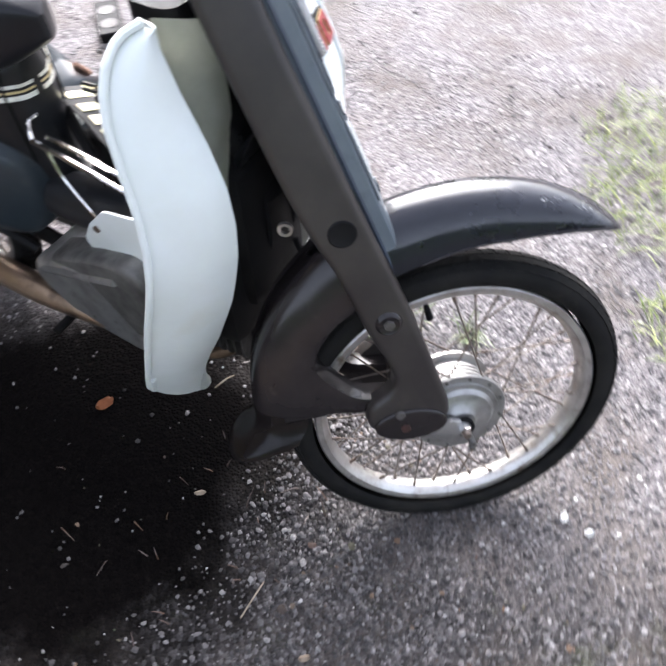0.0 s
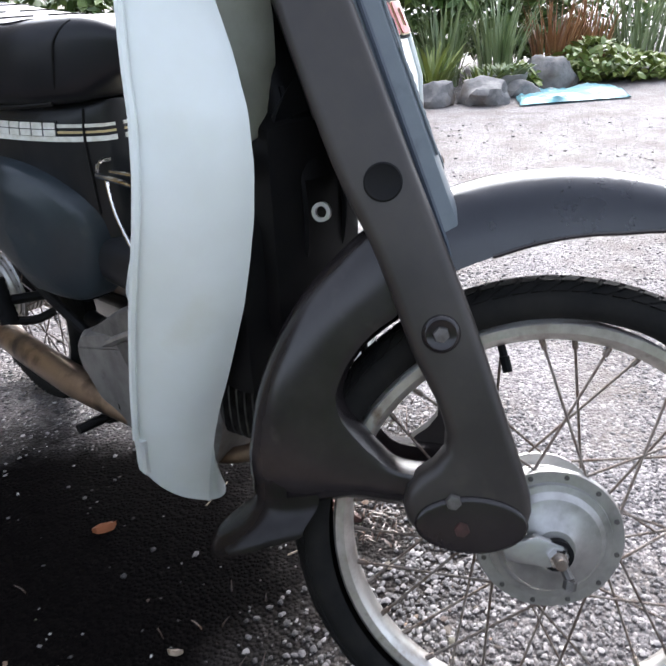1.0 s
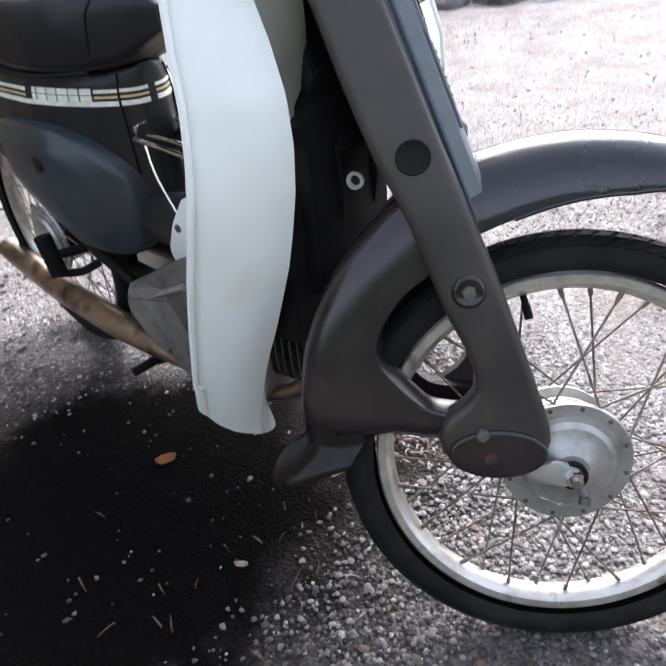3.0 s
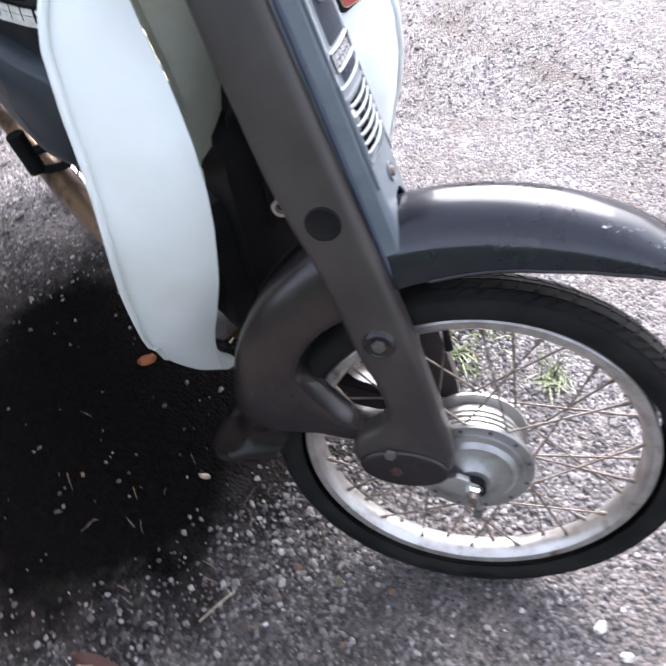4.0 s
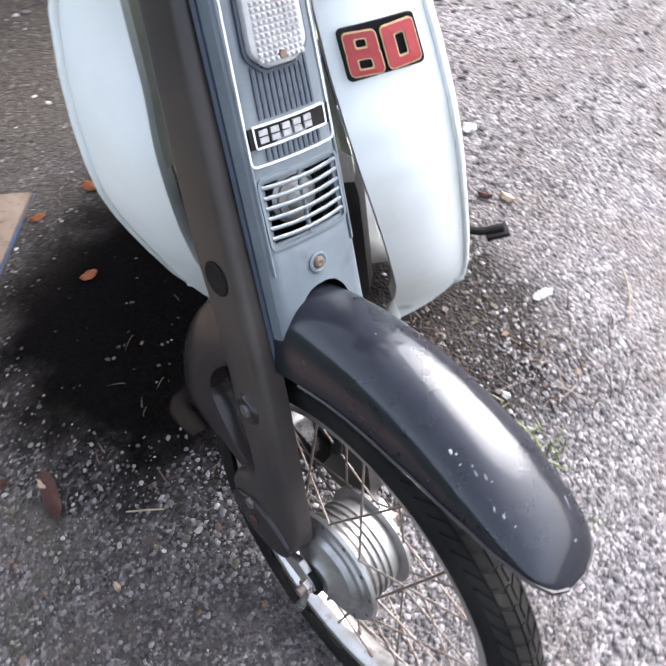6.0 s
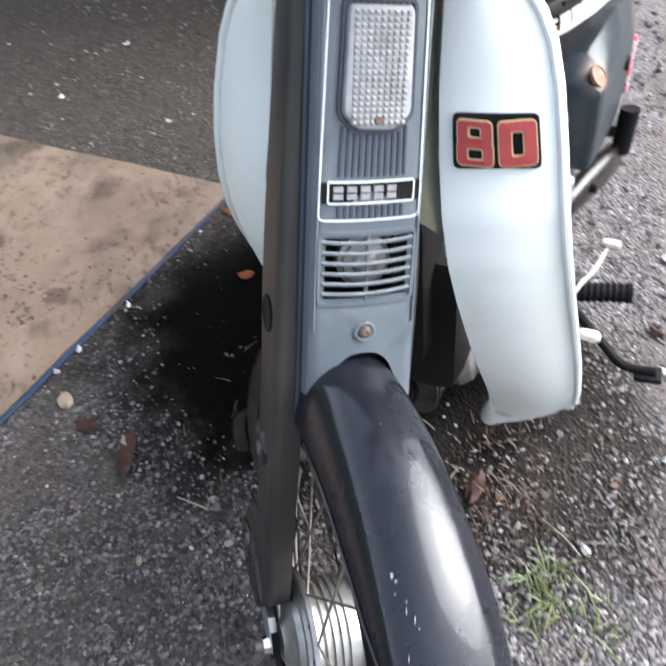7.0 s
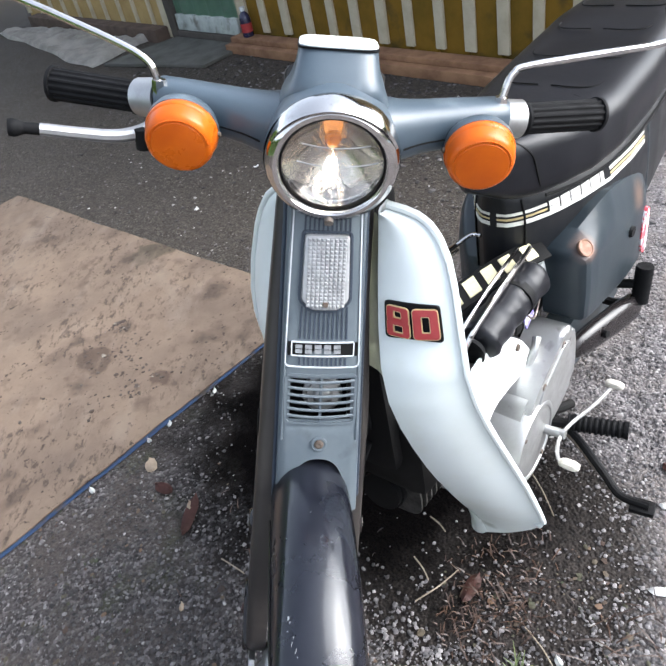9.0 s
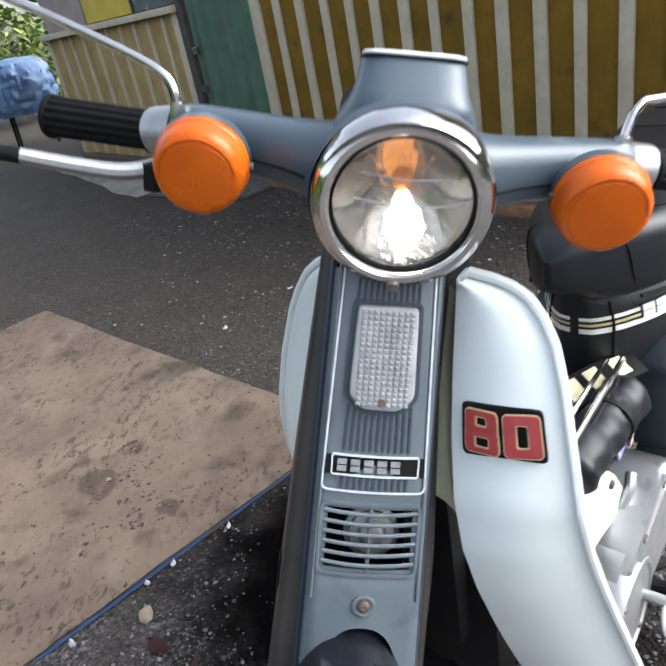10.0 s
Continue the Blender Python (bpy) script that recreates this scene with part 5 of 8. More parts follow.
rings = [[on_plate(k / 20, w) for w in (-0.029, -0.017, 0, 0.017, 0.029)] + [on_plate(k / 20, w, -0.003) for w in (0.029, 0.017, 0, -0.017, -0.029)] for k in range(21)]
nplate = part("number_plate", loft(rings), BLACK, moped, "black curved number plate with pale raised bars", MID)
for i in range(5):
    t0 = 0.10 + i * 0.165 + (0.035 if i == 4 else 0)
    q = [(t0, -0.019), (t0 + 0.105, -0.019), (t0 + 0.105, 0.019), (t0, 0.019)]
    part("plate_bar", loft([[on_plate(a, b, -0.001) for a, b in q], [on_plate(a, b, 0.002) for a, b in q]]), PLATELET, nplate)
part("plate_stay", tube([(-0.58, -0.01, 0.525), (-0.66, 0.03, 0.545), (-0.75, 0.08, 0.565)], 0.01, 8), BLACK, moped)
# small chrome carrier beside the spine
for s in (-1, 1):
    o = 0 if s < 0 else 0.012
    part("carrier_rail", tube([(-0.43, s * 0.100, 0.570 + o), (-0.47, s * 0.101, 0.586 + o), (-0.56, s * 0.100, 0.592 + o), (-0.698, s * 0.093, 0.588 + o)], 0.0042, 8), CHROME, moped, "thin chrome carrier rail")
    part("carrier_rail", tube([(-0.43, s * 0.080, 0.572 + o), (-0.56, s * 0.082, 0.596 + o), (-0.68, s * 0.078, 0.592 + o)], 0.0034, 8), CHROME, moped, "thin chrome carrier rail")
    if s < 0:
        part("carrier_bar", tube([(-0.698, s * 0.093, 0.588 + o), (-0.722, s * 0.075, 0.600 + o), (-0.725, s * 0.055, 0.602 + o)], 0.0038, 8), CHROME, moped, "chrome carrier corner")
    part("carrier_strut", tube([(-0.675, s * 0.090, 0.586), (-0.655, s * 0.096, 0.53), (-0.60, s * 0.097, 0.45)], 0.0030, 8), CHROME, moped)
# rolled black bag strapped under the carrier
rings = []
for k in range(29):
    t = k / 28
    c = Vector((-0.480 - 0.20 * t, 0.098 + 0.012 * t, 0.560 + 0.004 * t))
    g = [0.55, 0.9, 1.0][min(k, 2)] if k < 3 else ([0.6, 0.9, 1.0][min(28 - k, 2)] if k > 25 else 1.0)
    g *= 1 + 0.04 * math.sin(k * 1.05)
    ring = ring_around(c, (-0.2, 0.02, 0.02), 0.031 * g, 28, 0.033 * g)
    rings.append([c + (v - c) * (1 + 0.10 * noise.noise((v.x * 34, v.y * 34, v.z * 34)) + 0.05 * abs(noise.noise((v.x * 80, v.y * 80, v.z * 80)))) for v in ring])
bag = part("tool_bag", loft(rings), VINYL, moped, "rolled black vinyl tool bag")
part("bag_strap", loft([ring_around((-0.60 - d, 0.1055, 0.5625), (-0.2, 0.012, 0.004), 0.034, 20) for d in (0, 0.016)]), BLACK, bag)
part("bag_end", lathe([(0, 0.0), (0, 0.02), (0.01, 0.024), (0.012, 0.0)], (-0.473, 0.0975, 0.5600), (1, -0.06, -0.02), 18), GRIP, bag)
# white lower panel with a hole, and the engine block
for s in (-1, 1):
    out = rounded([(-0.41, 0.545), (-0.446, 0.560), (-0.55, 0.530), (-0.609, 0.472), (-0.652, 0.412), (-0.632, 0.383), (-0.565, 0.400), (-0.50, 0.410), (-0.44, 0.37), (-0.41, 0.38)], 0.014)
    pan = part("lower_panel", prism(out, s * 0.114 - 0.002, s * 0.114 + 0.002, bevel=0.0012), WHITE, moped, "white plastic lower side panel")
    part("panel_bolt", lathe([(0, 0), (0, 0.007), (0.004, 0.006), (0.004, 0)], (-0.591, s * 0.116, 0.470), (0, s, 0), 10), BRASS, pan)

rings = []
for y, g in ((-0.085, 0.9), (-0.07, 1.0), (0.07, 1.0), (0.085, 0.92)):
    out = rounded([(-0.44, 0.40), (-0.40, 0.30), (-0.44, 0.20), (-0.56, 0.17), (-0.72, 0.19), (-0.80, 0.27), (-0.78, 0.32), (-0.66, 0.36), (-0.52, 0.38)], 0.03)
    rings.append([(-0.58 + (a + 0.58) * g, y, 0.31 + (b - 0.31) * g) for a, b in out])
MAGNETO = LEFT.inverted() @ RIGHT
engine = part("engine_case", loft(rings), HUBMETAL, moped, "dull cast aluminium engine case")
# left side: clutch bulge and sprocket cover
part("clutch_cover", lathe([(0.09, 0.086), (0.146, 0.085), (0.157, 0.083), (0.1625, 0.079), (0.1640, 0.0745), (0.1632, 0.071), (0.1610, 0.069), (0.162, 0.05), (0.1625, 0.0)], (-0.570, 0, 0.270), (0, 1, 0), 56), ALLOY, engine, "round aluminium clutch cover with a raised rim")
for k in range(5):
    a = radians(100 + 26 * k)
    part("case_lug", tube([(-0.570 + 0.087 * math.cos(a), 0.10, 0.270 + 0.087 * math.sin(a)), (-0.570 + 0.087 * math.cos(a), 0.140, 0.270 + 0.087 * math.sin(a))], 0.010, 12), ALLOY, engine)
out = rounded([(-0.545, 0.345), (-0.575, 0.380), (-0.652, 0.402), (-0.715, 0.428), (-0.752, 0.412), (-0.770, 0.360), (-0.776, 0.300), (-0.768, 0.256), (-0.70, 0.235), (-0.62, 0.235), (-0.55, 0.29)], 0.018)
part("sprocket_cover", prism(out, 0.085, 0.158, bevel=0.013, seg=4), ALLOY, engine, "bright cast aluminium sprocket cover")
mid_x, mid_z = sum(p[0] for p in out) / len(out), sum(p[1] for p in out) / len(out)
part("cover_field", prism([(mid_x + (a - mid_x) * 0.72, mid_z + (b - mid_z) * 0.74) for a, b in out], 0.150, 0.1612, bevel=0.0028, seg=3), ALLOY, engine)
part("case_boss", prism(rounded([(-0.525, 0.335), (-0.560, 0.372), (-0.600, 0.378), (-0.590, 0.335), (-0.545, 0.315)], 0.01), 0.085, 0.146, bevel=0.006, seg=3), ALLOY, engine)
part("cable_lug", tube([(-0.635, 0.118, 0.392), (-0.650, 0.124, 0.418), (-0.668, 0.120, 0.432)], 0.008, 10), ALLOY, engine)
for px, pz in ((-0.612, 0.372), (-0.700, 0.402)):
    part("case_screw", lathe([(-0.004, 0), (-0.004, 0.007), (0.002, 0.007), (0.003, 0.005), (0.001, 0.004), (0.001, 0)], (px, 0.1575, pz), (0, 1, 0), 16), STEEL, engine)
for dx, dz in ((-0.03, -0.06), (0.05, 0.055)):
    part("case_screw", lathe([(0, 0), (0, 0.005), (0.003, 0.004), (0.003, 0)], (-0.570 + dx, 0.1615, 0.270 + dz), (0, 1, 0), 10), STEEL, engine)
# right side: angular case with a raised rib
out = rounded([(-0.50, 0.455), (-0.618, 0.409), (-0.754, 0.335), (-0.844, 0.277), (-0.876, 0.220), (-0.83, 0.172), (-0.72, 0.175), (-0.60, 0.20), (-0.46, 0.27), (-0.44, 0.38)], 0.03)
mx, mz = sum(p[0] for p in out) / len(out), sum(p[1] for p in out) / len(out)
rings = [[(mx + (a - mx) * g, -y, mz + (b - mz) * g) for a, b in out] for y, g in ((0.09, 1.0), (0.138, 1.0), (0.146, 0.98), (0.151, 0.94), (0.1525, 0.88))]
rcase = part("magneto_cover", loft(rings), material("oily_cast_aluminium", (0.13, 0.125, 0.115), 0.42, 0.4, color2=(0.045, 0.042, 0.039), scale=14, bump=0.08, bump_scale=300), engine, "grimy grey engine side cover", MAGNETO)
part("cover_rib", tube([(-0.725, -0.150, 0.309), (-0.64, -0.153, 0.352), (-0.55, -0.153, 0.395)], 0.007, 8), HUBMETAL, rcase)
part("cover_crescent", tube([(-0.765, -0.150, 0.300), (-0.748, -0.152, 0.262), (-0.735, -0.152, 0.225), (-0.728, -0.150, 0.195)], 0.003, 8), HUBMETAL, rcase)
# cylinder with fins, lying forward
SOOT = material("sooty_aluminium", (0.055, 0.052, 0.048), 0.55, 0.4, color2=(0.02, 0.019, 0.018), scale=30, bump=0.1, bump_scale=200)
cyl = part("cylinder", tube([(-0.44, 0, 0.310), (-0.315, 0, 0.336)], 0.04, 20), BLACK, engine, "sooty finned cylinder")
ax = Vector((0.17, 0, 0.035)).normalized()
for k in range(7):
    c = Vector((-0.425, 0, 0.315)) + ax * (0.0165 * k)
    rr = []
    for d in (0, 0.004):
        rr.append([c + ax * d + Vector((0, 0.066 * math.copysign(abs(math.cos(a)) ** 0.5, math.cos(a)), 0.056 * math.copysign(abs(math.sin(a)) ** 0.5, math.sin(a)))) for a in [2 * math.pi * i / 24 for i in range(24)]])
    part("fin", loft(rr), SOOT, cyl)
part("cylinder_head", tube([(-0.322, 0, 0.335), (-0.305, 0, 0.338)], 0.036, 20), BLACK, cyl, "dirty cylinder head")
part("carburettor", block((-0.42, 0.0, 0.44), (0.07, 0.07, 0.09), 0.015), HUBMETAL, engine)
# black blocks sized to stand in for the shade behind the legshield
part("airbox", block((-0.345, 0.0, 0.57), (0.145, 0.14, 0.25), 0.035), BLACK, moped, "black plastic air box, enlarged to fill the shaded gap")
part("gap_filler", block((-0.365, 0, 0.495), (0.14, 0.20, 0.23), 0.03), BLACK, moped, "added black block for the shaded gap behind the legshield")
for k in range(2):
    y = -0.02 + k * 0.05
    part("cable", tube([(-0.30, y, 0.72), (-0.27, y * 1.2, 0.60), (-0.30, y, 0.50), (-0.42, y * 0.7, 0.44)], 0.004, 6), GRIP, moped, "black control cable")
part("ignition_clip", lathe([(-0.003, 0.006), (-0.003, 0.010), (0.003, 0.010), (0.003, 0.006), (-0.003, 0.006)], (-0.242, -0.030, 0.603), (0.5, -1, 0.2), 18), HUBMETAL, moped, "small metal clip in the shade")
PADM = material("worn_cream_rubber", (0.56, 0.53, 0.46), 0.6, color2=(0.40, 0.37, 0.31), scale=50, bump=0.2, bump_scale=200)
# footrests, shift pedal, stands
for s in (-1, 1):
    part("footrest_bar", tube([(-0.655, s * 0.02, 0.225), (-0.67, s * 0.12, 0.215), (-0.690, s * (0.20 if s > 0 else 0.16), 0.212)], 0.010, 10), BLACK, moped, "black footrest bar")
    if s < 0:
        continue
    p0, p1 = Vector((-0.690, s * 0.180, 0.212)), Vector((-0.712, s * 0.288, 0.218))
    rings = []
    for k in range(44):
        r = 0.0155 + (0.0022 if k % 4 < 2 else 0) if 1 < k < 42 else 0.018
        rings.append(ring_around(p0 + (p1 - p0) * (k / 43), p1 - p0, r, 16))
    part("footrest_rubber", loft(rings), GRIP, moped, "ribbed black footrest rubber")
part("shift_lever", tube([(-0.534, 0.232, 0.285), (-0.548, 0.215, 0.268), (-0.575, 0.200, 0.262), (-0.610, 0.194, 0.262), (-0.650, 0.202, 0.264), (-0.710, 0.222, 0.263), (-0.780, 0.234, 0.254)], 0.0036, 8), ALLOY, moped, "thin bent steel shift lever")
part("shift_shaft", tube([(-0.615, 0.14, 0.258), (-0.615, 0.200, 0.262)], 0.009, 12), ALLOY, moped)
for c in ((-0.533, 0.236, 0.289), (-0.782, 0.236, 0.256)):
    rings = [ring_around((c[0], c[1] - 0.018 + 0.036 * t, c[2]), (0, 1, 0), r, 14, r * 0.62) for t, r in ((0, 0.002), (0.04, 0.009), (0.14, 0.0130), (0.32, 0.0152), (0.7, 0.0152), (0.88, 0.0130), (0.97, 0.009), (1, 0.002))]
    part("shift_pad", loft(rings), PADM, moped, "pale worn rubber shift pad")
part("side_stand", tube([(-0.70, 0.150, 0.205), (-0.69, 0.20, 0.175), (-0.66, 0.265, 0.135), (-0.637, 0.306, 0.117), (-0.632, 0.360, 0.123)], lambda t: 0.0085, 10), BLACK, moped, "black folded side stand")
part("stand_foot", block((-0.632, 0.348, 0.113), (0.032, 0.045, 0.012), 0.004, pose(0, 0, 0, 6, 0, 4)), BLACK, moped)
part("stand_spring", tube([(-0.70, 0.155, 0.19), (-0.685, 0.21, 0.155), (-0.665, 0.25, 0.132)], 0.0055, 8), STEEL, moped)
part("centre_stand", tube([(-0.745, -0.105, 0.21), (-0.76, -0.12, 0.15), (-0.83, -0.140, 0.11)], 0.011, 10), BLACK, moped, "black centre stand leg")
part("centre_stand", tube([(-0.745, 0.105, 0.21), (-0.76, 0.12, 0.15), (-0.83, 0.140, 0.11)], 0.011, 10), BLACK, moped, "black centre stand leg")
part("stand_crossbar", tube([(-0.765, -0.118, 0.15), (-0.765, 0.118, 0.15)], 0.009, 10), BLACK, moped)
# exhaust on the right
part("exhaust", tube([(-0.385, -0.02, 0.30), (-0.395, -0.075, 0.225), (-0.50, -0.115, 0.185), (-0.70, -0.150, 0.19), (-0.90, -0.170, 0.192), (-1.2, -0.18, 0.18), (-1.5, -0.185, 0.195)],
                     lambda t: 0.013 if t < 0.4 else min(0.030, 0.013 + (t - 0.4) * 0.07), 18, step=8), EXHAUST, moped, "tarnished brown exhaust pipe")
# swing arm, chain case, shocks, rear fender, pillion pegs
for s in (-1, 1):
    part("swing_arm", tube([(-0.79, s * 0.09, 0.285), (-0.98, s * 0.088, 0.275), (-1.16, s * 0.086, 0.272)], 0.016, 12), BLACK, moped, "black rear swing arm")
    part("shock_absorber", tube([(-1.14, s * 0.115, 0.29), (-1.09, s * 0.125, 0.45), (-1.04, s * 0.13, 0.60)], 0.022, 14), BLACK, moped, "black shock absorber")
    part("pillion_peg", tube([(-1.00, s * 0.135, 0.325), (-1.01, s * 0.205, 0.335)], 0.010, 10), BLACK, moped)
    p = Vector((-0.96, s * 0.215, 0.395))
    part("pillion_rubber", loft([ring_around(Vector((-1.015, s * 0.212, 0.380)) + Vector((0.010, 0, -0.085)) * (k / 15), (0.01, 0, -0.085), 0.017 + (0.0015 if k % 2 else 0), 16) for k in range(16)]), GRIP, moped, "folded black pillion footrest")
    part("peg_bracket", tube([(-0.99, s * 0.13, 0.29), (-0.995, s * 0.17, 0.285), (-1.004, s * 0.212, 0.297)], 0.009, 8), BLACK, moped)
out = rounded([(-0.70, 0.36), (-0.82, 0.36), (-1.05, 0.34), (-1.20, 0.32), (-1.22, 0.24), (-1.10, 0.20), (-0.86, 0.205), (-0.74, 0.24)], 0.03)
part("swing_cover", loft([ring_around(Vector((-0.785, 0.140, 0.302)) + Vector((-0.225, 0.062, -0.024)) * t, (-0.225, 0.062, -0.024), 0.034 * r, 20, 0.022 * r, (0, 0, 1)) for t, r in ((0, 0.35), (0.04, 0.6), (0.14, 0.82), (0.35, 1.0), (0.7, 1.08), (0.94, 1.0), (1.0, 0.8))]), DARK, moped, "scuffed glossy black swing arm cover")
part("cover_bolt", lathe([(0, 0), (0, 0.009), (0.006, 0.007), (0.006, 0)], (-0.865, 0.186, 0.305), (0.3, 1, 0.35), 8), BLACK, moped)
part("chain_case", prism(out, 0.085, 0.135, bevel=0.012, seg=3), SIDEP, moped, "dark scuffed chain case")
RF = [(30, 0.335, 0.29, 0.062), (90, 0.335, 0.29, 0.062), (170, 0.330, 0.29, 0.062)]
part("rear_fender", fender_mesh(RF), FRAME, moped, "charcoal rear fender", pose(-1.19, 0, 0.272))
part("kick_lever", tube([(-0.84, -0.13, 0.29), (-0.90, -0.145, 0.33), (-0.98, -0.15, 0.36), (-1.06, -0.155, 0.40)], 0.010, 8), BLACK, moped, "black kick-start lever")
part("spark_plug_lead", tube([(-0.24, 0.0, 0.345), (-0.22, 0.01, 0.42), (-0.27, 0.03, 0.52)], 0.0045, 8), GRIP, moped)
part("oil_badge", block((-0.655, 0.108, 0.492), (0.035, 0.004, 0.05), 0.002, pose(0, 0, 0, 0, 20, 0)), VIOLET, moped, "small violet sticker")
part("coil_box", block((-0.655, 0.075, 0.50), (0.07, 0.06, 0.085), 0.015), BLACK, moped, "black box beside the frame")
part("plastic_clip", block((-0.752, 0.090, 0.520), (0.032, 0.026, 0.036), 0.006, pose(0, 0, 0, 15, 30, 0)), WHITE, moped, "white plastic clip")
part("wire", tube([(-0.60, 0.10, 0.575), (-0.62, 0.122, 0.52), (-0.66, 0.12, 0.49), (-0.70, 0.115, 0.53)], 0.0018, 6), STEEL, moped, "bent wire")

# ---- ground ----
def ground_material():
    m = bpy.data.materials.new("wet_gravel_and_soil")
    m.use_nodes = True
    nt = m.node_tree
    b = nt.nodes["Principled BSDF"]
    L = nt.links.new
    tc = nt.nodes.new("ShaderNodeTexCoord")

    def noise_node(scale, detail=6, rough=0.6):
        n = nt.nodes.new("ShaderNodeTexNoise")
        n.inputs["Scale"].default_value, n.inputs["Detail"].default_value, n.inputs["Roughness"].default_value = scale, detail, rough
        L(tc.outputs["Object"], n.inputs["Vector"])
        return n

    def ramp(src, stops):
        r = nt.nodes.new("ShaderNodeValToRGB")
        while len(r.color_ramp.elements) < len(stops):
            r.color_ramp.elements.new(0.5)
        for e, (p, c) in zip(r.color_ramp.elements, stops):
            e.position, e.color = p, (*c, 1)
        L(src, r.inputs[0])
        return r.outputs[0]

    def mix(f, a, c, mode="MIX"):
        n = nt.nodes.new("ShaderNodeMix")
        n.data_type, n.blend_type = "RGBA", mode
        for v, k in ((f, 0), (a, 6), (c, 7)):
            if isinstance(v, (int, float)):
                n.inputs[k].default_value = v
            elif isinstance(v, tuple):
                n.inputs[k].default_value = (*v, 1)
            else:
                L(v, n.inputs[k])
        return n.outputs[2]

    vor = nt.nodes.new("ShaderNodeTexVoronoi")
    vor.inputs["Scale"].default_value = 150
    L(tc.outputs["Object"], vor.inputs["Vector"])
    vor2 = nt.nodes.new("ShaderNodeTexVoronoi")
    vor2.inputs["Scale"].default_value = 38
    L(tc.outputs["Object"], vor2.inputs["Vector"])
    sep = nt.nodes.new("ShaderNodeSeparateColor")
    L(vor.outputs["Color"], sep.inputs[0])
    gravel = ramp(sep.outputs[0], [(0.0, (0.075, 0.069, 0.073)), (0.35, (0.125, 0.114, 0.115)), (0.7, (0.18, 0.165, 0.165)), (0.95, (0.25, 0.231, 0.228)), (1.0, (0.42, 0.40, 0.39))])
    gravel = mix(ramp(noise_node(4.5).outputs[0], [(0.42, (0, 0, 0)), (0.66, (0.85, 0.85, 0.85))]), gravel, (0.10, 0.085, 0.074))
    soil = ramp(sep.outputs[1], [(0.0, (0.022, 0.0192, 0.0182)), (0.5, (0.055, 0.049, 0.0475)), (0.9, (0.13, 0.118, 0.115)), (1.0, (0.24, 0.225, 0.218))])
    soil = mix(ramp(noise_node(5.0).outputs[0], [(0.42, (0, 0, 0)), (0.62, (1, 1, 1))]), soil, ramp(noise_node(60).outputs[0], [(0.3, (0.034, 0.028, 0.025)), (0.7, (0.080, 0.067, 0.059))]))
    soil = mix(ramp(noise_node(7.0, 8).outputs[0], [(0.56, (0, 0, 0)), (0.68, (0.6, 0.6, 0.6))]), soil, (0.038, 0.042, 0.020))
    soil = mix(ramp(noise_node(3.1, 8).outputs[0], [(0.55, (0, 0, 0)), (0.66, (0.7, 0.7, 0.7))]), soil, (0.030, 0.018, 0.014))
    asphalt = ramp(sep.outputs[2], [(0.0, (0.023, 0.0188, 0.0148)), (0.7, (0.057, 0.0485, 0.039)), (0.97, (0.100, 0.088, 0.073)), (1.0, (0.17, 0.162, 0.15))])
    asphalt = mix(ramp(noise_node(11.0).outputs[0], [(0.40, (0, 0, 0)), (0.65, (0.8, 0.8, 0.8))]), asphalt, ramp(noise_node(45.0).outputs[0], [(0.32, (0.020, 0.0165, 0.014)), (0.68, (0.078, 0.065, 0.055))]))
    xyz = nt.nodes.new("ShaderNodeSeparateXYZ")
    L(tc.outputs["Object"], xyz.inputs[0])

    def math_node(op, a, c):
        n = nt.nodes.new("ShaderNodeMath")
        n.operation = op
        for v, k in ((a, 0), (c, 1)):
            if isinstance(v, (int, float)):
                n.inputs[k].default_value = v
            else:
                L(v, n.inputs[k])
        return n.outputs[0]

    lane = math_node("ADD", math_node("MULTIPLY", xyz.outputs[0], 0.5), math_node("MULTIPLY", xyz.outputs[1], 0.87))
    lane = math_node("ADD", lane, math_node("MULTIPLY", math_node("SUBTRACT", noise_node(2.2).outputs[0], 0.5), 0.9))
    mr = nt.nodes.new("ShaderNodeMapRange")
    mr.interpolation_type = "SMOOTHSTEP"
    mr.inputs[1].default_value, mr.inputs[2].default_value = -0.24, 0.2
    L(lane, mr.inputs[0])
    far = nt.nodes.new("ShaderNodeMapRange")
    far.interpolation_type = "SMOOTHSTEP"
    far.inputs[1].default_value, far.inputs[2].default_value = -0.9, -1.7
    L(math_node("ADD", xyz.outputs[0], math_node("MULTIPLY", math_node("SUBTRACT", noise_node(1.3).outputs[0], 0.5), 0.8)), far.inputs[0])
    # oil-dark soil with the moped's shade painted into its near-black colour
    oil_shade = nt.nodes.new("ShaderNodeVectorMath")
    oil_shade.operation = "SUBTRACT"
    oil_shade.inputs[1].default_value = (-0.72, 0.12, 0)
    L(tc.outputs["Object"], oil_shade.inputs[0])
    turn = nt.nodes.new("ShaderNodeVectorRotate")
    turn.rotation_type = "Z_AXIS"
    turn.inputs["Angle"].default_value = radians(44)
    L(oil_shade.outputs[0], turn.inputs[0])
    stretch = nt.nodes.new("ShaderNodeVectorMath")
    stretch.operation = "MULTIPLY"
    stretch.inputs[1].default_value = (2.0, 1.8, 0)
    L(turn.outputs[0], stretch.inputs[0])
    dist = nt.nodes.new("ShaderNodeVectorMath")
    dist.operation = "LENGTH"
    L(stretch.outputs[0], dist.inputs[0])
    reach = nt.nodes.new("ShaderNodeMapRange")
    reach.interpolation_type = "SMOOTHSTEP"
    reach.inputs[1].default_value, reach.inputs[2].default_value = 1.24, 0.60
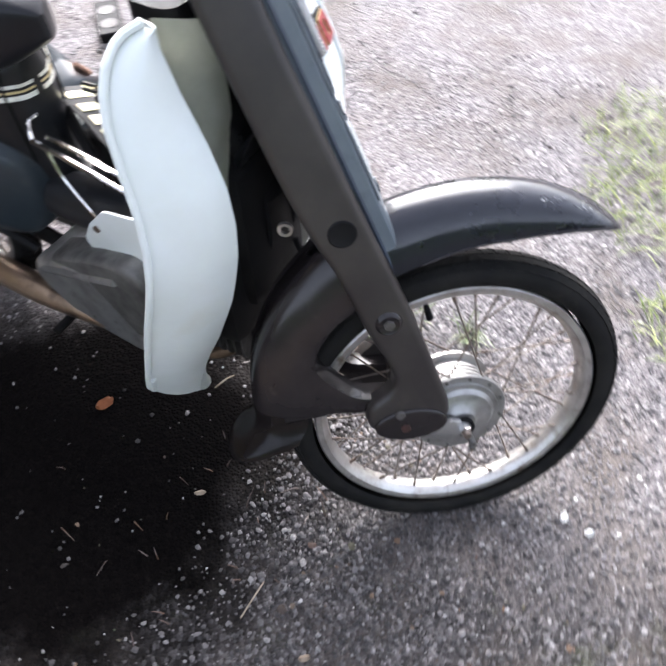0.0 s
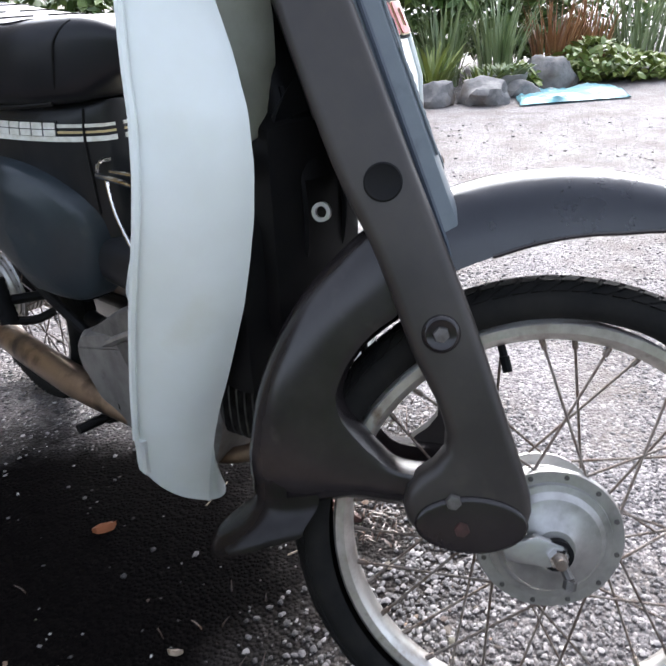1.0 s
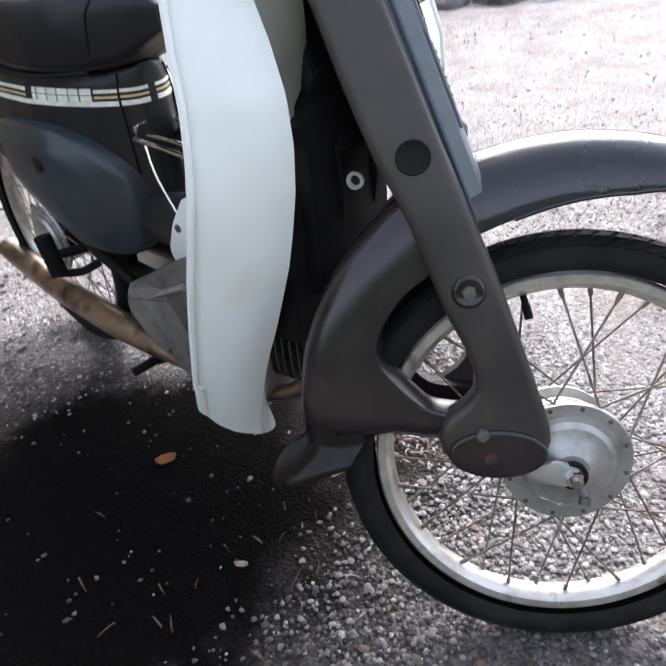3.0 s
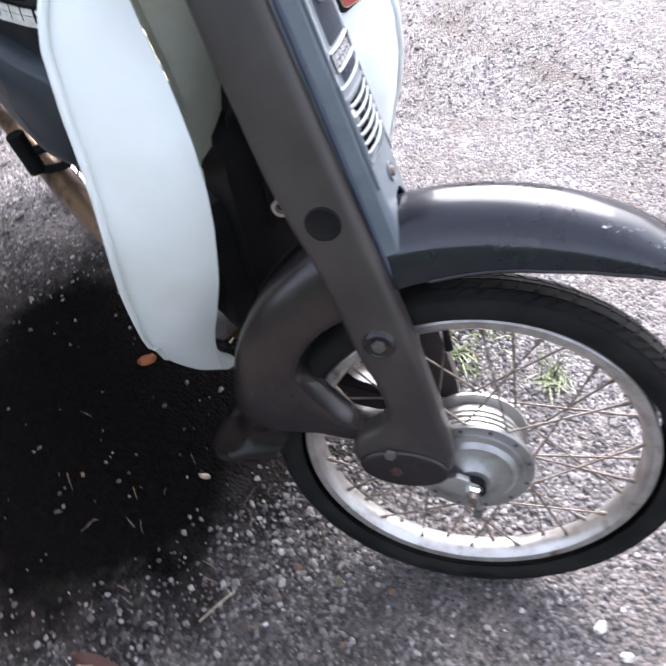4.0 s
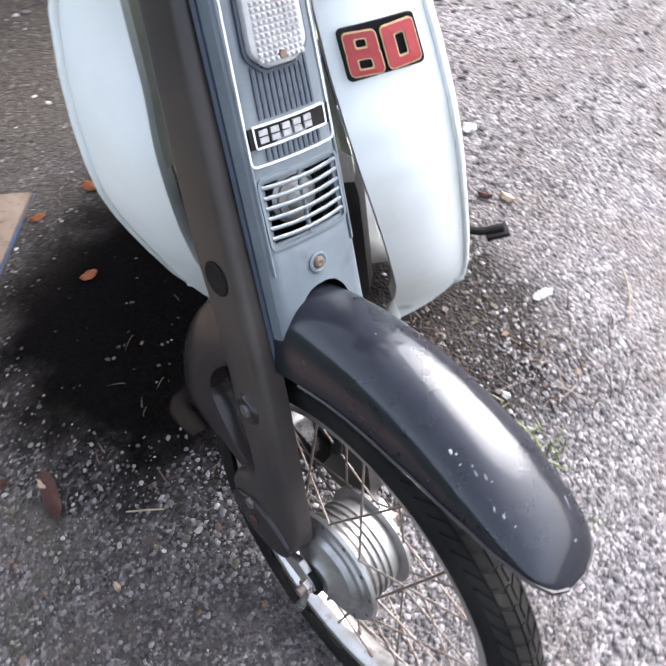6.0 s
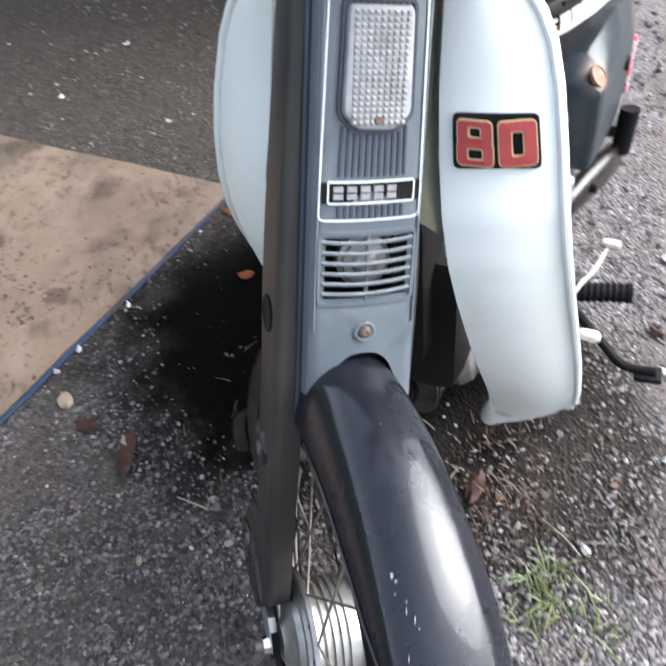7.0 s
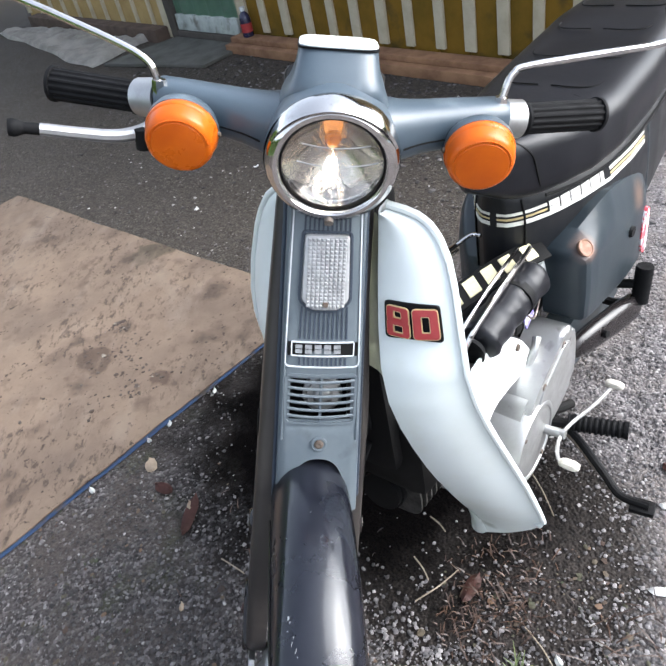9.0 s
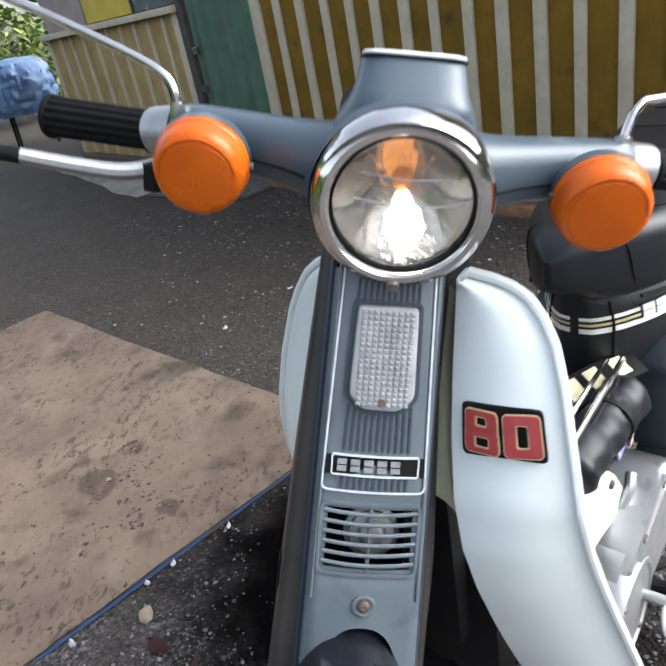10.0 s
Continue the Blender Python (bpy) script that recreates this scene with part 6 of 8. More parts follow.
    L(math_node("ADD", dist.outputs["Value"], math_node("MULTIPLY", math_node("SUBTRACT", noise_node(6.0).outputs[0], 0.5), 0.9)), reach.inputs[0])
    near = mix(mr.outputs[0], soil, gravel)
    # dark brown soil under the moped, deepened by shade put into its colour
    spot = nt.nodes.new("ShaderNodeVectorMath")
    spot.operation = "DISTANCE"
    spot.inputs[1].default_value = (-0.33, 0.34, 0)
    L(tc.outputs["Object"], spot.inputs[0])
    soil_shade = nt.nodes.new("ShaderNodeMapRange")
    soil_shade.interpolation_type = "SMOOTHSTEP"
    soil_shade.inputs[1].default_value, soil_shade.inputs[2].default_value = 0.42, 0.27
    L(math_node("ADD", spot.outputs["Value"], math_node("MULTIPLY", math_node("SUBTRACT", noise_node(9.0).outputs[0], 0.5), 0.3)), soil_shade.inputs[0])
    near = mix(soil_shade.outputs[0], near, ramp(noise_node(80).outputs[0], [(0.3, (0.009, 0.0074, 0.0066)), (0.7, (0.036, 0.029, 0.025))]))
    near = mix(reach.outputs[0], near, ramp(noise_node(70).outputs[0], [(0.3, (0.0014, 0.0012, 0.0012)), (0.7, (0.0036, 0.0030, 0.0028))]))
    dry = mix(mr.outputs[0], asphalt, gravel)
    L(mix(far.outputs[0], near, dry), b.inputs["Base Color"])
    rough = nt.nodes.new("ShaderNodeMapRange")
    rough.inputs[3].default_value, rough.inputs[4].default_value = 0.55, 0.9
    L(noise_node(4.0).outputs[0], rough.inputs[0])
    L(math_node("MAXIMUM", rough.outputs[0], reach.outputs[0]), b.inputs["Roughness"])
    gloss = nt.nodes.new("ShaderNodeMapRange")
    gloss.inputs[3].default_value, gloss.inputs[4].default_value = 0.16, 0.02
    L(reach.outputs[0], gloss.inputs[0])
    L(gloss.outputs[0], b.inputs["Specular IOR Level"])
    bump = nt.nodes.new("ShaderNodeBump")
    bump.inputs["Strength"].default_value, bump.inputs["Distance"].default_value = 0.8, 0.005
    L(math_node("ADD", math_node("MULTIPLY", vor.outputs["Distance"], -1.0), math_node("MULTIPLY", noise_node(40).outputs[0], 0.8)), bump.inputs["Height"])
    L(bump.outputs[0], b.inputs["Normal"])
    return m


def stone_material(name, stops, rough=0.55):
    m = bpy.data.materials.new(name)
    m.use_nodes = True
    nt = m.node_tree
    b = nt.nodes["Principled BSDF"]
    geo = nt.nodes.new("ShaderNodeNewGeometry")
    r = nt.nodes.new("ShaderNodeValToRGB")
    while len(r.color_ramp.elements) < len(stops):
        r.color_ramp.elements.new(0.5)
    for e, (p, c) in zip(r.color_ramp.elements, stops):
        e.position, e.color = p, (*c, 1)
    nt.links.new(geo.outputs["Random Per Island"], r.inputs[0])
    tc = nt.nodes.new("ShaderNodeTexCoord")
    n = nt.nodes.new("ShaderNodeTexNoise")
    n.inputs["Scale"].default_value = 220
    nt.links.new(tc.outputs["Object"], n.inputs["Vector"])
    mx = nt.nodes.new("ShaderNodeMix")
    mx.data_type, mx.blend_type = "RGBA", "MULTIPLY"
    mx.inputs[0].default_value = 0.6
    nt.links.new(r.outputs[0], mx.inputs[6])
    nt.links.new(n.outputs[0], mx.inputs[7])
    nt.links.new(mx.outputs[2], b.inputs["Base Color"])
    b.inputs["Roughness"].default_value = rough
    return m


def ground_mesh():
    bm = bmesh.new()
    edge = [-900, -300, -100, -40, -20, -12, -8, -6] + [-5 + 0.25 * i for i in range(41)] + [6, 8, 12, 20, 40, 100, 300, 900]
    grid = [[bm.verts.new((x, y, 0.008 * noise.noise((x * 1.7, y * 1.7, 0)) * (1 if abs(x) < 5 and abs(y) < 5 and (x * x + y * y) > 0.3 else 0.0) - 0.002)) for x in edge] for y in edge]
    for j in range(len(edge) - 1):
        for i in range(len(edge) - 1):
            bm.faces.new((grid[j][i], grid[j][i + 1], grid[j + 1][i + 1], grid[j + 1][i]))
    return bm


ground = tagged(mesh_object("ground", ground_mesh(), ground_material()), "wet dark soil and grey gravel yard, shade painted in under the moped", "ground", kind="structure")
rng = random.Random(7)


def lane_of(x, y):
    return 0.5 * x + 0.87 * y


def oil_shade_dist(x, y):
    """How far inside the stained, shade-painted patch under the engine: below 1 is inside."""
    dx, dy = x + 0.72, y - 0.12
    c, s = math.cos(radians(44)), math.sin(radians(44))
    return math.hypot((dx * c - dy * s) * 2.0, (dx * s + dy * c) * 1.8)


SHAPES = []
for k in range(12):
    own = bmesh.new()
    bmesh.ops.create_icosphere(own, subdivisions=1, radius=1)
    for v in own.verts:
        v.co *= 0.75 + 0.5 * rng.random()
        v.co.z *= 0.6
    own.verts.ensure_lookup_table()
    SHAPES.append(([tuple(v.co) for v in own.verts], [[v.index for v in f.verts] for f in own.faces]))
    own.free()


def scatter(name, mat, places, label, category, floor=lambda x, y: 0.0):
    verts, faces = [], []
    for x, y, r, squash in places:
        vs, fs = SHAPES[rng.randrange(12)]
        a = rng.random() * 6.28
        c, s = math.cos(a), math.sin(a)
        k = len(verts)
        sx, sy = r * (0.7 + 0.6 * rng.random()), r * (0.7 + 0.6 * rng.random())
        z0 = floor(x, y) + r * 0.15
        for vx, vy, vz in vs:
            px, py = vx * sx, vy * sy
            verts.append((x + px * c - py * s, y + px * s + py * c, z0 + vz * r * squash))
        faces += [[i + k for i in f] for f in fs]
    me = bpy.data.meshes.new(name)
    me.from_pydata(verts, [], faces)
    me.materials.append(mat)
    return tagged(new(name, me), label, category, kind="stuff")


GRAVEL = stone_material("grey_gravel", [(0.0, (0.045, 0.041, 0.042)), (0.42, (0.105, 0.096, 0.097)), (0.80, (0.205, 0.188, 0.188)), (0.985, (0.30, 0.282, 0.275)), (1.0, (0.60, 0.575, 0.55))], 0.75)
SPECK = stone_material("pale_grit", [(0.0, (0.022, 0.019, 0.018)), (0.5, (0.070, 0.063, 0.061)), (0.90, (0.17, 0.156, 0.152)), (0.992, (0.26, 0.245, 0.235)), (1.0, (0.5, 0.48, 0.46))], 0.85)
places, dark_places = [], []
for k in range(90000):
    d = abs(rng.gauss(0, 1.0)) + 0.05
    a = rng.random() * 6.283
    x, y = -0.2 + d * 1.0 * math.cos(a), 0.25 + d * math.sin(a)
    s = lane_of(x, y) + 0.25 * noise.noise((x * 2.2, y * 2.2, 3))
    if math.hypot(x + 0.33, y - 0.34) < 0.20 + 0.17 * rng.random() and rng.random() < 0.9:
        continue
    if oil_shade_dist(x, y) < 0.62 + 0.55 * rng.random() and rng.random() < 0.985:
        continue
    if s > -0.2 + 0.25 * rng.random():
        if len(places) < 30000:
            places.append((x, y, 0.0020 + 0.0038 * rng.random() ** 2.4, 0.7))
    elif rng.random() < 0.85 and len(dark_places) < 26000:
        dark_places.append((x, y, 0.0018 + 0.0042 * rng.random() ** 2.6, 0.75))
for k in range(2600):
    x, y = -0.6 - 3.2 * rng.random(), -1.2 + 3.4 * rng.random()
    if oil_shade_dist(x, y) < 1.2:
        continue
    dark_places.append((x, y, 0.0028 + 0.007 * rng.random() ** 4, 0.7))
for k in range(1100):
    x, y = -1.5 + 4.0 * rng.random(), 0.8 + 3.2 * rng.random()
    places.append((x, y, 0.004 + 0.007 * rng.random() ** 3, 0.7))
for k in range(3800):
    a, b = 4.6 * rng.random() - 0.4, 1.1 * rng.random() ** 1.7
    x, y = -4.435 + 0.7405 * a + 0.672 * (b + 0.08), -0.376 + 0.672 * a - 0.7405 * (b + 0.08)
    dark_places.append((x, y, 0.004 + 0.009 * rng.random() ** 3, 0.7))
scatter("gravel", GRAVEL, places, "loose grey gravel chips on the yard", "gravel")
flakes = []
for k in range(900):
    x, y = -0.75 + 0.9 * rng.random(), -0.75 + 1.0 * rng.random()
    if noise.noise((x * 5, y * 5, 21)) > -0.05 and lane_of(x, y) < 0.1 and (oil_shade_dist(x, y) > 1.0 or rng.random() < 0.06):
        flakes.append((x, y, 0.002 + 0.006 * rng.random() ** 3, 0.25))
for k in range(260):
    x, y = -0.30 + 0.35 * rng.random(), 0.25 + 0.35 * rng.random()
    flakes.append((x, y, 0.002 + 0.006 * rng.random() ** 3, 0.25))
LITTER = stone_material("leaf_litter", [(0.0, (0.018, 0.014, 0.010)), (0.3, (0.06, 0.030, 0.018)), (0.55, (0.035, 0.045, 0.018)), (0.8, (0.09, 0.065, 0.04)), (1.0, (0.16, 0.09, 0.05))], 0.7)
scatter("leaf_litter", LITTER, flakes, "crumbled brown and green leaf litter", "leaf litter")
PALE = stone_material("pale_chips", [(0.0, (0.2, 0.19, 0.17)), (0.7, (0.42, 0.40, 0.37)), (1.0, (0.75, 0.73, 0.69))], 0.7)
chips = []
for k in range(420):
    x, y = -1.1 - 2.6 * rng.random(), -1.0 + 1.9 * rng.random()
    chips.append((x, y, 0.0025 + 0.006 * rng.random() ** 3, 0.6))
for k in range(70):
    t = rng.random()
    chips.append((-0.82 - 0.4 * t + rng.gauss(0, 0.03), -0.50 + 0.45 * t + rng.gauss(0, 0.03), 0.002 + 0.005 * rng.random() ** 2, 0.6))
scatter("pale_chips", PALE, chips, "small pale stone chips on the dark yard", "gravel")
scatter("grit", SPECK, dark_places, "pale grit scattered over dark soil", "gravel")

# ---- mat ----
MAT = material("muddy_beige_cloth", (0.160, 0.115, 0.080), 0.85, color2=(0.110, 0.080, 0.058), scale=3.5, bump=0.3, bump_scale=90, grime=((0.060, 0.041, 0.029), 8.0, 0.56, 0.72))
BLUE = material("blue_tarpaulin", (0.035, 0.062, 0.125), 0.5, color2=(0.03, 0.055, 0.12), scale=20, grime=((0.06, 0.05, 0.045), 14, 0.48, 0.62))
STAINS = ((-1.80, -0.58, 0.10, (0.045, 0.036, 0.022)), (-1.20, -0.69, 0.09, (0.052, 0.033, 0.022)), (-1.05, -0.45, 0.05, (0.05, 0.03, 0.02)))
mt = MAT.node_tree
shader = mt.nodes["Principled BSDF"]
base_link = shader.inputs["Base Color"].links[0]
cloth = base_link.from_socket
coords = next(n for n in mt.nodes if n.bl_idname == "ShaderNodeTexCoord")
wobble = mt.nodes.new("ShaderNodeTexNoise")
wobble.inputs["Scale"].default_value, wobble.inputs["Detail"].default_value = 13, 7
mt.links.new(coords.outputs["Object"], wobble.inputs["Vector"])
for sx, sy, reach, tone in STAINS:
    gap = mt.nodes.new("ShaderNodeVectorMath")
    gap.operation = "DISTANCE"
    gap.inputs[1].default_value = (sx, sy, 0.03)
    mt.links.new(coords.outputs["Object"], gap.inputs[0])
    edge = mt.nodes.new("ShaderNodeMath")
    edge.operation = "MULTIPLY_ADD"
    edge.inputs[1].default_value = reach * 2.2
    mt.links.new(wobble.outputs[0], edge.inputs[0])
    mt.links.new(gap.outputs["Value"], edge.inputs[2])
    fall = mt.nodes.new("ShaderNodeMapRange")
    fall.inputs[1].default_value, fall.inputs[2].default_value = reach * 2.0, reach * 1.75
    fall.inputs[4].default_value = 0.75
    mt.links.new(edge.outputs[0], fall.inputs[0])
    soak = mt.nodes.new("ShaderNodeMix")
    soak.data_type = "RGBA"
    mt.links.new(fall.outputs[0], soak.inputs[0])
    mt.links.new(cloth, soak.inputs[6])
    soak.inputs[7].default_value = (*tone, 1)
    cloth = soak.outputs[2]
def cloth_noise(scale, detail, rough=0.6, stretch=None, at=0.0):
    n = mt.nodes.new("ShaderNodeTexNoise")
    n.inputs["Scale"].default_value, n.inputs["Detail"].default_value, n.inputs["Roughness"].default_value = scale, detail, rough
    place = mt.nodes.new("ShaderNodeMapping")
    place.inputs["Location"].default_value = (at, at * 0.7, 0)
    place.inputs["Rotation"].default_value = (0, 0, radians(28))
    place.inputs["Scale"].default_value = stretch or (1, 1, 1)
    mt.links.new(coords.outputs["Object"], place.inputs["Vector"])
    mt.links.new(place.outputs[0], n.inputs["Vector"])
    return n.outputs[0]


def cloth_range(src, lo, hi, top):
    n = mt.nodes.new("ShaderNodeMapRange")
    n.inputs[1].default_value, n.inputs[2].default_value, n.inputs[4].default_value = lo, hi, top
    mt.links.new(src, n.inputs[0])
    return n.outputs[0]


def cloth_times(a, b):
    n = mt.nodes.new("ShaderNodeMath")
    n.operation = "MULTIPLY"
    mt.links.new(a, n.inputs[0])
    mt.links.new(b, n.inputs[1])
    return n.outputs[0]


# broken dirt that gathers in some stretches, a few dark crumbs, and pale rubbed places
for amount, tone in ((cloth_times(cloth_range(cloth_noise(21, 9, 0.72, (1.0, 1.9, 1.0)), 0.52, 0.60, 0.9), cloth_range(cloth_noise(3.2, 3, 0.5, None, 3.0), 0.44, 0.56, 1.0)), (0.050, 0.034, 0.024)),
                     (cloth_times(cloth_range(cloth_noise(55, 6, 0.6), 0.60, 0.64, 0.9), cloth_range(cloth_noise(5, 4, 0.6, None, 7.0), 0.45, 0.56, 1.0)), (0.030, 0.019, 0.013)),
                     (cloth_range(cloth_noise(2.6, 6, 0.6, (1, 2.2, 1), 11.0), 0.54, 0.70, 0.5), (0.21, 0.165, 0.128))):
    dab = mt.nodes.new("ShaderNodeMix")
    dab.data_type = "RGBA"
    mt.links.new(amount, dab.inputs[0])
    mt.links.new(cloth, dab.inputs[6])
    dab.inputs[7].default_value = (*tone, 1)
    cloth = dab.outputs[2]
mt.links.new(cloth, shader.inputs["Base Color"])
mat_c = Vector((-1.293, 0.041, 0))
e1 = Vector((0.697, -0.721, 0)).normalized()
e2 = Vector((-0.680, -0.748, 0)).normalized()


def sheet(name, n1, l1, n2, l2, z, lift, mat, label, off=0.0, cat="mat"):
    bm = bmesh.new()
    rows = []
    for i in range(n1 + 1):
        row = []
        for j in range(n2 + 1):
            p = mat_c + e1 * (-off + (l1 + 2 * off) * i / n1) + e2 * (-off + (l2 + 2 * off) * j / n2)
            wob = 0.012 * noise.noise((p.x * 3, p.y * 3, 5)) + 0.006 * noise.noise((p.x * 9, p.y * 9, 2)) + 0.005 * abs(noise.noise((p.x * 14 + p.y * 6, p.y * 11, 8)))
            edge = 0.006 * noise.noise((p.x * 4, p.y * 4, 9)) if i in (0, n1) or j in (0, n2) else 0
            row.append(bm.verts.new((p.x + edge, p.y + edge, z + max(0, lift + wob * (lift / 0.01)))))
        rows.append(row)
    for i in range(n1):
        for j in range(n2):
            bm.faces.new((rows[i][j], rows[i + 1][j], rows[i + 1][j + 1], rows[i][j + 1]))
    return tagged(mesh_object(name, thickened(bm, Vector((0, 0, -0.003))), mat), label, cat)


sheet("tarpaulin", 40, 2.2, 40, 1.95, 0.003, 0.002, BLUE, "thin blue tarpaulin lying under the mat on the ground", 0.005, "tarpaulin")
sheet("ground_mat", 130, 2.2, 120, 1.95, 0.007, 0.006, MAT, "muddy beige cloth mat spread on the ground", 0.0)

crumbs = []
for k in range(900):
    a, b = 2.1 * rng.random(), 1.8 * rng.random()
    p = mat_c + e1 * a + e2 * b
    if noise.noise((p.x * 2.5, p.y * 2.5, 11)) + 0.5 * rng.random() > 0.32:
        crumbs.append((p.x, p.y, 0.0014 + 0.0045 * rng.random() ** 3, 0.6))
for cx, cy, sp, n in ((-1.20, -0.69, 0.07, 160), (-1.05, -0.45, 0.05, 90), (-1.20 + 0.18, -0.69 - 0.05, 0.12, 60)):
    for k in range(n):
        crumbs.append((cx + rng.gauss(0, sp) * 0.6, cy + rng.gauss(0, sp), 0.0014 + 0.006 * rng.random() ** 4, 0.6))
for k in range(420):
    t = rng.random()
    side = rng.gauss(0, 0.018 + 0.025 * (1 - t))
    way = Vector((-0.42, -0.16, 0)) * (t - 0.35) + Vector((-0.35, 0.93, 0)) * side + Vector((0.05, 0.02, 0)) * math.sin(7 * t)
    if noise.noise((way.x * 22, way.y * 22, 40)) > -0.12:
        crumbs.append((-1.13 + way.x, -0.56 + way.y, 0.0015 + 0.0055 * rng.random() ** 3, 0.45))
MUD = stone_material("mud_crumbs", [(0.0, (0.03, 0.018, 0.011)), (0.6, (0.062, 0.040, 0.026)), (0.95, (0.08, 0.06, 0.047)), (1.0, (0.3, 0.27, 0.22))], 0.8)
scatter("mud_crumbs", MUD, crumbs, "crumbs of dried mud on the mat", "mud", lambda x, y: 0.007 + max(0, 0.006 + 0.0072 * noise.noise((x * 3, y * 3, 5)) + 0.0036 * noise.noise((x * 9, y * 9, 2))))

# ---- shed ----
P0 = Vector((-4.435, -0.376, 0))
DV = Vector((0.7405, 0.672, 0)).normalized()
SHED = Matrix.Translation(P0) @ Matrix.Rotation(math.atan2(DV.y, DV.x), 4, "Z")      # x along the wall, y into the shed
OCHRE = material("ochre_painted_boards", (0.185, 0.104, 0.012), 0.8, color2=(0.125, 0.078, 0.010), scale=4, spec=0.25, bump=0.1, bump_scale=60, grime=((0.04, 0.032, 0.014), 6, 0.58, 0.75))
BATTEN = material("cream_battens", (0.47, 0.42, 0.31), 0.6, color2=(0.39, 0.34, 0.24), scale=9, bump=0.1, bump_scale=80)
GREEN = material("green_sheet_metal", (0.165, 0.285, 0.20), 0.55, color2=(0.125, 0.225, 0.155), scale=4, grime=((0.20, 0.24, 0.21), 9, 0.58, 0.8))
BEIGE = material("beige_boards", (0.36, 0.255, 0.105), 0.75, color2=(0.29, 0.20, 0.08), scale=5, bump=0.1, bump_scale=60)
PLANK = material("brown_plank", (0.25, 0.135, 0.070), 0.7, color2=(0.15, 0.075, 0.04), scale=6, bump=0.15, bump_scale=90)
POST = material("dark_timber", (0.05, 0.042, 0.036), 0.7, color2=(0.08, 0.07, 0.06), scale=12)
CONCRETE = material("stained_concrete", (0.20, 0.195, 0.185), 0.85, color2=(0.14, 0.13, 0.12), scale=5, bump=0.2, bump_scale=50)
DULLGLASS = material("dusty_window_glass", (0.10, 0.12, 0.13), 0.2, color2=(0.15, 0.165, 0.17), scale=4)
YELLOWP = material("yellow_paper", (0.55, 0.42, 0.06), 0.6, color2=(0.48, 0.36, 0.05), scale=5)
PINKISH = material("grey_pink_boards", (0.30, 0.25, 0.23), 0.7, color2=(0.24, 0.2, 0.19), scale=4)


def spart(name, bm, mat, parent, label=""):
    return part(name, bm, mat, parent, label)


shed = tagged(new("shed"), "ochre boarded garden shed with cream battens", "shed")
shed.matrix_basis = SHED
spart("wall", block((1.65, 0.06, 1.20), (3.2, 0.06, 2.40)), OCHRE, shed, "ochre painted board wall")
spart("roof", block((0.0, 1.2, 2.47), (7.2, 3.0, 0.08)), POST, shed, "dark flat roof")
spart("wall", block((3.22, 1.2, 1.2), (0.06, 2.3, 2.4)), OCHRE, shed)
spart("wall", block((-3.40, 1.2, 1.2), (0.06, 2.3, 2.4)), BEIGE, shed)
spart("wall", block((-0.1, 2.36, 1.2), (6.7, 0.06, 2.4)), OCHRE, shed)
BATTENS = (0.108, 0.322, 0.535, 0.752, 0.950, 1.142, 1.344, 1.535, 1.738, 1.925, 2.118, 2.305, 2.502, 2.70, 2.89, 3.08)
for i, u in enumerate(BATTENS):
    w = 0.056 + 0.012 * math.sin(i * 2.3) ** 2 if i else 0.10
    spart("batten", block((u, 0.016, 1.250 + (0.0 if i else -0.05)), (w, 0.028, 2.30), 0.004), BATTEN, shed)
for i, (u, v) in enumerate(zip(BATTENS[:-1], BATTENS[1:])):
    spart("board", block(((u + v) / 2, 0.026 - 0.004 * (i % 2), 1.21), (v - u - 0.035, 0.012, 2.36), 0.003), OCHRE, shed)
spart("base_plank", block((1.6, -0.05, 0.072), (3.1, 0.10, 0.032), 0.005), PLANK, shed, "brown timber base plank")
spart("base_plank", block((1.6, -0.075, 0.028), (3.12, 0.15, 0.055), 0.005), PLANK, shed, "brown timber base plank")
# green corrugated door
bm = bmesh.new()
rows = []
for k in range(73):
    x = -0.715 + 0.755 * k / 72
    y = 0.02 + 0.015 * math.copysign(abs(math.sin(k / 72 * math.pi * 9)) ** 0.6, math.sin(k / 72 * math.pi * 9))
    rows.append([(x, y, 0.16), (x, y, 1.95)])
loft(rows, closed=False, bm=bm)
bmesh.ops.solidify(bm, geom=bm.faces[:], thickness=0.003)
door = spart("door", bm, GREEN, shed, "green corrugated metal door")
spart("door_kick_rail", block((-0.338, 0.012, 0.12), (0.75, 0.03, 0.11), 0.004), material("worn_pale_paint", (0.40, 0.43, 0.41), 0.6, color2=(0.28, 0.31, 0.29), scale=9, grime=((0.14, 0.14, 0.12), 12, 0.5, 0.7)), door, "pale worn lower rail")
for z in (0.645, 1.5):
    spart("hinge", block((-0.665, -0.012, z), (0.06, 0.03, 0.045), 0.005), POST, door)
spart("latch", block((-0.67, -0.012, 0.91), (0.05, 0.03, 0.05), 0.006), CHROME, door, "shiny steel latch")
spart("door_step", block((-0.338, 0.04, 0.03), (0.78, 0.10, 0.06), 0.004), POST, shed)
spart("door_post", block((-0.775, 0.03, 1.2), (0.085, 0.08, 2.4), 0.004), POST, shed, "dark timber door post")
spart("door_post", block((0.075, 0.03, 1.2), (0.02, 0.06, 2.4), 0.003), BATTEN, shed)
spart("lintel", block((-0.35, 0.05, 2.17), (0.82, 0.06, 0.44)), POST, shed)
spart("corner_board", block((-0.865, 0.01, 0.60), (0.085, 0.03, 1.2), 0.004), BATTEN, shed, "cream corner board")
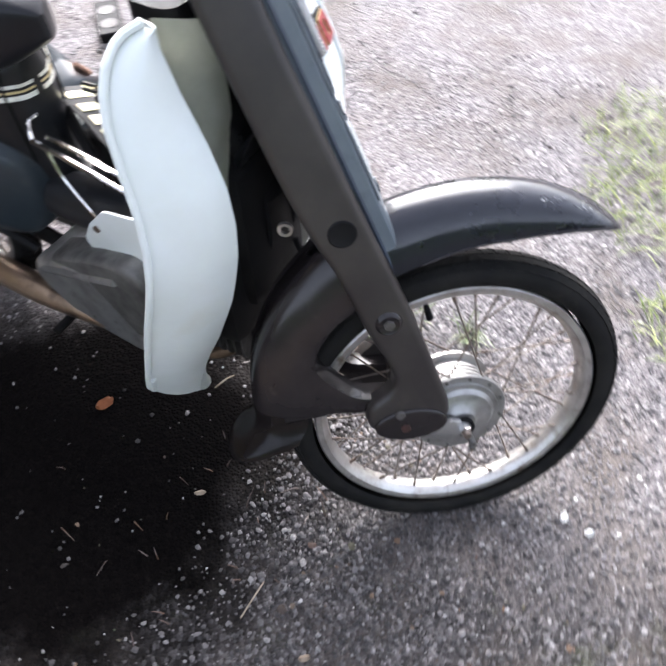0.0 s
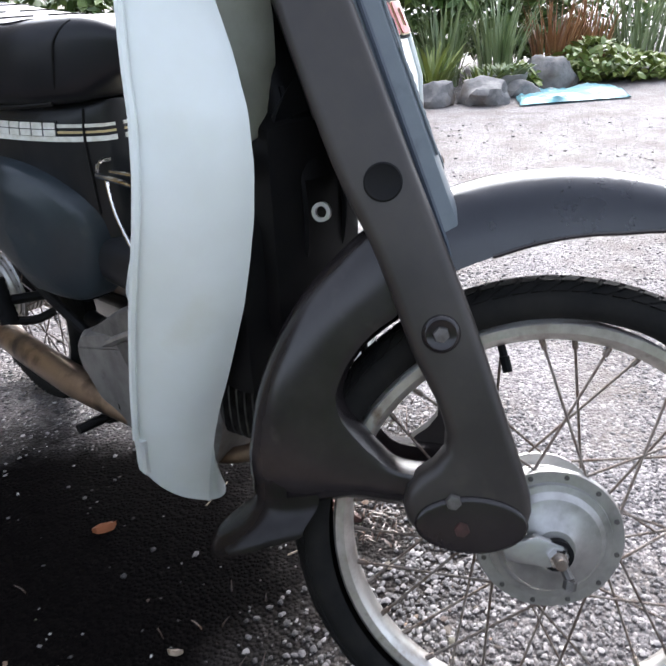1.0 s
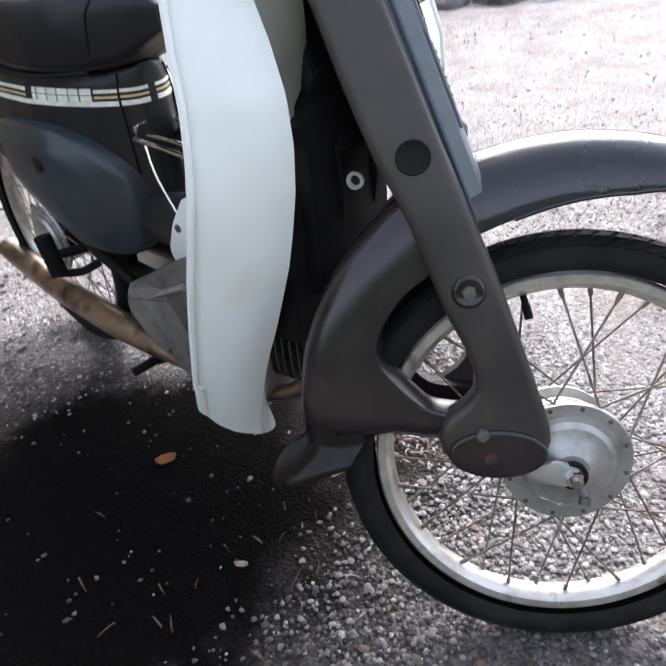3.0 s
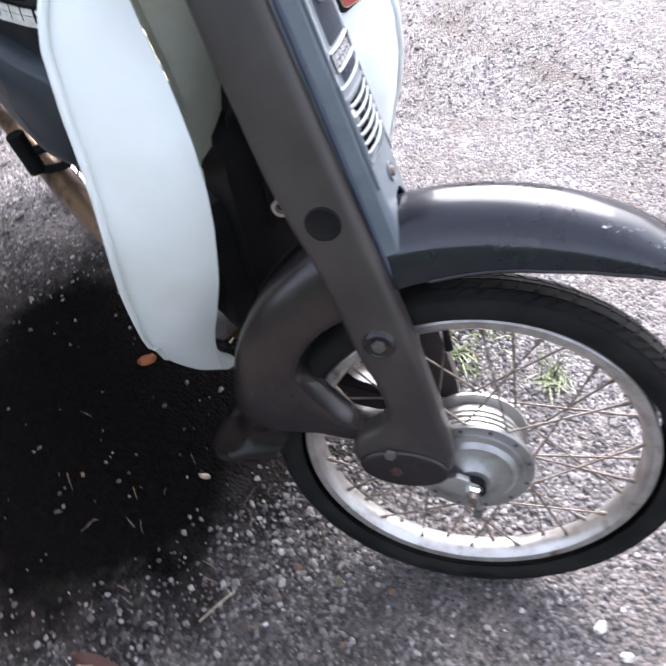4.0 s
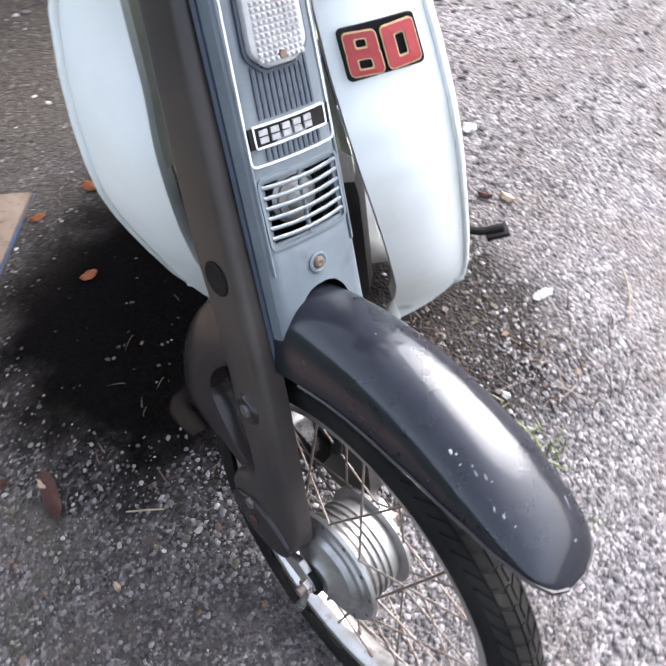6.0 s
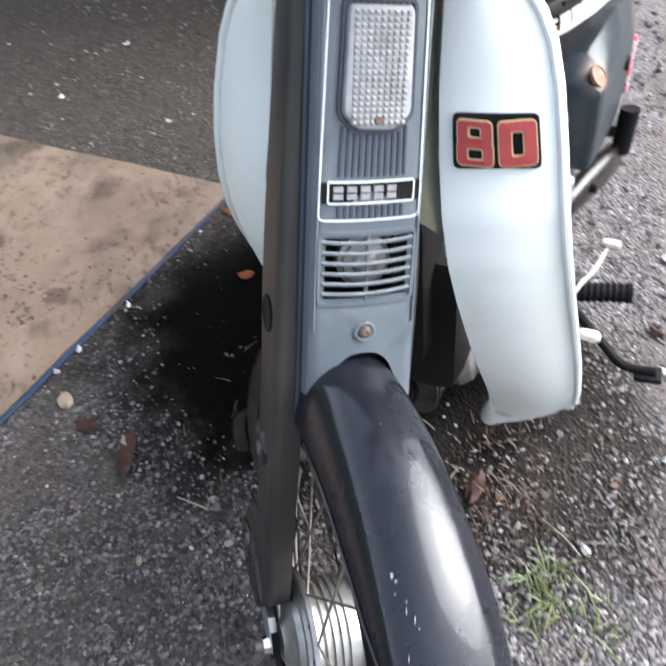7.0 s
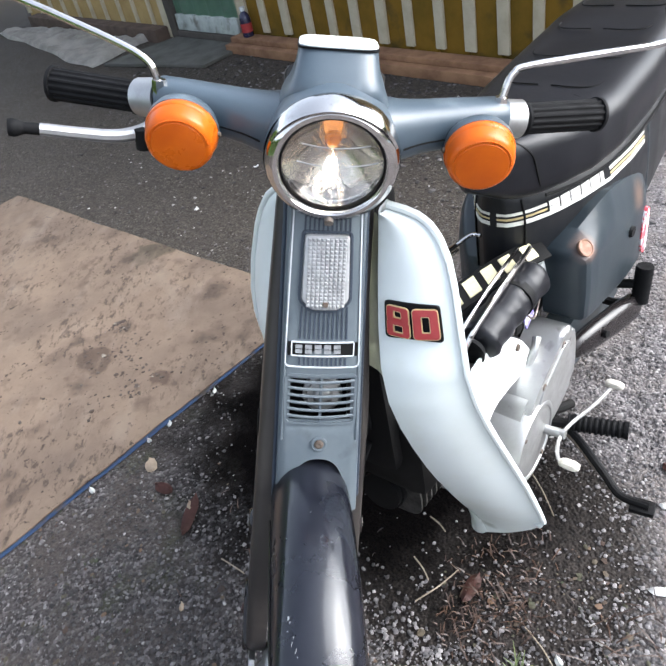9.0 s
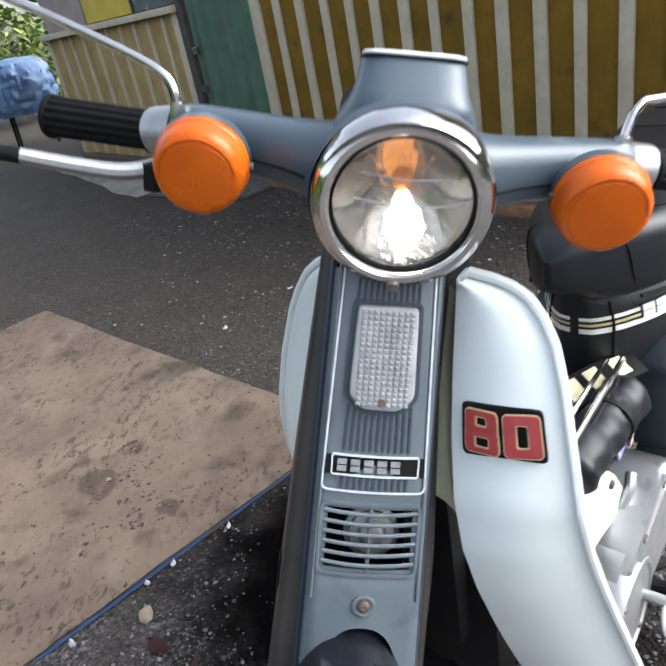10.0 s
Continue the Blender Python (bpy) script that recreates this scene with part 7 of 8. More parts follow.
# lower beige wall with narrow battens and the window over it
spart("wall", block((-2.13, 0.06, 0.60), (2.62, 0.06, 1.20)), BEIGE, shed, "beige board wall")
for u in (-3.41, -3.12, -2.86, -2.59, -2.316, -2.055, -1.81, -1.555, -1.317, -1.077):
    spart("batten", block((u, 0.018, 0.62), (0.026 if u > -3.4 else 0.05, 0.026, 1.10), 0.003), BATTEN, shed)
spart("window_sill", block((-2.13, 0.0, 1.205), (2.66, 0.09, 0.05), 0.006), BATTEN, shed, "pale timber window sill")
spart("wall", block((-2.93, 0.06, 1.85), (0.92, 0.05, 1.24)), PINKISH, shed)
spart("wall", block((-0.80, 0.06, 1.85), (0.14, 0.05, 1.24)), POST, shed)
win = spart("window", block((-1.65, 0.07, 1.85), (1.62, 0.03, 1.20)), POST, shed, "dusty window with a yellow sheet")
spart("pane", block((-1.17, 0.048, 1.80), (0.70, 0.008, 1.12), 0.002), DULLGLASS, win, "dusty grey pane")
spart("pane", block((-2.00, 0.048, 1.80), (0.90, 0.008, 1.12), 0.002), YELLOWP, win, "yellow paper behind the pane")
bm = bmesh.new()
for i, (dx, w) in enumerate(((-0.16, 0.12), (0.02, 0.16), (0.19, 0.10))):
    block((-2.05 + dx * 1.4, 0.0425, 1.62), (w, 0.003, 0.035), bm=bm)
    block((-2.05 + dx * 1.4, 0.0425, 1.56), (w * 0.8, 0.003, 0.022), bm=bm)
spart("paper_bars", bm, material("brown_print", (0.30, 0.20, 0.05), 0.6), win)
spart("mullion", block((-1.535, 0.040, 1.80), (0.03, 0.02, 1.12), 0.003), POST, win)
spart("low_beam", block((-2.0, -0.07, 0.04), (2.3, 0.12, 0.10), 0.01), material("weathered_beam", (0.085, 0.058, 0.043), 0.8, color2=(0.055, 0.038, 0.03), scale=9, bump=0.2, bump_scale=70), shed, "weathered low beam")

# bottle on the base plank
bottle = tagged(new("bottle"), "small dark bottle with a red label on the plank", "bottle")
bottle.matrix_basis = SHED @ Matrix.Translation((0.19, -0.045, 0.088))
DARKGLASS = material("dark_bottle_plastic", (0.02, 0.02, 0.05), 0.2, scale=30)
part("flask", lathe([(0, 0), (0, 0.034), (0.004, 0.037), (0.11, 0.037), (0.135, 0.03), (0.15, 0.016), (0.162, 0.015), (0.162, 0)], axis=(0, 0, 1), n=28), DARKGLASS, bottle)
part("label", lathe([(0.03, 0.0365), (0.03, 0.0378), (0.085, 0.0378), (0.085, 0.0365)], axis=(0, 0, 1), n=28), RED, bottle, "faded red label")
part("cap", lathe([(0.158, 0), (0.158, 0.018), (0.182, 0.0175), (0.184, 0)], axis=(0, 0, 1), n=20), PINLINE, bottle, "white screw cap")

# concrete apron in front of the door and the crumpled sheet
bm = prism([(-0.85, -0.62), (0.12, -0.40), (0.10, -0.02), (-0.75, -0.02)], 0.0, 0.022, "xy", bevel=0.004)
slab = tagged(mesh_object("apron", bm, material("damp_concrete", (0.085, 0.083, 0.074), 0.8, color2=(0.055, 0.054, 0.046), scale=6, bump=0.2, bump_scale=60)), "damp concrete apron at the shed door", "paving", kind="structure")
slab.matrix_basis = SHED
SHEETM = material("dirty_pale_sheet", (0.52, 0.49, 0.44), 0.7, color2=(0.33, 0.31, 0.28), scale=6, bump=0.3, bump_scale=30)
bm = bmesh.new()
rows = []
for i in range(61):
    row = []
    for j in range(25):
        u, v = i / 60, j / 24
        p = Vector((-6.71, -2.95, 0)) * (1 - u) * (1 - v) + Vector((-4.69, -1.52, 0)) * u * (1 - v) + Vector((-5.10, -1.07, 0)) * u * v + Vector((-6.43, -2.32, 0)) * (1 - u) * v
        h = 0.05 * abs(noise.noise((p.x * 3.1, p.y * 3.1, 1))) + 0.04 * abs(noise.noise((p.x * 8, p.y * 8, 4))) + 0.008
        if i in (0, 60) or j in (0, 24):
            h = 0.004
        row.append(bm.verts.new((p.x + 0.08 * noise.noise((p.x * 2, p.y * 2, 8)), p.y + 0.08 * noise.noise((p.x * 2, p.y * 2, 3)), h)))
    rows.append(row)
for i in range(60):
    for j in range(24):
        bm.faces.new((rows[i][j], rows[i + 1][j], rows[i + 1][j + 1], rows[i][j + 1]))
bmesh.ops.solidify(bm, geom=bm.faces[:], thickness=-0.003)
tagged(mesh_object("crumpled_sheet", bm, SHEETM), "crumpled dirty pale sheet lying near the shed", "sheet")

# tarpaulin-covered stool past the shed's end
bundle = tagged(new("covered_stand"), "blue tarpaulin draped over a low metal stand", "stand")
bundle.matrix_basis = pose(-8.87, -3.97, 0, 0, 0, 30)
rings = []
for k in range(29):
    z = 0.42 + 0.67 * k / 28
    r = lerp([(0.42, 0.36), (0.5, 0.40), (0.7, 0.42), (0.9, 0.40), (1.02, 0.34), (1.08, 0.2), (1.09, 0.02)], z)[0]
    ring = []
    for i in range(80):
        a = 2 * math.pi * i / 80
        g = 1 + 0.20 * noise.noise((2 * math.cos(a), 2 * math.sin(a), z * 3)) + 0.16 * abs(noise.noise((5 * math.cos(a), 5 * math.sin(a), z * 7))) + 0.07 * abs(noise.noise((11 * math.cos(a), 11 * math.sin(a), z * 16)))
        ring.append((r * g * math.cos(a), r * g * math.sin(a), z))
    rings.append(ring)
part("drape", loft(rings), material("faded_blue_plastic_sheet", (0.07, 0.125, 0.23), 0.4, color2=(0.16, 0.22, 0.32), scale=4, lo=0.45, hi=0.6), bundle, "faded blue plastic sheet")
for a in (45, 135, 225, 315):
    part("leg", tube([(0.3 * math.cos(radians(a)), 0.3 * math.sin(radians(a)), 0.5), (0.33 * math.cos(radians(a)), 0.33 * math.sin(radians(a)), 0.0)], 0.018, 8), BLACK, bundle)

# ---- garden bed ----
ROCK = material("grey_rock", (0.115, 0.112, 0.113), 0.85, color2=(0.25, 0.24, 0.23), scale=9, bump=0.9, bump_scale=30, grime=((0.10, 0.075, 0.055), 4, 0.5, 0.7))


def rock(x, y, sx, sy, sz, seed):
    own = bmesh.new()
    bmesh.ops.create_icosphere(own, subdivisions=3, radius=1)
    for v in own.verts:
        d = v.co.normalized()
        k = 1 + 0.35 * noise.noise(d * 1.4 + Vector((seed, 0, 0))) + 0.12 * noise.noise(d * 4 + Vector((seed, 3, 0)))
        v.co = Vector((d.x * sx * k, d.y * sy * k, max(-0.35, d.z) * sz * k + sz * 0.3))
    ob = tagged(mesh_object("rock", own, ROCK), "rough grey edging rock at the garden bed", "rock", "rocks along the garden bed")
    ob.matrix_basis = pose(x, y, 0, 0, 0, seed * 37)
    return ob


for i, (x, y, sx, sy, sz) in enumerate(((-0.1, 4.81, 0.19, 0.17, 0.15), (0.18, 4.79, 0.15, 0.14, 0.15), (0.54, 4.81, 0.22, 0.17, 0.14), (0.86, 5.1, 0.15, 0.12, 0.09), (1.16, 5.54, 0.24, 0.17, 0.19), (-0.55, 4.75, 0.24, 0.18, 0.17), (-1.06, 4.68, 0.21, 0.18, 0.18),
                                        (-1.62, 4.59, 0.26, 0.19, 0.15), (-2.29, 4.48, 0.24, 0.18, 0.18), (-2.97, 4.36, 0.26, 0.19, 0.17))):
    rock(x, y, sx, sy, sz, i + 1)
TURQ = material("turquoise_plastic_sheet", (0.12, 0.40, 0.46), 0.3, color2=(0.32, 0.52, 0.55), scale=9, grime=((0.22, 0.21, 0.2), 12, 0.55, 0.7))
bm = bmesh.new()
rows = []
for i in range(25):
    row = []
    for j in range(13):
        x, y = 0.77 + 0.81 * i / 24, 4.54 + 0.21 * i / 24 + 0.66 * j / 12
        row.append(bm.verts.new((x + 0.10 * (y - 4.54) + 0.03 * noise.noise((x * 4, y * 4, 1)), y + 0.05 * noise.noise((x * 3, y * 3, 2)), 0.012 + (0.05 * abs(noise.noise((x * 5, y * 5, 0))) + 0.03 * abs(noise.noise((x * 13, y * 13, 4)))) * (0 if i in (0, 24) or j in (0, 12) else 1))))
    rows.append(row)
for i in range(24):
    for j in range(12):
        bm.faces.new((rows[i][j], rows[i + 1][j], rows[i + 1][j + 1], rows[i][j + 1]))
bmesh.ops.solidify(bm, geom=bm.faces[:], thickness=-0.003)
tagged(mesh_object("turquoise_sheet", bm, TURQ), "turquoise plastic sheet on the gravel beside rocks", "sheet")
bm = block((2.71, 6.32, 0.03), (1.5, 0.6, 0.06), 0.01)
tagged(mesh_object("paving_slab", bm, CONCRETE), "pale concrete slab at the garden's edge", "paving", kind="structure")


def leaf_material(name, a, b):
    m = stone_material(name, [(0.0, a), (0.5, [(p + q) / 2 for p, q in zip(a, b)]), (1.0, b)], 0.45)
    m.node_tree.nodes["Principled BSDF"].inputs["Subsurface Weight"].default_value = 0.0
    return m


LEAF_D = leaf_material("dark_foliage", (0.055, 0.115, 0.020), (0.17, 0.25, 0.05))
LEAF_L = leaf_material("fresh_foliage", (0.11, 0.175, 0.028), (0.29, 0.33, 0.075))
LEAF_S = leaf_material("silvery_blade_foliage", (0.13, 0.19, 0.07), (0.30, 0.36, 0.18))
LEAF_R = leaf_material("rusty_foliage", (0.22, 0.09, 0.035), (0.42, 0.22, 0.10))
DRYGRASS = leaf_material("dry_grass", (0.026, 0.012, 0.008), (0.095, 0.050, 0.028))
YARDGRASS = leaf_material("yard_grass", (0.075, 0.11, 0.03), (0.18, 0.21, 0.075))


def blade(bm, x, y, z, h, w, yaw, lean, curl=0.5):
    d = Vector((math.cos(yaw), math.sin(yaw), 0))
    sd = Vector((-d.y, d.x, 0))
    pts = []
    for k in range(5):
        t = k / 4
        c = Vector((x, y, z)) + d * (lean * h * t ** (1 + curl)) + Vector((0, 0, h * t * (1 - 0.25 * lean * t)))
        pts.append((c, w * (1 - t) ** 0.7 * (0.7 + 0.6 * t) + 0.0004))
    vs = [(bm.verts.new(c - sd * ww), bm.verts.new(c + sd * ww)) for c, ww in pts]
    for a, b in zip(vs[:-1], vs[1:]):
        bm.faces.new((a[0], a[1], b[1], b[0]))


def clump(name, x, y, n, h, w, mat, label, spread=0.12, lean=0.5):
    bm = bmesh.new()
    for k in range(n):
        a = rng.random() * 6.28
        r = spread * math.sqrt(rng.random())
        blade(bm, r * math.cos(a), r * math.sin(a), 0, h * (0.6 + 0.6 * rng.random()), w * (0.7 + 0.6 * rng.random()), a + rng.uniform(-0.8, 0.8), lean * (0.3 + rng.random()))
    ob = tagged(mesh_object(name, bm, mat), label, "plant")
    ob.matrix_basis = pose(x, y, 0.0)
    return ob


def bush(x, y, r, h, n, mat, label, size=0.05):
    bm = bmesh.new()
    for k in range(n):
        a, u = rng.random() * 6.28, rng.random()
        z = h * (0.08 + 0.92 * u)
        rr = r * (0.35 + 0.65 * rng.random()) * math.sin(math.pi * (0.15 + 0.8 * u)) * (1 + 0.35 * noise.noise((math.cos(a) * 2, math.sin(a) * 2, z * 3)))
        c = Vector((rr * math.cos(a), rr * math.sin(a), z))
        m = Euler((rng.uniform(-0.9, 0.9), rng.uniform(-0.9, 0.9), rng.random() * 6.28)).to_matrix()
        s = size * (0.6 + 0.8 * rng.random())
        q = [Vector(v) * s for v in ((-1, 0, 0), (-0.35, -0.38, 0.08), (0.35, -0.34, 0.05), (1, 0, -0.1), (0.35, 0.34, 0.05), (-0.35, 0.38, 0.08))]
        bm.faces.new([bm.verts.new(c + m @ v) for v in q])
    for k in range(5):
        a = k * 1.3
        tube([(0, 0, 0), (0.25 * r * math.cos(a), 0.25 * r * math.sin(a), h * 0.45), (0.55 * r * math.cos(a), 0.55 * r * math.sin(a), h * 0.85)], 0.008, 5, bm=bm, step=2)
    ob = tagged(mesh_object("bush", bm, mat, False), label, "bush")
    ob.matrix_basis = pose(x, y, 0)
    return ob


clump("strap_leaf_plant", 0.77, 5.8, 90, 0.74, 0.016, LEAF_S, "silvery green strap-leaved plant in the bed", 0.16, 0.35)
clump("strap_leaf_plant", 0.29, 5.81, 80, 0.72, 0.014, LEAF_S, "silvery green strap-leaved plant in the bed", 0.15, 0.35)
clump("strap_leaf_plant", 2.32, 6.92, 90, 0.84, 0.014, LEAF_S, "tall grey-green grass clump in the bed", 0.3, 0.35)
clump("fern", 0.18, 5.23, 90, 0.41, 0.018, LEAF_L, "fresh green arching fern behind the rocks", 0.10, 0.8)
clump("fern", 0.58, 5.24, 60, 0.26, 0.02, LEAF_L, "fresh green low fern behind the rocks", 0.12, 0.9)
clump("rusty_plant", 1.31, 6.08, 110, 0.66, 0.013, LEAF_R, "orange-brown faded plant in the bed", 0.16, 0.3)
clump("rusty_plant", 1.67, 6.36, 90, 0.66, 0.014, LEAF_R, "orange-brown faded plant in the bed", 0.16, 0.3)
for x, y, r, h, n, mt, lb in ((0.91, 5.42, 0.19, 0.19, 260, LEAF_L, "low bright green plant among rocks"), (1.59, 5.83, 0.42, 0.34, 700, LEAF_L, "low bright green weeds at the gravel edge"), (2.04, 5.89, 0.42, 0.19, 500, LEAF_L, "low bright green weeds at the gravel edge"),
                              (-0.05, 6.68, 0.84, 1.56, 1900, LEAF_D, "dark green garden bush"), (1.08, 7.36, 0.96, 1.56, 2100, LEAF_D, "dark green garden bush"), (2.32, 8.07, 1.08, 1.44, 1900, LEAF_D, "dark green garden bush"),
                              (-1.4, 6.32, 0.96, 1.44, 1700, LEAF_D, "dark green garden bush"), (-2.86, 6.18, 0.96, 1.56, 1700, LEAF_D, "dark green garden bush"), (3.89, 8.49, 1.20, 1.56, 1700, LEAF_L, "light green garden bush"), (-0.49, 5.28, 0.36, 0.48, 500, LEAF_L, "light green low plant"),
                              (-4.5, 7.0, 1.2, 1.6, 1700, LEAF_D, "dark green hedge bush"), (-6.5, 9.0, 1.5, 2.0, 1700, LEAF_D, "dark green hedge bush"), (-9.0, 10.0, 1.8, 2.2, 1700, LEAF_D, "dark green hedge bush"),
                              (-12.4, -5.55, 1.3, 1.9, 1700, LEAF_L, "sunlit leafy bush beyond the shed"), (-11.47, -7.54, 1.5, 2.3, 1700, LEAF_L, "sunlit leafy bush beyond the shed"), (-13.77, -4.26, 1.6, 2.6, 1700, LEAF_D, "leafy bush beyond the shed")):
    bush(x, y, r, h, n, mt, lb, 0.05 if h < 1.5 else 0.09)
# unseen hedge added on the near side to darken what glossy parts reflect
def hedge(x0, x1, y, h):
    bm = bmesh.new()
    for k in range(6500):
        t, z = rng.random(), h * math.sqrt(rng.random())
        x = x0 + (x1 - x0) * t
        c = Vector((x, y + 0.5 * noise.noise((x * 0.8, z * 0.9, 4)) + rng.uniform(-0.25, 0.25), z + 0.4 * noise.noise((x, 0, 7)) * z / h))
        m = Euler((rng.uniform(-0.9, 0.9), rng.uniform(-0.9, 0.9), rng.random() * 6.28)).to_matrix()
        q = [Vector(v) * 0.16 for v in ((-1, 0, 0), (-0.35, -0.4, 0.08), (0.35, -0.36, 0.05), (1, 0, -0.1), (0.35, 0.36, 0.05), (-0.35, 0.4, 0.08))]
        bm.faces.new([bm.verts.new(c + m @ v) for v in q])
    block(((x0 + x1) / 2, y - 0.35, h * 0.45), (x1 - x0, 0.25, h * 0.9), bm=bm)
    return tagged(mesh_object("hedge", bm, LEAF_D, False), "added unseen dark green hedge that darkens reflections", "hedge", kind="stuff")


hedge(-9.0, 9.0, -6.5, 2.3)
# pot with pale cushions of leaves
pot = tagged(new("planter"), "pale stone planter with grey-green leaves", "planter")
pot.matrix_basis = pose(0.77, 5.25, 0) @ Matrix.Scale(1.2, 4)
part("bowl", lathe([(0, 0), (0, 0.10), (0.10, 0.14), (0.13, 0.145), (0.13, 0.12), (0.10, 0.0)], axis=(0, 0, 1), n=28), CONCRETE, pot)
bm = bmesh.new()
for k in range(60):
    a, r = rng.random() * 6.28, 0.15 * math.sqrt(rng.random())
    blade(bm, r * math.cos(a), r * math.sin(a), 0.10, 0.10, 0.018, a, 0.9)
part("leaves", bm, LEAF_S, pot)
# pink sack and black box seen past the seat
sack = tagged(new("pink_sack"), "crumpled dark pink plastic sack in the yard", "sack")
sack.matrix_basis = pose(-2.14, 5.17, 0)
rings = []
for z, r in ((0.0, 0.22), (0.15, 0.30), (0.35, 0.28), (0.52, 0.22), (0.62, 0.12), (0.70, 0.10), (0.72, 0.02)):
    rings.append([(r * (1 + 0.25 * noise.noise((2.5 * math.cos(a), 2.5 * math.sin(a), z * 6))) * math.cos(a), r * (1 + 0.25 * noise.noise((2.5 * math.cos(a), 2.5 * math.sin(a), z * 6))) * math.sin(a), z) for a in [2 * math.pi * i / 40 for i in range(40)]])
part("bag", loft(rings), material("pink_plastic", (0.15, 0.012, 0.045), 0.4, color2=(0.24, 0.04, 0.085), scale=5), sack)
bin_ob = tagged(new("black_crate"), "low black plastic crate in the yard", "crate")
bin_ob.matrix_basis = pose(-2.86, 4.79, 0, 0, 0, 10) @ Matrix.Scale(1.2, 4)
part("box", block((0, 0, 0.24), (0.6, 0.4, 0.48), 0.04), BLACK, bin_ob)
part("lid", block((0, 0, 0.50), (0.64, 0.44, 0.04), 0.015), BLACK, bin_ob)

# ---- litter near the wheels ----
block_ob = tagged(new("plastic_block"), "flat black plastic block with two round holes lying on gravel", "plastic block")
block_ob.matrix_basis = pose(-0.70, 1.77, 0, 0, 0, 8)
bm = bmesh.new()
loft([[(x * g, y * g2, z) for x, y in ((-0.04, -0.11), (0.04, -0.11), (0.04, 0.11), (-0.04, 0.11))] for z, g, g2 in ((0.0, 1, 1), (0.028, 1, 1), (0.032, 0.93, 0.97))], bm=bm)
part("body", bm, BLACK, block_ob)
for y in (-0.045, 0.045):
    part("round_insert", lathe([(0.030, 0.0), (0.030, 0.030), (0.0335, 0.030), (0.0335, 0.026), (0.0325, 0.025), (0.0325, 0.0)], (0, y, 0), (0, 0, 1), 28), CONCRETE, block_ob, "pale round insert")

def tuft(x, y, n, h, mat, label, spread=0.05):
    bm = bmesh.new()
    for k in range(n):
        a = rng.random() * 6.28
        r = spread * math.sqrt(rng.random())
        blade(bm, r * math.cos(a), r * math.sin(a), 0, h * (0.4 + 0.8 * rng.random()), 0.0011 + 0.0008 * rng.random(), rng.random() * 6.28, 0.5 + 1.4 * rng.random(), 0.7)
    ob = tagged(mesh_object("grass_tuft", bm, mat), label, "grass", kind="stuff")
    ob.matrix_basis = pose(x, y, 0)
    return ob


tuft(-0.24, 0.34, 130, 0.016, DRYGRASS, "dry reddish-brown weeds on dark soil", 0.11)
tuft(-0.18, 0.31, 130, 0.018, DRYGRASS, "dry reddish-brown weeds on dark soil", 0.09)
tuft(-0.26, 0.40, 70, 0.018, DRYGRASS, "dry brown grass in the gravel", 0.12)
tuft(-0.06, 0.56, 60, 0.035, DRYGRASS, "dry brown grass in the gravel", 0.12)
tuft(-0.055, 0.335, 42, 0.034, YARDGRASS, "green grass tuft in the gravel", 0.035)
tuft(-0.02, 0.30, 28, 0.03, YARDGRASS, "green grass tuft in the gravel", 0.04)
tuft(0.03, 0.37, 26, 0.03, YARDGRASS, "green grass tuft in the gravel", 0.05)
tuft(0.150, 0.292, 40, 0.04, YARDGRASS, "green grass tuft in the gravel", 0.025)
tuft(0.66, 0.60, 150, 0.06, LEAF_L, "green grass at the yard's edge", 0.16)
tuft(0.86, 0.82, 260, 0.07, LEAF_L, "green grass at the yard's edge", 0.22)
tuft(0.60, 0.22, 120, 0.04, LEAF_L, "green grass at the yard's edge", 0.10)
tuft(1.1, 0.55, 380, 0.08, LEAF_L, "green grass at the yard's edge", 0.30)
tuft(-0.62, 0.02, 8, 0.03, DRYGRASS, "dry straw on the dark soil", 0.3)
tuft(-0.35, -0.12, 22, 0.025, DRYGRASS, "dry straw on the dark soil", 0.3)
FALLEN = {"orange": material("orange_leaf", (0.26, 0.085, 0.028), 0.5, scale=60), "red": material("red_brown_leaf", (0.062, 0.022, 0.016), 0.5, scale=60), "tan": material("tan_chip", (0.45, 0.36, 0.27), 0.6, scale=60), "white": material("white_chip", (0.75, 0.74, 0.72), 0.55, scale=60)}


def fallen(x, y, a, b, yaw, kind):
    bm = bmesh.new()
    rows = []
    for i in range(7):
        t = -1 + i / 3
        w = b * math.sqrt(max(0, 1 - t * t)) * (1 + 0.25 * noise.noise((x * 90 + t * 2, y * 90, 0))) + 0.0005
        rows.append([(a * t, -w, 0.004 + 0.003 * noise.noise((t * 3, x * 50, 1))), (a * t, 0, 0.007 + 0.004 * abs(t)), (a * t, w, 0.004 + 0.004 * noise.noise((t * 3, y * 50, 5)))])
    loft(rows, closed=False, bm=bm)
    bmesh.ops.solidify(bm, geom=bm.faces[:], thickness=-0.001)
    name = "fallen_leaf" if kind in ("orange", "red") else "chip"
    ob = tagged(mesh_object(name, bm, FALLEN[kind]), {"orange": "curled orange-brown fallen leaf on dark soil", "red": "dark red-brown fallen leaf on soil", "tan": "flat tan chip on the ground", "white": "small white chip on the gravel"}[kind], "leaf" if kind in ("orange", "red") else "chip")
    ob.matrix_basis = pose(x, y, 0.001, 0, 0, yaw)


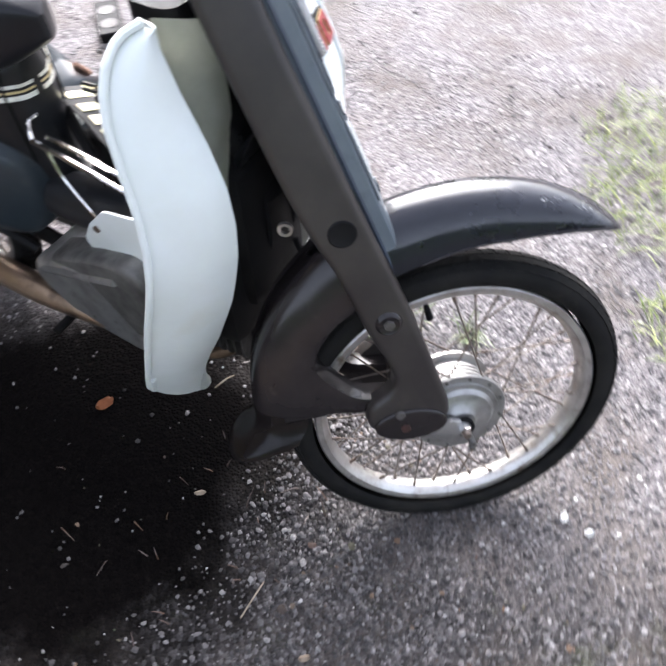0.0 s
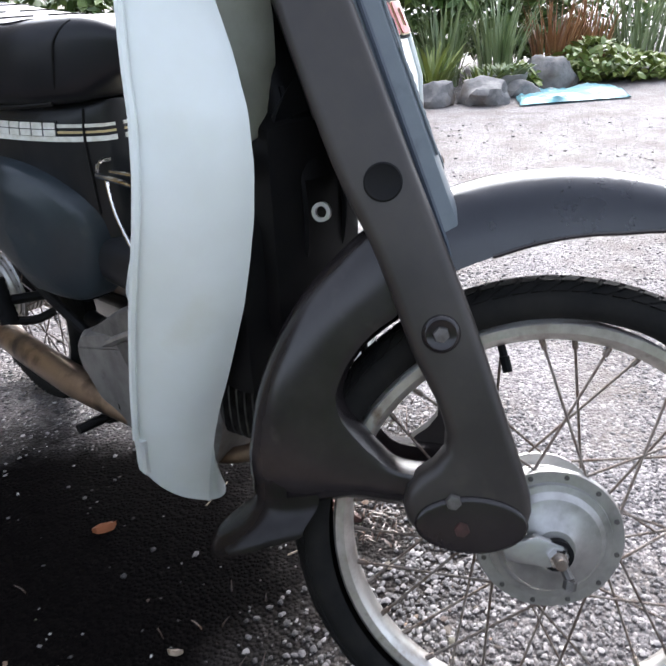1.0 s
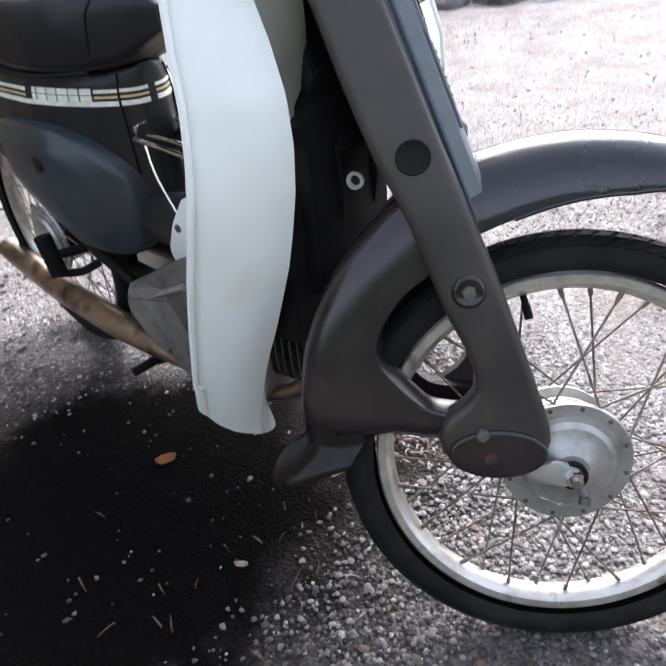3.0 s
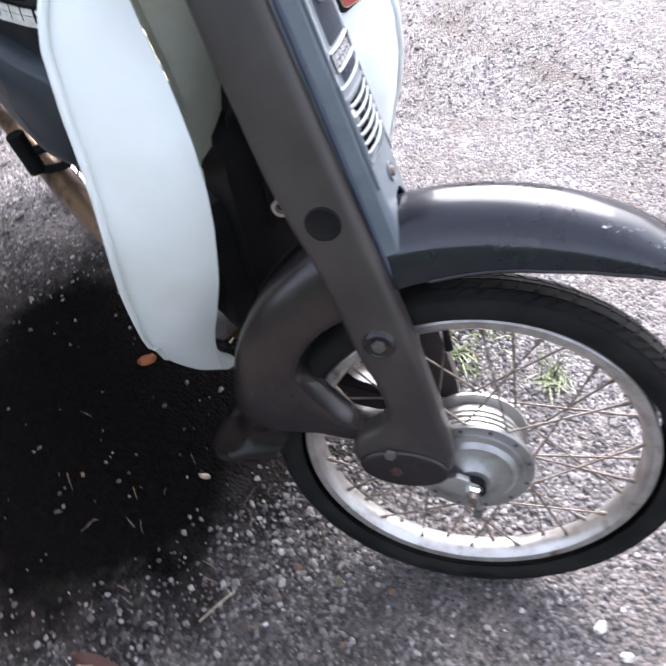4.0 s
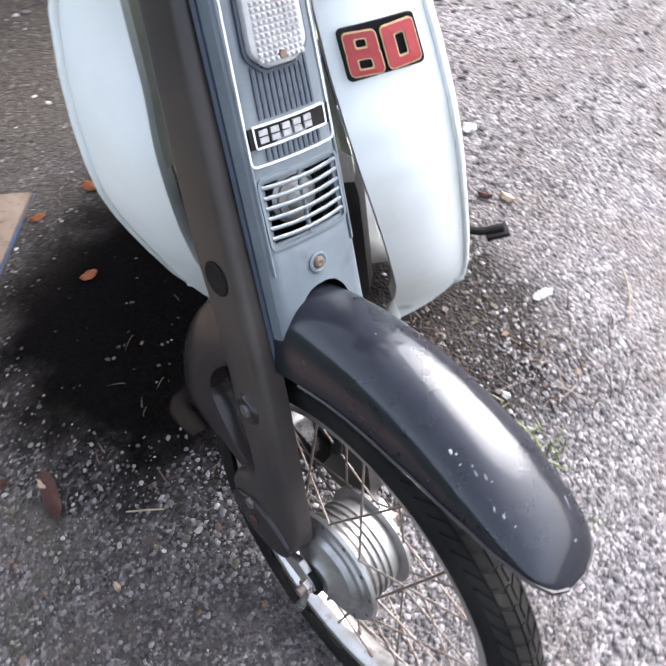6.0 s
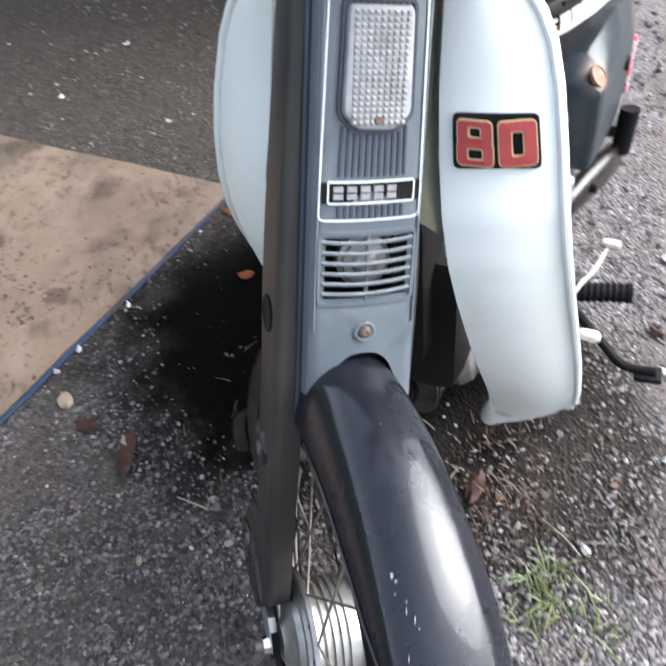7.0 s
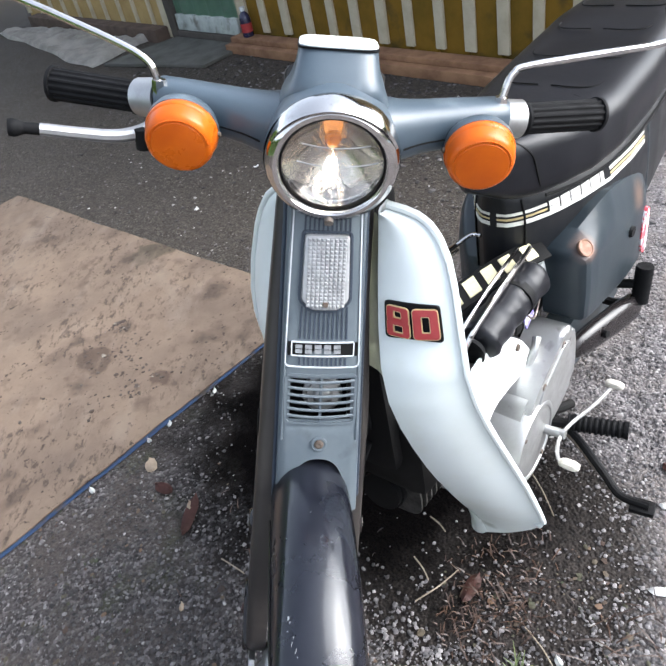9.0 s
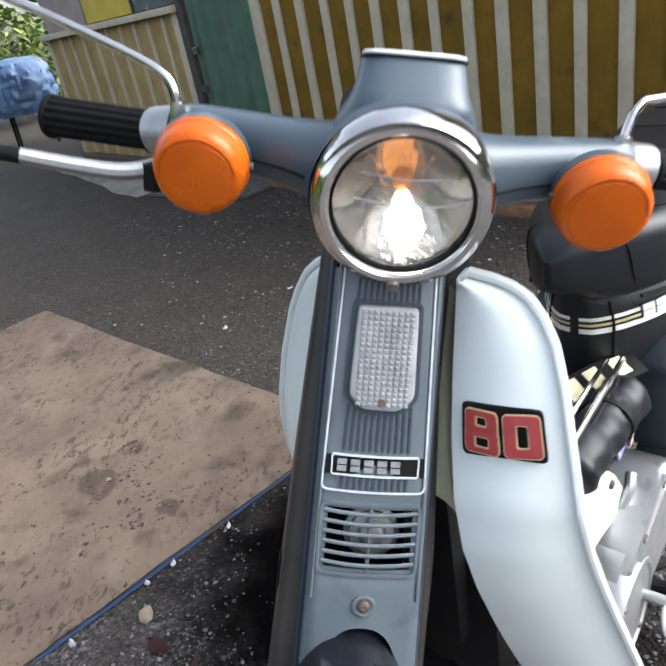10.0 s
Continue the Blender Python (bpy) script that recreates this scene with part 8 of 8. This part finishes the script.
for v in ((-0.652, 0.253, 0.020, 0.013, 30, "orange"), (-0.942, 0.010, 0.020, 0.014, 80, "orange"), (-1.20, 0.16, 0.026, 0.014, 10, "orange"), (-0.535, -0.308, 0.058, 0.016, -11, "red"), (-0.628, -0.385, 0.030, 0.014, 55, "red"), (-0.243, 0.300, 0.036, 0.014, -40, "red"), (-1.207, 0.012, 0.020, 0.013, 70, "orange"), (-0.44, 0.773, 0.017, 0.010, 20, "red"), (-0.353, 0.728, 0.013, 0.008, 70, "white"), (-0.71, -0.431, 0.026, 0.015, 20, "tan"),
          (-0.177, 0.643, 0.024, 0.009, 75, "white"), (-0.617, 0.919, 0.018, 0.016, 0, "white"), (-0.40, 0.80, 0.02, 0.01, 0, "tan"), (0.206, -0.141, 0.012, 0.007, 60, "white"), (0.241, -0.177, 0.010, 0.007, 10, "white"), (-0.08, 0.42, 0.010, 0.006, 10, "white"),
          (-0.56, -0.31, 0.014, 0.007, 15, "tan"), (-0.85, -0.40, 0.010, 0.006, 0, "white"), (-0.95, -0.28, 0.010, 0.005, 0, "white"), (-0.66, -0.58, 0.012, 0.006, 40, "white"), (-0.80, -0.45, 0.008, 0.006, 40, "white"), (-0.46, 0.02, 0.011, 0.005, 0, "tan"), (-0.30, -0.30, 0.010, 0.005, 0, "tan"), (-2.1, -0.45, 0.014, 0.009, 0, "white"), (-1.75, -0.1, 0.010, 0.007, 40, "white"), (-1.9, 0.2, 0.009, 0.007, 80, "white"), (-2.4, -0.2, 0.013, 0.008, 120, "white"), (-1.6, 0.25, 0.008, 0.006, 20, "white"), (-2.7, 0.15, 0.014, 0.010, 70, "white")):
    fallen(*v)
TWIG = material("dead_twig", (0.24, 0.20, 0.15), 0.7, color2=(0.14, 0.11, 0.08), scale=60)
for x, y, ln, yaw in ((-0.49, 0.31, 0.07, 70), (-0.42, 0.25, 0.05, 30), (-0.33, 0.20, 0.06, 20), (-0.511, 0.487, 0.14, 7), (-0.285, 0.284, 0.11, -62), (-0.15, 0.38, 0.08, 20), (-0.02, 0.70, 0.12, 130), (-0.40, -0.22, 0.07, 50)):
    d = Vector((math.cos(radians(yaw)), math.sin(radians(yaw)), 0)) * ln
    ob = mesh_object("twig", tube([(x, y, 0.006), Vector((x, y, 0.009)) + d * 0.5 + Vector((0.004, 0.004, 0)), Vector((x, y, 0.005)) + d], 0.0016, 5, step=2), TWIG)
    tagged(ob, "thin dry twig on the ground", "twig")
